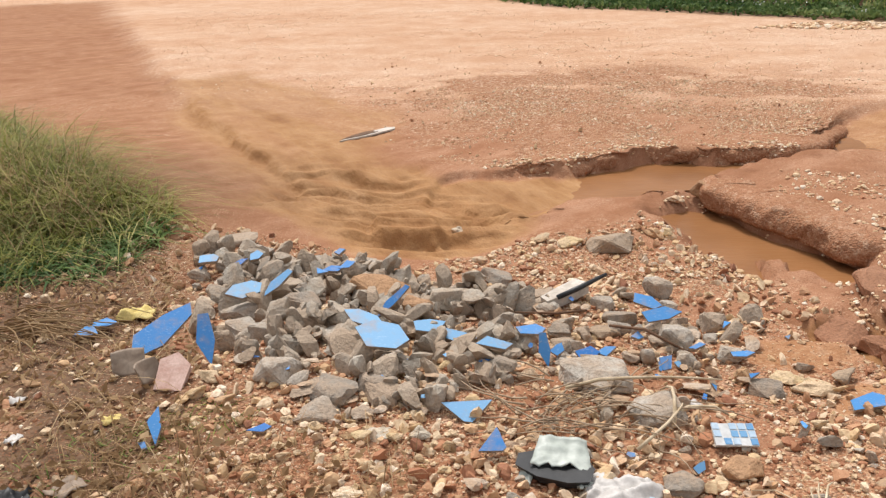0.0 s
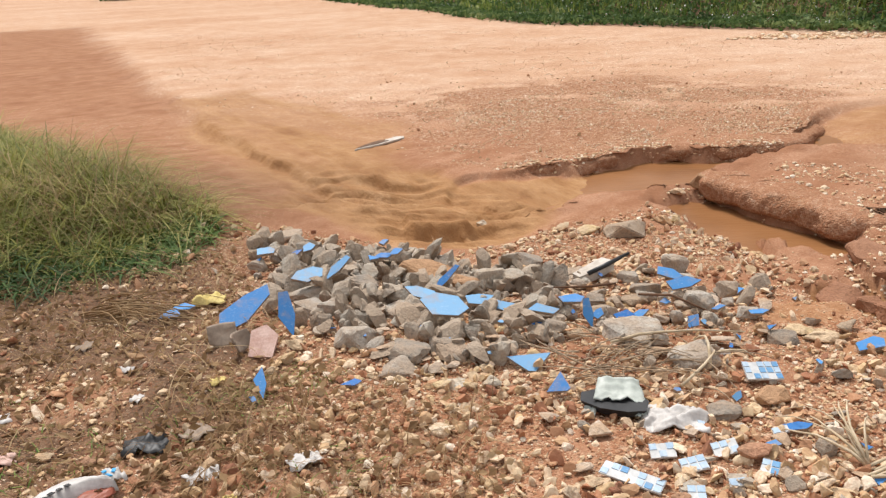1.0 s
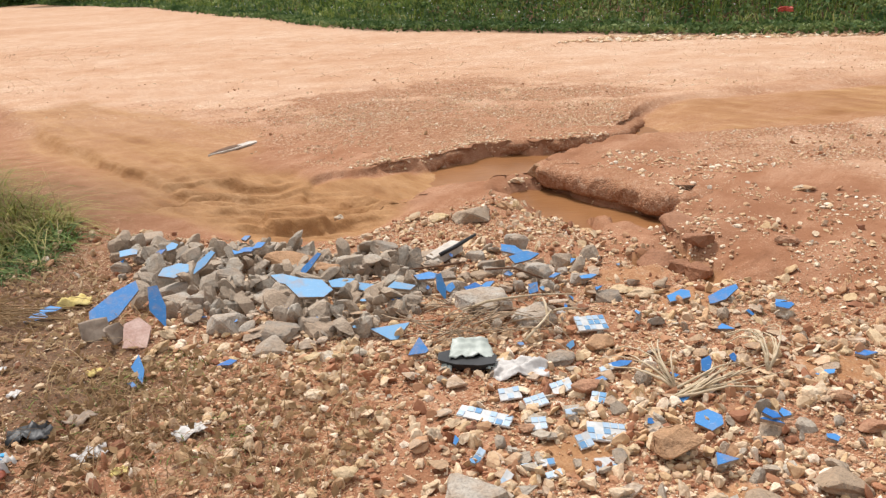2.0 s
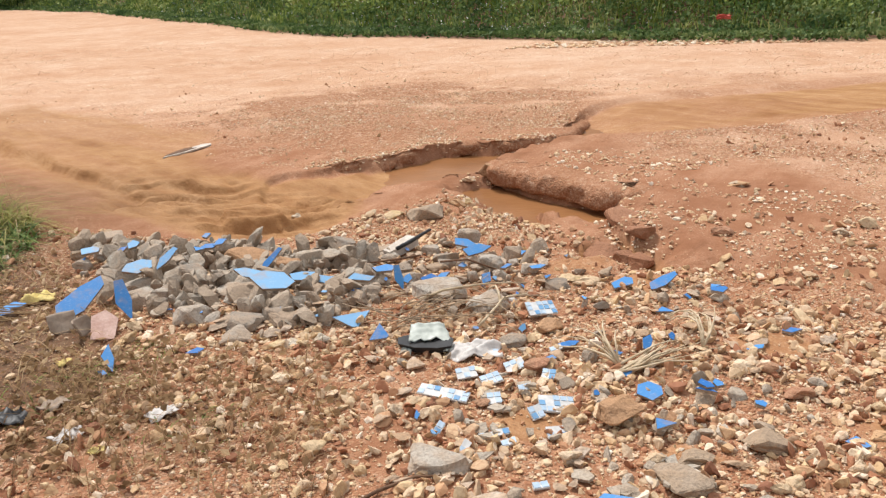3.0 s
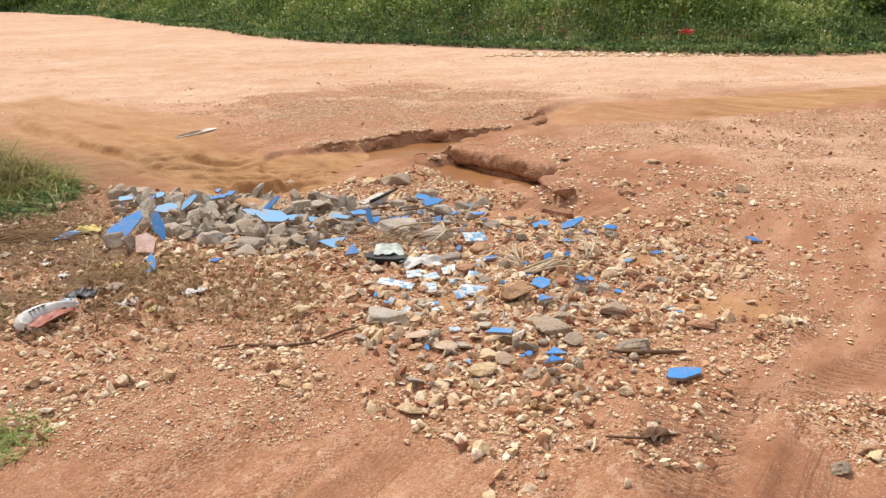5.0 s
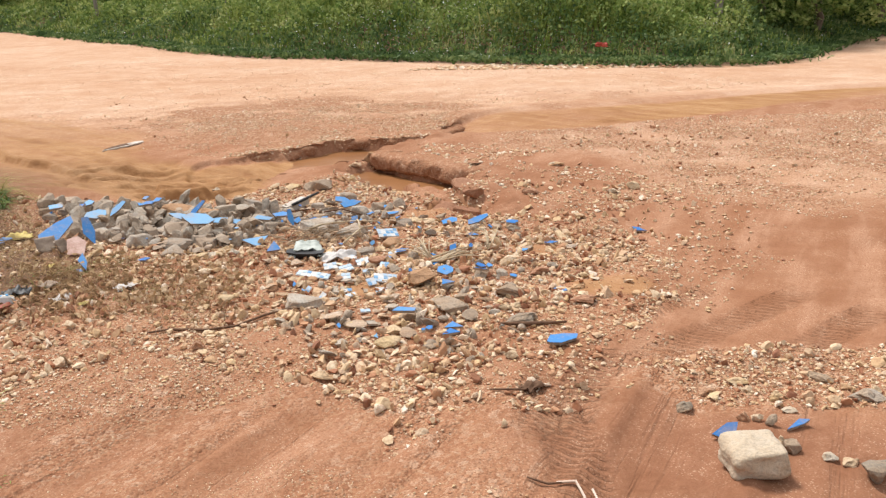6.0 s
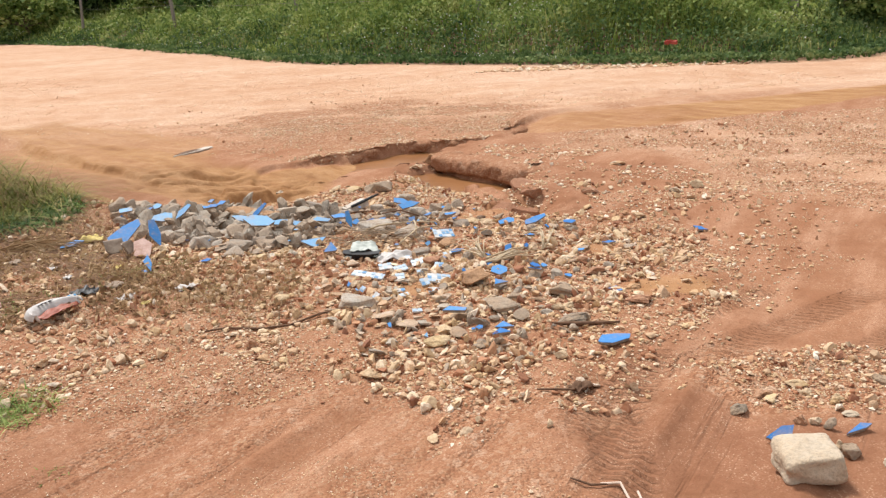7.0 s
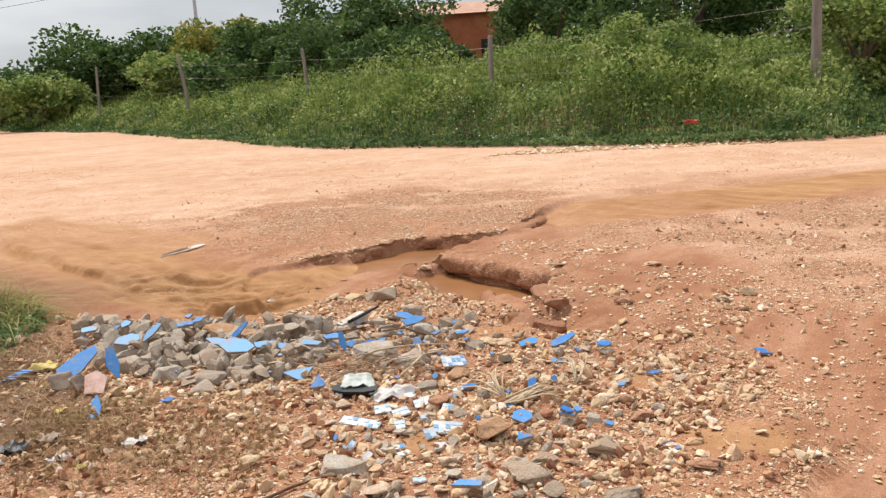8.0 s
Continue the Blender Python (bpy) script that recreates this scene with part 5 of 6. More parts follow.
HEAP = [(-1.5, 3.95), (-0.9, 3.95), (-0.3, 3.55), (0.4, 3.5), (1.1, 3.2), (1.3, 2.7), (0.6, 2.35), (-0.3, 2.4), (-0.8, 2.55), (-1.2, 3.0)]
CORE = [(0.0, 2.4), (0.6, 2.5), (1.4, 2.7), (2.0, 2.0), (1.6, 0.7), (0.9, 0.3), (0.2, 0.4), (-0.1, 1.2)]
CONCRETE_BITS = stone_material("concrete_bits", (0.25, 0.205, 0.16), (0.47, 0.415, 0.34), (0.38, 0.28, 0.195), use="island")
PLASTER_BITS = stone_material("mortar_bits", (0.34, 0.25, 0.18), (0.58, 0.47, 0.37), (0.42, 0.27, 0.16), use="island")
build_rubble("small_rubble", [([(-1.5, 3.95), (-0.9, 3.95), (-0.3, 3.55), (0.2, 3.4), (0.2, 2.5), (-0.3, 2.4), (-0.8, 2.55), (-1.2, 3.0)], 560, 0.035, 0.12, 0.06), (HEAP, 130, 0.03, 0.08, 0.02), (CORE, 120, 0.03, 0.07, 0.0)], CONCRETE_BITS, "small grey-brown concrete crumbs between the tiles", 201, 5)
build_rubble("small_stones", [(RUBBLE, 2350, 0.02, 0.055, 0.0), (CORE, 1500, 0.018, 0.058, 0.0), (PATCH, 170, 0.02, 0.05, 0.0), ([(-1.5, 1.5), (-1.3, 2.4), (-0.6, 2.4), (0.1, 1.9), (-0.1, 1.1), (-1.0, 1.0)], 420, 0.02, 0.05, 0.0), ([(2.0, 5.0), (5.5, 5.8), (7, 4.5), (3.0, 2.2), (2.0, 2.8)], 300, 0.02, 0.045, 0.0), ([(1.9, 3.4), (2.8, 3.4), (3.0, 1.6), (2.2, 0.8), (1.8, 1.6)], 150, 0.02, 0.055, 0.0),
                              ([(0.2, 4.1), (0.8, 4.85), (1.1, 4.4), (1.5, 3.2), (0.6, 3.5)], 90, 0.025, 0.06, 0.0), ([(0.0, 0.5), (1.0, 0.2), (2.2, 0.9), (2.6, 2.0), (1.6, 0.4), (0.7, -0.3)], 160, 0.02, 0.05, 0.0),
                              ([(-1.0, 7.6), (-0.5, 6.2), (0.5, 6.0), (1.2, 6.5), (2.1, 6.5), (2.6, 7.6), (4.0, 9.0), (2.0, 11.0), (-2.0, 11.0)], 130, 0.015, 0.04, 0.0)], GRAVEL, "small cream, ochre and reddish stones strewn over the gravel", 211)

build_rubble("mortar_flakes", [(CORE, 150, 0.03, 0.09, 0.008), (HEAP, 90, 0.04, 0.1, 0.03)], PLASTER_BITS, "flat brown and pinkish flakes of broken tile backing and mortar", 231, 7, 0.22)

# ---- broken painted tiles ----
def outline(rng):
    """Corners of a broken flat piece in a unit square."""
    n = rng.choice((3, 4, 4, 5, 5))
    pts = []
    for i in range(n):
        a = 2 * math.pi * (i + rng.uniform(-0.28, 0.28)) / n
        r = rng.uniform(0.78, 1.18)
        pts.append((0.5 * r * math.copysign(abs(math.cos(a)) ** 0.75, math.cos(a)), 0.5 * r * math.copysign(abs(math.sin(a)) ** 0.75, math.sin(a))))
    return pts


def slab(bm, pts, z0, z1, taper=0.0):
    lo = [bm.verts.new((x * (1 - taper), y * (1 - taper), z0)) for x, y in pts]
    hi = [bm.verts.new((x, y, z1)) for x, y in pts]
    bm.faces.new(lo[::-1])
    bm.faces.new(hi)
    for i in range(len(pts)):
        j = (i + 1) % len(pts)
        bm.faces.new((lo[i], lo[j], hi[j], hi[i]))


tile_rng = random.Random(5)


WEDGE = [(-0.5, 0.45), (0.5, 0.5), (0.12, -0.5), (-0.04, -0.46)]
KITE = [(-0.5, -0.42), (-0.38, 0.2), (0.1, 0.46), (0.5, 0.5), (0.46, 0.12), (-0.05, -0.46), (-0.4, -0.5)]
BLADE = [(-0.5, -0.5), (-0.1, 0.3), (0.45, 0.5), (0.5, 0.1), (0.0, -0.4)]
PLATE = [(-0.5, 0.08), (-0.24, 0.48), (0.22, 0.44), (0.5, -0.02), (0.34, -0.4), (-0.16, -0.5)]


def painted(material, words, x, y, z, length, width, heading, tilt, shape=None):
    pts = shape or outline(tile_rng)
    pts = [(px * length * 1.14, py * width * 1.14) for px, py in pts]
    bm = bmesh.new()
    slab(bm, pts, -0.014, 0.0, 0.06)
    ob = part("tile_shard", bm, CONCRETE)
    bm = bmesh.new()
    slab(bm, [(px * 0.985, py * 0.985) for px, py in pts], 0.0, 0.0016)
    part("painted_face", bm, material, ob, words)
    ob.matrix_world = pose(x, y, z, tilt + tile_rng.uniform(-4, 4), tile_rng.uniform(-8, 8), 0) @ pose(0, 0, 0, 0, 0, heading)
    return tagged(ob, "broken %s tile piece with a grey back" % words.split(" face")[0], "tile shard", "broken blue tiles")


def blue(*spec):
    return painted(BLUE, "bright blue face", *spec)


def pale(*spec):
    return painted(PALE_BLUE, "light blue face", *spec)


MOSAIC_BLUE = plain_material("mosaic_blue", (0.34, 0.47, 0.60), (0.52, 0.60, 0.68), 14.0, 0.45, 0.3, bump=0.0005)


def mosaic(x, y, z, length, width, heading, tilt):
    """A scrap of pool mosaic: small blue squares on a white sheet."""
    cell = 0.027
    nx, ny = max(1, round(length / cell)), max(1, round(width / cell))
    w, h = nx * cell, ny * cell
    bm = bmesh.new()
    slab(bm, [(-w / 2, -h / 2), (w / 2 + tile_rng.uniform(-0.006, 0), -h / 2), (w / 2, h / 2), (-w / 2 + 0.004, h / 2 - tile_rng.uniform(0, 0.005))], -0.007, 0.0)
    ob = part("mosaic_scrap", bm, GLAZE)
    for i in range(nx):
        for j in range(ny):
            if tile_rng.random() < 0.3:
                continue
            cx, cy, s = -w / 2 + (i + 0.5) * cell, -h / 2 + (j + 0.5) * cell, cell * 0.40
            bm = bmesh.new()
            slab(bm, [(cx - s, cy - s), (cx + s, cy - s), (cx + s, cy + s), (cx - s, cy + s)], 0.0, 0.0022)
            part("square", bm, tile_rng.choice((MOSAIC_BLUE, MOSAIC_BLUE, MOSAIC_BLUE, MOSAIC_BLUE, PALE_BLUE)), ob)
    ob.matrix_world = pose(x, y, z, tilt + 4, tile_rng.uniform(-10, 10), 0) @ pose(0, 0, 0, 0, 0, heading)
    return tagged(ob, "scrap of white and blue glazed pool mosaic", "mosaic scrap", "mosaic scraps")


# place, length, width, heading, tilt
blue(-1.234, 2.813, 0.103, 0.242, 0.129, 33, 32, KITE)
blue(-1.033, 2.739, 0.109, 0.174, 0.087, 90, 48, BLADE)
blue(-1.603, 3.059, 0.016, 0.110, 0.066, 12, 10)
pale(-1.041, 3.242, 0.096, 0.158, 0.087, 34, 22, PLATE)
pale(-0.912, 3.274, 0.116, 0.150, 0.059, 35, 28, BLADE)
blue(-0.780, 3.488, 0.088, 0.083, 0.049, 19, 15)
blue(-0.718, 3.518, 0.086, 0.085, 0.045, 22, 15)
blue(-0.661, 3.538, 0.100, 0.071, 0.047, 25, 25)
blue(-0.750, 3.824, 0.059, 0.049, 0.035, 26, 20)
pale(-1.365, 3.665, 0.077, 0.086, 0.074, 20, 15)
pale(-1.142, 3.710, 0.078, 0.064, 0.061, 24, 20)
blue(-1.189, 3.606, 0.077, 0.075, 0.052, 22, 15)
blue(-0.863, 2.731, 0.051, 0.079, 0.050, 4, 15)
pale(-0.470, 2.960, 0.100, 0.165, 0.075, -18, 14, PLATE)
pale(-0.365, 2.765, 0.125, 0.190, 0.135, -7, 14, PLATE)
blue(-0.386, 3.130, 0.098, 0.172, 0.041, 36, 45, BLADE)
pale(-0.230, 3.045, 0.033, 0.138, 0.074, 14, 12)
pale(-0.116, 2.946, 0.036, 0.160, 0.065, -11, 15)
pale(0.058, 2.776, 0.092, 0.123, 0.062, 15, 20)
blue(0.054, 2.690, 0.061, 0.102, 0.052, -6, 10)
blue(0.186, 2.956, 0.063, 0.111, 0.053, 1, 15)
blue(0.231, 2.749, 0.082, 0.109, 0.053, 84, 60, BLADE)
blue(0.283, 2.832, 0.039, 0.051, 0.035, 42, 35)
blue(0.387, 2.818, 0.034, 0.081, 0.058, 12, 30)
blue(0.465, 2.836, 0.036, 0.089, 0.043, 17, 30)
pale(-0.026, 2.372, 0.045, 0.149, 0.077, 2, 22, WEDGE)
blue(0.076, 2.18, 0.05, 0.087, 0.056, 56, 30, WEDGE)
blue(-0.683, 2.268, 0.028, 0.071, 0.032, 6, 10)
blue(-1.014, 2.219, 0.059, 0.119, 0.041, 98, 35)
blue(-1.026, 2.15, 0.03, 0.047, 0.027, -16, 20)
blue(0.664, 3.232, 0.063, 0.117, 0.052, -25, 30)
blue(0.698, 3.114, 0.060, 0.131, 0.060, 15, 35)
blue(0.595, 2.987, 0.027, 0.053, 0.038, 10, 25)
blue(0.666, 2.750, 0.041, 0.059, 0.047, 62, 40)
blue(0.804, 2.901, 0.030, 0.057, 0.035, 13, 20)
blue(0.956, 3.123, 0.014, 0.051, 0.036, 13, 15)
blue(0.952, 2.824, 0.039, 0.073, 0.030, 4, 15)
blue(1.281, 2.510, 0.034, 0.139, 0.064, 22, 20)
blue(1.466, 2.474, 0.038, 0.176, 0.06, 18, 18, KITE)
blue(1.633, 2.307, 0.056, 0.076, 0.033, 5, 10)
blue(1.329, 2.157, 0.025, 0.078, 0.045, -36, 12)
blue(1.099, 1.821, 0.052, 0.073, 0.04, 70, 40)
blue(0.785, 1.907, 0.044, 0.095, 0.036, 4, 15)
blue(0.695, 1.817, 0.035, 0.041, 0.026, 11, 20)
blue(0.97, 1.81, 0.032, 0.041, 0.028, 10, 25)
blue(0.936, 1.625, 0.036, 0.039, 0.025, 10, 20)
blue(1.144, 1.432, 0.062, 0.065, 0.034, -45, 15)
blue(1.626, 2.242, 0.063, 0.099, 0.049, -0, 12)
blue(1.733, 1.834, 0.03, 0.081, 0.049, 3, 12)
blue(1.49, 1.701, 0.038, 0.081, 0.029, 3, 8)
blue(2.407, 1.953, 0.012, 0.077, 0.057, -29, 10)
blue(1.45, 1.017, 0.03, 0.07, 0.046, -23, 10)
blue(0.763, 0.702, 0.033, 0.09, 0.054, -38, 15)
blue(0.574, 0.841, 0.083, 0.117, 0.067, 7, 14)
blue(0.874, 1.22, 0.065, 0.092, 0.041, 5, 20)
blue(1.146, 1.421, 0.047, 0.069, 0.035, -35, 10)
blue(1.180, 0.390, 0.040, 0.125, 0.080, -20, 10, KITE)
blue(0.728, 0.618, 0.03, 0.087, 0.063, -22, 10)
blue(1.425, -0.486, 0.012, 0.106, 0.038, 15, 35)
blue(2.421, 2.008, 0.004, 0.074, 0.072, -28, 8)
blue(1.697, -0.52, 0.011, 0.1, 0.026, 11, 15)
blue(-1.616, 2.951, 0.027, 0.119, 0.081, -8, 8)
mosaic(0.243, 1.663, 0.029, 0.177, 0.045, -29, 12)
mosaic(0.412, 1.584, 0.026, 0.062, 0.066, -3, 15)
mosaic(0.359, 1.814, 0.02, 0.092, 0.061, 5, 18)
mosaic(0.435, 1.73, 0.026, 0.07, 0.044, 12, 15)
mosaic(0.505, 1.997, 0.017, 0.051, 0.047, 5, 15)
mosaic(0.549, 1.812, 0.029, 0.073, 0.044, 8, 18)
mosaic(0.791, 2.252, 0.063, 0.144, 0.088, 9, 18)
mosaic(0.616, 1.493, 0.023, 0.139, 0.086, -6, 14)
mosaic(0.529, 1.456, 0.024, 0.067, 0.042, 21, 25)
mosaic(0.652, 1.703, 0.031, 0.06, 0.042, -24, 12)
mosaic(0.565, 1.33, 0.013, 0.073, 0.043, 3, 15)
mosaic(0.382, 1.359, 0.024, 0.046, 0.038, 2, 15)
mosaic(0.327, 1.355, 0.019, 0.046, 0.034, 2, 12)
mosaic(0.39, 1.306, 0.016, 0.051, 0.033, 5, 12)
mosaic(0.185, 1.445, 0.017, 0.043, 0.026, 46, 30)
mosaic(0.24, 1.289, 0.03, 0.045, 0.027, 48, 30)
mosaic(0.419, 1.048, 0.019, 0.044, 0.026, 8, 10)
mosaic(0.741, 1.895, 0.039, 0.053, 0.035, 9, 12)
blue(0.947, 1.464, 0.045, 0.085, 0.075, 10, 24, PLATE)
mosaic(0.54, 1.636, 0.026, 0.042, 0.03, 10, 20)


def scatter_shards():
    """Smaller tile fragments strewn between the placed ones, painted or showing their bare back."""
    rng = np.random.default_rng(301)
    for poly, n, lo, hi in ((HEAP, 30, 0.02, 0.045), (CORE, 14, 0.02, 0.04)):
        for x, y in scatter(poly, n, rng):
            w = rng.uniform(lo, hi)
            (blue if rng.uniform() < 0.65 else pale)(x, y, ground_at(x, y) + 0.03 + 0.03 * rng.uniform(), w, w * rng.uniform(0.5, 0.9), rng.uniform(-90, 90), rng.uniform(5, 45))
    for x, y in scatter([(0.1, 2.0), (0.7, 2.1), (0.9, 1.3), (0.6, 0.7), (0.1, 1.0)], 44, rng):
        w = rng.uniform(0.035, 0.085)
        bm = bmesh.new()
        slab(bm, [(px * w, py * w * 0.75) for px, py in outline(tile_rng)], -0.005, 0.005, 0.04)
        ob = part("bare_shard", bm, PLASTER_BITS if rng.uniform() < 0.4 else CONCRETE_BITS)
        ob.matrix_world = pose(x, y, ground_at(x, y) + 0.018, rng.uniform(-12, 25), rng.uniform(-15, 15), rng.uniform(0, 360))
        tagged(ob, "flat grey-brown bare tile fragment among mosaic scraps", "tile shard", "bare tile fragments")


def ground_at(x, y):
    return float(height([x], [y])[0])


scatter_shards()


# ---- worn lips of the gully's bank, hanging over the water ----
def bank_lip(path, reach, drop, over, seed):
    """A rounded, lumpy edge of earth swept along a bank; its back is sunk in the ground."""
    path = [Vector(p) for p in path]
    steps, ring, vs = 170, 26, []
    for i in range(steps):
        u = i / (steps - 1) * (len(path) - 1)
        k = min(int(u), len(path) - 2)
        a, b, f = path[k], path[k + 1], u - k
        p = a.lerp(b, f)
        d = (path[min(k + 2, len(path) - 1)] - path[max(k - 1, 0)]).normalized()
        inward = Vector((-d.y, d.x))
        end = min(1.0, 5.0 * min(i, steps - 1 - i) / steps + 0.15)
        top = float(height([p.x + inward.x * reach * 1.5], [p.y + inward.y * reach * 1.5])[0]) + 0.012
        for j in range(ring):
            t = 2 * math.pi * j / ring
            q = Vector((p.x, p.y, 0))
            lump = 1 + 0.26 * noise.noise(Vector((p.x * 4.5, p.y * 4.5, math.sin(t) * 0.7 + seed))) + 0.14 * noise.noise(Vector((p.x * 13, p.y * 13, t * 1.5 + seed))) + 0.07 * noise.noise(Vector((p.x * 38, p.y * 38, t * 4 + seed)))
            out = reach * (1 - math.copysign(abs(math.cos(t)) ** 0.6, math.cos(t)) * lump) - over
            z = top - drop + drop * math.copysign(abs(math.sin(t)) ** 0.7, math.sin(t)) * (0.6 + 0.4 * lump)
            vs.append((q.x + inward.x * out, q.y + inward.y * out, z - (1 - end) * drop))
    fs = [(i * ring + j, i * ring + (j + 1) % ring, (i + 1) * ring + (j + 1) % ring, (i + 1) * ring + j) for i in range(steps - 1) for j in range(ring)]
    ob = link_mesh("bank_lip", np.array(vs), np.array(fs), EARTH, True)
    for name, v in (("gravel", 0.5), ("damp", 0.3)):
        ob.data.attributes.new(name, "FLOAT", "POINT").data.foreach_set("value", np.full(len(vs), v, np.float32))
    return tagged(ob, "rounded crumbling earth lip of the gully bank", "bank", kind="structure")


bank_lip([(1.4, 5.3), (1.32, 5.12), (1.3, 4.9), (1.44, 4.68), (1.6, 4.42), (1.78, 4.08), (1.93, 3.94), (2.1, 4.04), (2.2, 4.2)], 0.17, 0.085, 0.10, 3)
bank_lip([(-0.5, 5.66), (-0.1, 5.72), (0.1, 5.68), (0.43, 5.77), (0.72, 5.98), (1.0, 6.2), (1.4, 6.16), (1.8, 6.15), (2.07, 6.17), (2.3, 6.33), (2.47, 6.66), (2.75, 7.1)], 0.16, 0.07, 0.07, 9)
for spec in ((1.44, 3.25, 0.22, 0.24, 0.085), (1.69, 3.5, 0.22, 0.26, 0.09), (1.6, 3.04, 0.13, 0.12, 0.07), (1.66, 3.2, 0.14, 0.13, 0.085), (1.53, 3.12, 0.12, 0.11, 0.06)):
    chunk(BANK_EARTH, *spec)
boulder(WHITE_STONE, -0.23, 4.55, 0.11, 0.08, 0.05)


# ---- litter and odd things among the rubble ----
def ground_z(x, y):
    return float(height([x], [y])[0])


MINT = plain_material("mint_plastic", (0.33, 0.355, 0.31), (0.52, 0.54, 0.48), 9.0, 0.5, 0.4)
BLACK = plain_material("flat_black", (0.012, 0.012, 0.013), (0.035, 0.033, 0.032), 12.0, 0.5, 0.4)
WHITE_FILM = plain_material("white_film", (0.44, 0.40, 0.365), (0.64, 0.60, 0.56), 14.0, 0.5, 0.4)
RED_FILM = plain_material("red_brown_film", (0.24, 0.06, 0.035), (0.36, 0.11, 0.06), 18.0, 0.5, 0.4, stretch=(1, 6, 1))
CYAN_FILM = plain_material("blue_film", (0.03, 0.30, 0.62), (0.08, 0.42, 0.74), 20.0, 0.4, 0.5)
PINK_PLASTER = plain_material("pink_plaster", (0.46, 0.27, 0.21), (0.66, 0.47, 0.40), 26.0, 0.9)
FOAM = plain_material("yellow_foam", (0.56, 0.42, 0.13), (0.74, 0.60, 0.26), 30.0, 0.95, bump=0.01)
CLAY_POT = plain_material("grey_brown_pot", (0.24, 0.17, 0.12), (0.38, 0.30, 0.23), 15.0, 0.8)
TWIG = plain_material("dark_twig", (0.09, 0.045, 0.025), (0.19, 0.105, 0.06), 30.0, 0.9)
BARE_TWIG = plain_material("bare_twig", (0.25, 0.17, 0.105), (0.46, 0.35, 0.235), 24.0, 0.85)
STRAW = plain_material("bleached_stalk", (0.42, 0.31, 0.19), (0.66, 0.54, 0.38), 24.0, 0.85)
RIBBON = plain_material("pale_strap", (0.55, 0.40, 0.30), (0.70, 0.56, 0.46), 30.0, 0.6)
WHITE_WOOD = plain_material("white_painted_wood", (0.42, 0.35, 0.28), (0.66, 0.60, 0.53), 14.0, 0.8)
ORANGE_BRICK = plain_material("orange_brick", (0.40, 0.13, 0.06), (0.52, 0.20, 0.09), 1.5, 0.9, space="world")
ROOF_TILE = plain_material("roof_tile", (0.40, 0.22, 0.15), (0.52, 0.32, 0.23), 2.0, 0.9, space="world")
WHITE_WALL = plain_material("white_wall", (0.68, 0.68, 0.66), (0.80, 0.80, 0.78), 2.0, 0.8, space="world")
RED_PETAL = plain_material("petal_red", (0.30, 0.03, 0.02), (0.46, 0.08, 0.04), 12.0, 0.6)
CEMENT_POLE = plain_material("cement_pole", (0.42, 0.42, 0.41), (0.55, 0.55, 0.54), 4.0, 0.85)


def sheet(name, w, d, shape, material, parent=None, thick=0.003, n=14, label=""):
    """A crumpled or bent sheet of so many metres; shape gives its height at (u, v) of -1 to 1."""
    top, bottom = [], []
    bm = bmesh.new()
    for side, grid in ((0, top), (-thick, bottom)):
        for j in range(n + 1):
            for i in range(n + 1):
                u, v = 2 * i / n - 1, 2 * j / n - 1
                px, py, pz = shape(u, v)
                grid.append(bm.verts.new((px * w / 2, py * d / 2, pz + side)))
    at = lambda i, j: j * (n + 1) + i
    for j in range(n):
        for i in range(n):
            q = (at(i, j), at(i + 1, j), at(i + 1, j + 1), at(i, j + 1))
            bm.faces.new([top[k] for k in q])
            bm.faces.new([bottom[k] for k in q][::-1])
    rim = [at(i, 0) for i in range(n)] + [at(n, j) for j in range(n)] + [at(n - i, n) for i in range(n)] + [at(0, n - j) for j in range(n)]
    for a, b in zip(rim, rim[1:] + rim[:1]):
        bm.faces.new((top[a], bottom[a], bottom[b], top[b]))
    return part(name, bm, material, parent, label, True)


def crumple(seed, amp, freq=2.5, ragged=0.25, dome=0.0):
    off = Vector((seed * 3.7, seed * 1.3, 0))

    def shape(u, v):
        edge = 1 + ragged * noise.noise(Vector((math.atan2(v, u) * 1.3, seed, 2)))
        h = amp * (noise.noise(Vector((u, v, 0)) * freq + off) + 0.5 * abs(noise.noise(Vector((u, v, 5)) * freq * 2.3 + off)))
        return u * edge, v * edge, h + dome * (1 - 0.5 * (u * u + v * v))
    return shape


def stand(ob, x, y, lift=0.0, rz=0.0, rx=0.0, ry=0.0):
    ob.matrix_world = pose(x, y, ground_z(x, y) + lift, rx, ry, rz)
    return ob


# the split plastic casing and the crumpled bag beside it
casing = new("plastic_casing")
stand(casing, 0.27, 2.12, 0.0, -8)
# black slab added to stand for the dark gap under the shell
bm = bmesh.new()
slab(bm, [(-0.13, -0.04), (-0.06, -0.085), (0.03, -0.10), (0.09, -0.085), (0.10, -0.02), (0.06, 0.05), (-0.05, 0.06), (-0.13, 0.02)], 0.006, 0.036, 0.15)
part("inner_tray", bm, BLACK, casing, "black slab standing for the dark gap inside")


def torn(u, v):
    """A shell with a ragged front edge that lifts clear of the black slab."""
    bite = 0.35 * max(0.0, 1 - abs(u - 0.35) * 3.2) + 0.22 * max(0.0, 1 - abs(u + 0.45) * 4)
    w = v if v > -0.2 else -0.2 + (v + 0.2) * (1 - bite) * (1 + 0.25 * noise.noise(Vector((u * 5, 3, 1))))
    return u * (1 - 0.12 * w), w, 0.006 * (1 - u * u) + 0.012 * noise.noise(Vector((u * 2.3, v * 2.3, 7)))


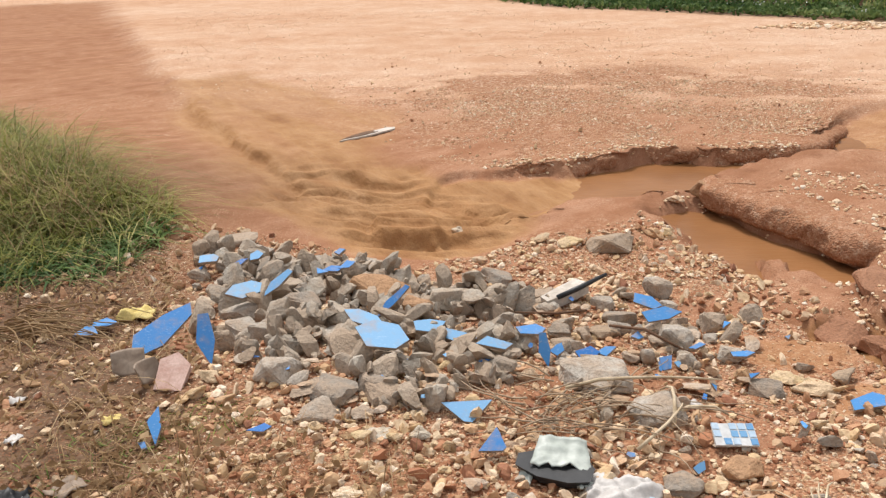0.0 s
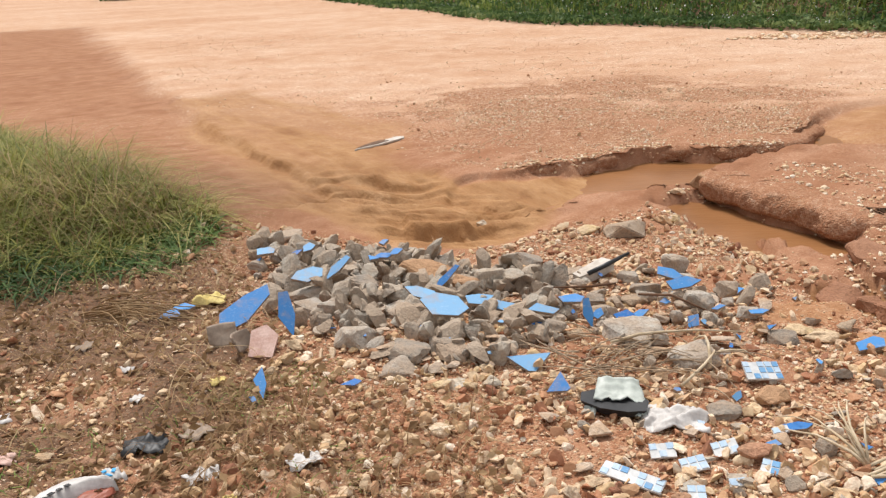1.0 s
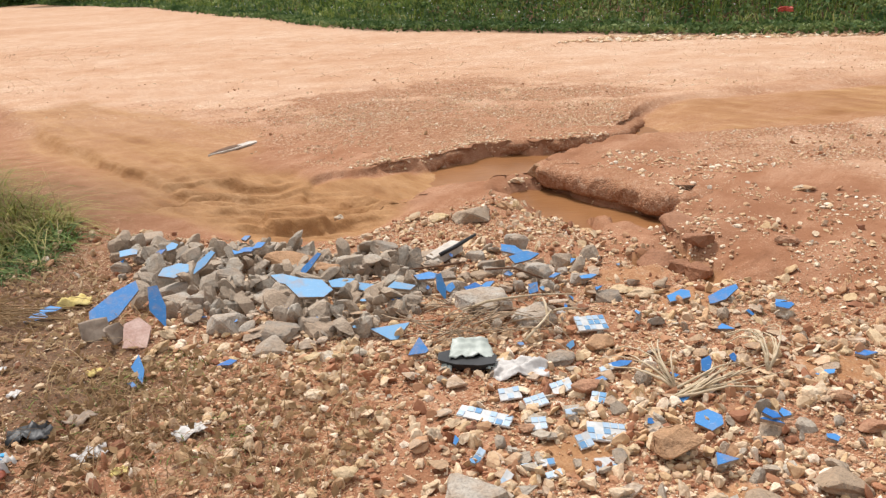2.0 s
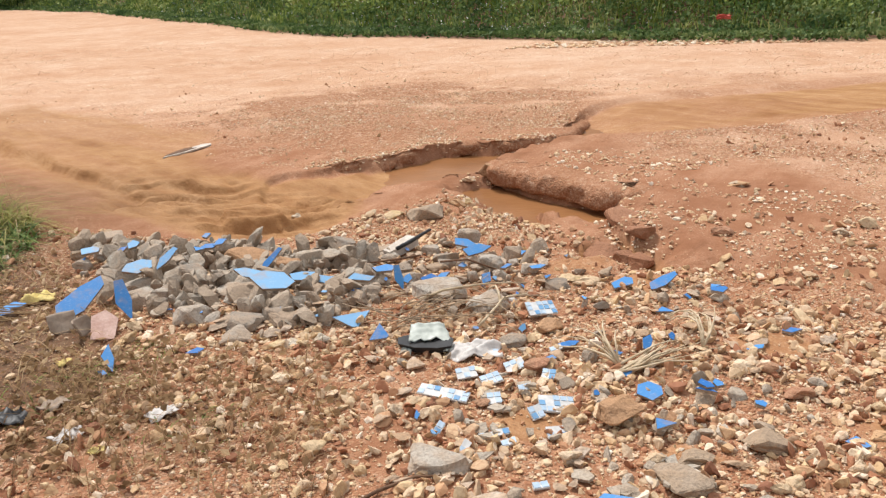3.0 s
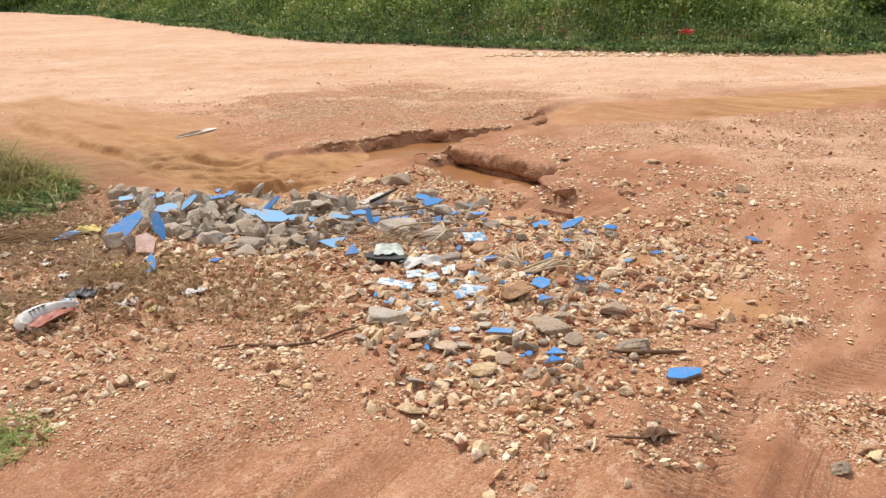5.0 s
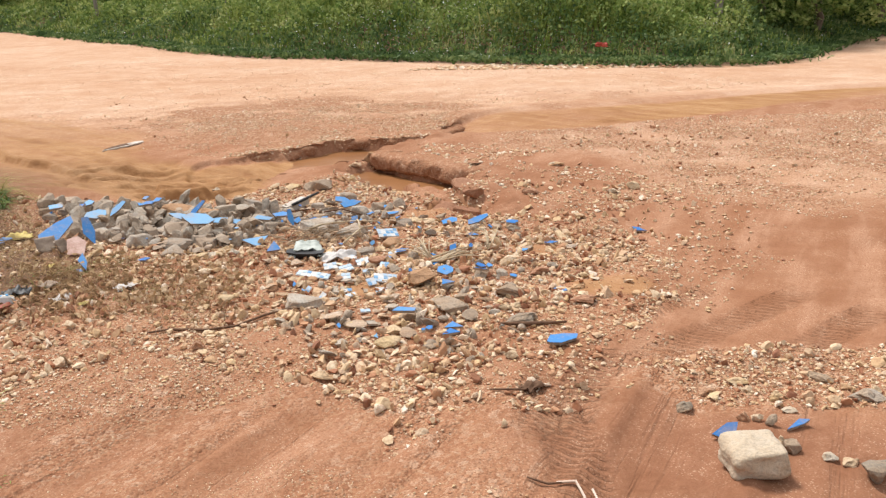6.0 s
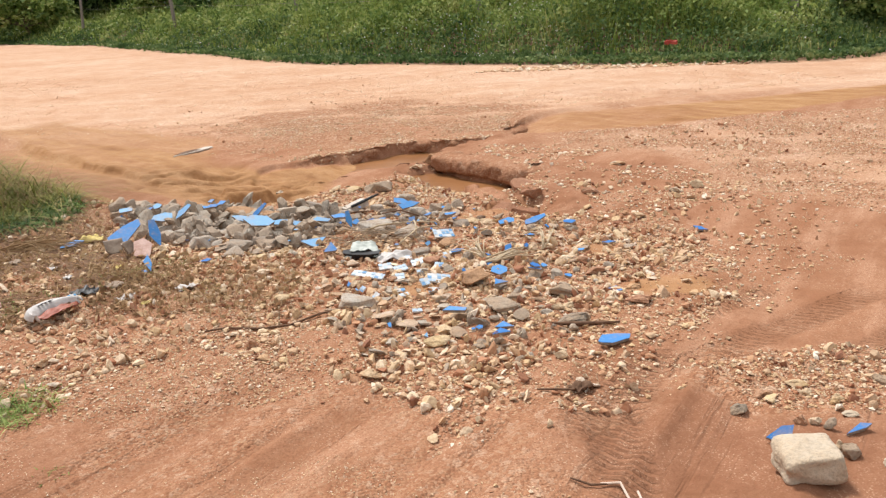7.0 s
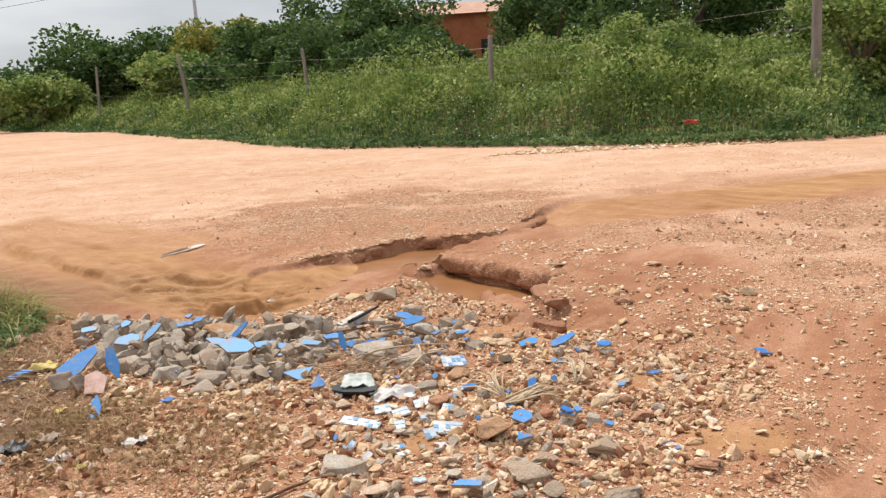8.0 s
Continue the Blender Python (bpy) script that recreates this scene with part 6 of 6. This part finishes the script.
for w, d, px, py, pz, rx, ry, rz in ((0.16, 0.12, 0.0, 0.02, 0.052, 12, 5, 4), (0.06, 0.05, 0.075, -0.06, 0.012, -8, 12, 35), (0.045, 0.07, -0.095, -0.05, 0.016, 20, -10, -20)):
    ob = sheet("shell_piece", w, d, torn, MINT, casing, 0.004)
    ob.matrix_local = pose(px, py, pz, rx, ry, rz)
tagged(casing, "split pale plastic casing with a dark inside on the gravel", "casing")
bag = sheet("plastic_bag", 0.22, 0.14, crumple(21, 0.034, 1.9, 0.6, 0.03), WHITE_FILM, n=26)
tagged(stand(bag, 0.44, 2.02, 0.0, -10), "crumpled whitish plastic bag lying on the gravel", "bag")

# the food wrapper at the edge of the litter
wrapper = new("food_wrapper")
stand(wrapper, -1.38, 1.46, 0.02, 62)


def arch(u, v):
    a = 0.5 * math.pi * u
    return math.sin(a) * 1.0, 0.75 * math.cos(a) - 0.35 + v * 0.30 * (0.5 + 0.5 * math.cos(a)), 0.02 + 0.035 * (1 - v * v) + 0.008 * noise.noise(Vector((u * 4, v * 4, 1)))


sheet("white_flap", 0.28, 0.3, arch, WHITE_FILM, wrapper, label="white crinkled flap")
ob = sheet("red_panel", 0.24, 0.075, crumple(31, 0.012, 2.0, 0.1, 0.006), RED_FILM, wrapper, label="red-brown printed panel")
ob.matrix_local = pose(0.01, -0.035, 0.022)
ob = sheet("twisted_end", 0.07, 0.065, crumple(33, 0.02, 2.0, 0.2, 0.035), WHITE_FILM, wrapper, n=10)
ob.matrix_local = pose(0.165, -0.005, 0.012)
for k, (px, py) in enumerate(((0.16, 0.008), (0.175, -0.012), (0.152, -0.02))):
    bm = bmesh.new()
    slab(bm, [(-0.012, -0.006), (0.012, -0.004), (0.011, 0.006), (-0.01, 0.005)], 0.0, 0.003)
    ob = part("blue_print", bm, CYAN_FILM, wrapper)
    ob.matrix_local = pose(px, py, 0.046, 10 * k, 8, 40 * k)
for k in range(4):
    bm = bmesh.new()
    slab(bm, [(-0.007, -0.011), (0.007, -0.011), (0.007, 0.011), (-0.007, 0.011)], 0.0, 0.002)
    ob = part("print_bar", bm, BLACK, wrapper)
    ob.matrix_local = pose(-0.02 + 0.024 * k, 0.037 - 0.003 * abs(k - 1), 0.056, -14, 0, -6 * (k - 1))
tagged(wrapper, "torn white, red and blue food wrapper on pebbles", "wrapper")


def rod(name, pts, radii, material, label="", category="", parent=None, sides=6):
    bm = bmesh.new()
    tube(bm, pts, radii, sides)
    ob = part(name, bm, material, parent, "", True)
    return tagged(ob, label, category) if label else ob


def on_ground(pts, lift):
    return [(x, y, ground_z(x, y) + (lift if isinstance(lift, (int, float)) else lift[i])) for i, (x, y) in enumerate(pts)]


# planks and sticks
def plank(name, a, b, width, thick, material, lift_a, lift_b, label):
    za, zb = ground_z(*a) + lift_a, ground_z(*b) + lift_b
    va, vb = Vector((*a, za)), Vector((*b, zb))
    length = (vb - va).length
    bm = bmesh.new()
    pts = [(-length / 2, -width * 0.35), (-length * 0.1, -width * 0.5), (length / 2, -width * 0.42), (length * 0.46, width * 0.5), (0, width * 0.45), (-length * 0.47, width * 0.3)]
    slab(bm, pts, -thick / 2, thick / 2, 0.03)
    ob = part(name, bm, material)
    d = (vb - va).normalized()
    ob.matrix_world = Matrix.Translation((va + vb) / 2) @ d.to_track_quat("X", "Z").to_matrix().to_4x4()
    return tagged(ob, label, "plank")


board = new("plank")
stand(board, -1.18, 6.8, 0.006, 52)
bm = bmesh.new()
slab(bm, [(-0.31, -0.035), (-0.05, -0.06), (0.16, -0.05), (0.30, -0.045), (0.34, 0.0), (0.30, 0.05), (0.17, 0.045), (0.05, 0.06), (-0.12, 0.035)], 0.0, 0.014, 0.02)
part("painted_side", bm, WHITE_WOOD, board, "flaking white painted wood")
# dark crescent laid on the board's upper face
bm = bmesh.new()
slab(bm, [(-0.27, -0.02), (-0.05, -0.038), (0.12, -0.03), (0.08, 0.0), (0.13, 0.03), (0.04, 0.052), (-0.12, 0.028)], 0.014, 0.019)
part("bare_side", bm, TWIG, board, "dark crescent on the board")
tagged(board, "splintered white painted board lying on wet clay", "plank")
plank("plank", (0.24, 3.36), (0.42, 3.5), 0.085, 0.05, WHITE_WOOD, 0.03, 0.055, "short broken whitish board in the rubble")
rod("stick", on_ground([(0.3, 3.36), (0.4, 3.42), (0.52, 3.53)], [0.06, 0.075, 0.09]), [0.011, 0.012, 0.008], BLACK, "charred black stick lying over a broken board", "stick")
rod("stick", on_ground([(0.99, 0.675), (1.12, 0.63), (1.2, 0.62), (1.29, 0.59)], 0.02), [0.005, 0.011, 0.010, 0.005], TWIG, "flat dark wet stick lying on the sand", "stick")
rod("branch", on_ground([(-0.6, 1.07), (-0.5, 1.06), (-0.34, 1.02), (-0.2, 1.05), (-0.06, 1.12), (0.06, 1.16), (0.2, 1.15)], 0.012), [0.004, 0.006, 0.007, 0.006, 0.006, 0.005, 0.003], TWIG, "thin dark bent branch lying on the gravel", "branch")
rod("twig", on_ground([(0.5, 3.1), (0.62, 2.98), (0.78, 2.86)], [0.05, 0.07, 0.03]), [0.006, 0.006, 0.004], TWIG, "thin dark twig across the rubble", "twig")
rod("twig", on_ground([(0.42, 3.28), (0.3, 3.22), (0.12, 3.3)], [0.04, 0.05, 0.03]), [0.005, 0.006, 0.004], TWIG, "thin dark twig across the rubble", "twig")
rod("twig", on_ground([(0.72, 0.03), (0.79, -0.02), (0.86, 0.0), (0.93, 0.03)], [0.012, 0.02, 0.014, 0.02]), [0.004, 0.005, 0.005, 0.003], TWIG, "bent brown twig on the rutted sand", "twig")
leafy = sheet("dead_leaf", 0.09, 0.06, crumple(41, 0.03, 1.8, 0.5, 0.02), TWIG, n=8)
tagged(stand(leafy, 0.89, 0.02, 0.01, 30), "curled brown dead leaf on the rutted sand", "leaf")
rod("twig", on_ground([(0.64, -0.57), (0.7, -0.6), (0.75, -0.61)], 0.008), [0.003, 0.004, 0.003], TWIG, "short brown twig beside a pale strap", "twig")
rod("strap", on_ground([(0.73, -0.6), (0.785, -0.625), (0.79, -0.68), (0.765, -0.775), (0.81, -0.785), (0.845, -0.75), (0.83, -0.7), (0.835, -0.645)], 0.012), [0.004, 0.005, 0.005, 0.0045, 0.0045, 0.005, 0.0045, 0.004], RIBBON, "bent pale plastic strap lying on wet sand", "strap")


def stalk_heap(name, places, label, category, material, rng, thick):
    """A heap of dry stalks, each a bent rod of its own."""
    root = new(name)
    for x, y, length, heading, rise, bend in places:
        pts = []
        for k in range(6):
            u = k / 5
            a = radians(heading) + bend * (u - 0.3)
            px, py = x + length * u * math.cos(a), y + length * u * math.sin(a)
            pts.append((px, py, ground_z(px, py) + 0.015 + rise * math.sin(math.pi * min(1, u * 0.8 + 0.05)) + rng.uniform(0, 0.008)))
        r = thick * rng.uniform(0.6, 1.4)
        rod("stalk", pts, [r * (1 - 0.6 * k / 5) for k in range(6)], material, parent=root, sides=5)
    return tagged(root, label, category)


rng = random.Random(12)
stalk_heap("dry_twigs", [(rng.uniform(0.12, 0.62), rng.uniform(2.2, 2.62), rng.uniform(0.1, 0.38), rng.uniform(-40, 55) + rng.choice((0, 0, 180)), rng.uniform(0.0, 0.05), rng.uniform(-1.0, 1.0)) for _ in range(60)], "heap of dry grey-brown twigs on the rubble", "twigs", BARE_TWIG, rng, 0.003)
stalk_heap("twig", [(0.5, 2.2, 0.3, 35, 0.05, 0.5), (0.62, 2.3, 0.22, 80, 0.08, 0.3), (0.3, 2.55, 0.55, 4, 0.06, 0.15), (0.6, 2.35, 0.2, 20, 0.05, -0.4)], "long pale bare twig resting on the twig heap", "twig", STRAW, rng, 0.006)
stalk_heap("dry_stalks", [(0.93 + rng.uniform(-0.03, 0.05), 1.66 + rng.uniform(-0.03, 0.03), rng.uniform(0.2, 0.45), rng.uniform(-5, 30), rng.uniform(0.005, 0.03), rng.uniform(-0.1, 0.5)) for _ in range(16)]
           + [(0.92, 1.68, rng.uniform(0.2, 0.33), rng.uniform(65, 135), rng.uniform(0.03, 0.1), rng.uniform(-0.7, 0.7)) for _ in range(9)]
           + [(1.28, 1.72, rng.uniform(0.2, 0.32), rng.uniform(40, 95), rng.uniform(0.05, 0.12), rng.uniform(0.2, 0.9)) for _ in range(7)], "bundle of bleached dry stalks lying on gravel", "stalks", STRAW, rng, 0.005)
stalk_heap("dry_frond", [(-1.95 + rng.uniform(-0.1, 0.1), 3.02 + rng.uniform(-0.15, 0.15), rng.uniform(0.25, 0.5), rng.uniform(-35, 5), rng.uniform(0.01, 0.06), rng.uniform(-0.4, 0.4)) for _ in range(34)], "fan of dry brown palm fronds beside the rubble", "fronds", DRY, rng, 0.004)

# small odd pieces near the grass
foam = sheet("foam_scrap", 0.16, 0.09, crumple(51, 0.03, 2.0, 0.5, 0.03), FOAM, n=12)
tagged(stand(foam, -1.53, 3.2, 0.01, 20), "torn yellow foam scrap among dry stalks", "foam")
bm = bmesh.new()
slab(bm, [(-0.055, -0.07), (0.04, -0.075), (0.06, 0.03), (0.01, 0.08), (-0.05, 0.05)], -0.02, 0.02, 0.05)
plaster = part("plaster_piece", bm, PINK_PLASTER)
plaster.matrix_world = pose(-1.09, 2.56, ground_z(-1.09, 2.56) + 0.03, 34, 5, 10)
tagged(plaster, "pinkish mottled plaster piece leaning on rubble", "plaster")


def pot_shard(x, y, size, rz, tip):
    def bowl(u, v):
        a = 1.1 * u
        return math.sin(a), v * (0.8 + 0.2 * math.cos(2 * a)), 0.5 * size * (1 - math.cos(a)) + 0.004 * noise.noise(Vector((u * 3, v * 3, size * 9)))
    ob = sheet("pot_shard", size, size * 0.8, bowl, CLAY_POT, thick=0.008, n=10)
    stand(ob, x, y, 0.04, rz, tip)
    return tagged(ob, "curved grey-brown pot shard beside the blue tiles", "pot shard")


pot_shard(-1.27, 2.6, 0.13, 25, 50)
pot_shard(-1.18, 2.53, 0.11, 70, 60)

# scraps of paper and film in the plant litter
for k, (x, y, w, rz, mat, label) in enumerate((
        (-2.05, 2.15, 0.12, 10, WHITE_FILM, "crumpled whitish paper scrap in plant litter"), (-1.9, 2.0, 0.10, 50, WHITE_FILM, "crumpled whitish paper scrap in plant litter"),
        (-1.75, 1.78, 0.09, 30, PINK_PLASTER, "flat pink scrap of card in plant litter"), (-1.3, 1.85, 0.14, 15, BLACK, "dark crumpled film scrap in plant litter"),
        (-1.15, 1.92, 0.10, 60, CLAY_POT, "grey crumpled film scrap in plant litter"), (-1.05, 1.68, 0.10, 35, WHITE_FILM, "white torn film scrap in plant litter"),
        (-1.6, 2.4, 0.06, 5, WHITE_FILM, "small white scrap in plant litter"), (-1.45, 2.15, 0.05, 80, WHITE_FILM, "small white scrap in plant litter"),
        (-0.93, 1.55, 0.05, 20, FOAM, "small yellow film scrap in withered weeds"), (-0.75, 1.75, 0.10, 40, WHITE_FILM, "whitish film scrap in withered weeds"),
        (-1.2, 2.3, 0.06, 30, FOAM, "small yellow scrap in plant litter"), (-1.85, 2.6, 0.08, 70, CLAY_POT, "grey flat scrap in plant litter"),
        (0.72, 2.52, 0.06, 25, WHITE_FILM, "small white scrap among dry twigs"), (-0.3, 2.28, 0.08, 0, WHITE_STONE, "white crumbling plaster scrap on gravel"))):
    ob = sheet("litter_scrap", w, w * 0.7, crumple(60 + k, w * 0.2, 2.2, 0.5, w * 0.12), mat, n=8)
    tagged(stand(ob, x, y, 0.008, rz), label, "scrap", "scraps in the litter")


# withered weeds and plant litter
def build_withered():
    rng = np.random.default_rng(71)
    weeds = [(-1.3, 2.4), (-0.6, 2.45), (-0.05, 2.25), (0.1, 1.75), (-0.2, 1.15), (-0.9, 1.1), (-1.45, 1.5)]

    def ragged(x, y):
        return smooth(-0.05, 0.35, inside(x, y, weeds) + 0.35 * fbm(x * 3, y * 3, 175, 3))
    p = scatter(weeds, 650, rng, ragged)
    v, f = blades(np.stack([p[:, 0], p[:, 1], height(p[:, 0], p[:, 1])], 1), rng.uniform(0.05, 0.16, len(p)), rng.uniform(0.4, 2.2, len(p)), rng.uniform(0.002, 0.004, len(p)), rng, 4)
    tagged(link_mesh("withered_stems", v, f, DRY), "thin brown stems of withered weeds", "weeds", kind="stuff")
    p = scatter(weeds, 520, rng, ragged)
    v, f = leaf_cloud(np.stack([p[:, 0], p[:, 1], height(p[:, 0], p[:, 1]) + 0.005 + 0.07 * rng.uniform(0, 1, len(p)) ** 2], 1), 0.024, rng, 0.0, 1.4)
    tagged(link_mesh("withered_leaves", v, f, DRY), "curled brown leaves of withered weeds", "leaves", kind="stuff")
    p = scatter(LITTER, 5200, rng)
    v, f = leaf_cloud(np.stack([p[:, 0], p[:, 1], height(p[:, 0], p[:, 1]) + 0.004 + 0.015 * rng.uniform(0, 1, len(p))], 1), 0.018, rng, -0.1, 2.6)
    tagged(link_mesh("leaf_litter", v, f, DRY), "brown leaf litter and broken straw on dark soil", "litter", kind="stuff")
    p = scatter(LITTER, 1100, rng)
    v, f = blades(np.stack([p[:, 0], p[:, 1], height(p[:, 0], p[:, 1]) + 0.004], 1), rng.uniform(0.05, 0.2, len(p)), rng.uniform(1.2, 2.0, len(p)), rng.uniform(0.002, 0.005, len(p)), rng, 4, 0.48)
    tagged(link_mesh("straw", v, f, DRY), "bent dry straws on dark soil", "straw", kind="stuff")


build_withered()

# the pale squared block standing in the sand
def block_stone(x, y, w, d, h, rz):
    bm = bmesh.new()
    bmesh.ops.create_cube(bm, size=1)
    bmesh.ops.subdivide_edges(bm, edges=bm.edges, cuts=9, use_grid_fill=True)
    for v in bm.verts:
        c = v.co.copy()
        k = (abs(c.x * 2) ** 8 + abs(c.y * 2) ** 8 + abs(c.z * 2) ** 8) ** (1 / 8)
        c /= max(k, 0.05)
        c.x *= 1 - 0.10 * c.z
        c += c.normalized() * (0.10 * noise.noise(c * 2.1) + 0.03 * noise.noise(Vector((c.x * 3, c.y * 3, c.z * 14))))
        v.co = Vector((c.x * w, c.y * d, c.z * h))
    ob = part("stone_block", bm, WHITE_STONE, shade=True)
    ob.matrix_world = pose(x, y, ground_z(x, y) + h * 0.44, 4, -3, rz)
    return tagged(ob, "large pale squared stone block sitting in wet sand", "stone block")


block_stone(1.365, -0.725, 0.185, 0.16, 0.095, -12)

# ---- far things ----
def build_house(x, y, rz):
    root = new("brick_house")
    z = ground_z(x, y)
    root.matrix_world = pose(x, y, z, 0, 0, rz)

    def box(name, a, b, material, parent=root, label=""):
        bm = bmesh.new()
        slab(bm, [(a[0], a[1]), (b[0], a[1]), (b[0], b[1]), (a[0], b[1])], a[2], b[2])
        return part(name, bm, material, parent, label)
    box("wall", (-3.4, -3, -0.3), (3.4, 3, 4.3), ORANGE_BRICK)
    bm = bmesh.new()
    ridge = [(-3.8, -3.4, 4.2), (3.8, -3.4, 4.2), (3.8, 3.4, 4.2), (-3.8, 3.4, 4.2), (-3.8, 0, 5.1), (3.8, 0, 5.1)]
    vs = [bm.verts.new(c) for c in ridge]
    for q in ((0, 1, 5, 4), (2, 3, 4, 5), (0, 4, 3), (1, 2, 5), (3, 2, 1, 0)):
        bm.faces.new([vs[k] for k in q])
    part("roof", bm, ROOF_TILE, root)
    for px in (-1.8, 1.2):
        box("window", (px, -3.05, 1.6), (px + 0.9, -2.95, 2.7), BLACK)
    tagged(root, "unplastered orange brick house behind the trees", "house")


build_house(10.7, 50, -12)


def build_shed(x, y):
    root = new("white_building")
    root.location = (x, y, ground_z(x, y))
    bm = bmesh.new()
    slab(bm, [(-3, -2), (3, -2), (3, 2), (-3, 2)], 0, 8.6)
    part("wall", bm, WHITE_WALL, root)
    bm = bmesh.new()
    slab(bm, [(-3.3, -2.3), (3.3, -2.3), (3.3, 2.3), (-3.3, 2.3)], 8.6, 8.9)
    part("roof", bm, WHITE_WALL, root)
    tagged(root, "white building far off below the hill", "building")


build_shed(0.3, 118)
pole = new("utility_pole")
pole.location = (-7.6, 77.7, ground_z(-7.6, 77.7))
rod("pole_shaft", [(0, 0, 0), (0, 0, 6), (0, 0, 13)], [0.2, 0.17, 0.13], CEMENT_POLE, parent=pole, sides=10)
rod("crossarm", [(-0.9, 0, 12.2), (0, 0, 12.2), (0.9, 0, 12.2)], [0.06, 0.06, 0.06], CEMENT_POLE, parent=pole)
for k in range(2):
    pts = [(-60 * u, -10 * u, 12.3 - 0.6 * k - 5 * u + 10 * (u - 0.5) ** 2 - 2.5) for u in [i / 10 for i in range(11)]]
    rod("cable", pts, [0.02] * 11, WIRE, parent=pole, sides=4)
tagged(pole, "grey cement utility pole with cables behind the trees", "utility pole")
# crumpled red sheet standing for a small orange-red flower
red = sheet("red_scrap", 0.26, 0.12, crumple(91, 0.06, 2.2, 0.6, 0.04), RED_PETAL, n=10)
red.matrix_world = pose(8.2, 14.4, ground_z(8.2, 14.4) + 0.42, 40, 0, -20)
tagged(red, "small orange-red flower among the roadside weeds", "scrap")
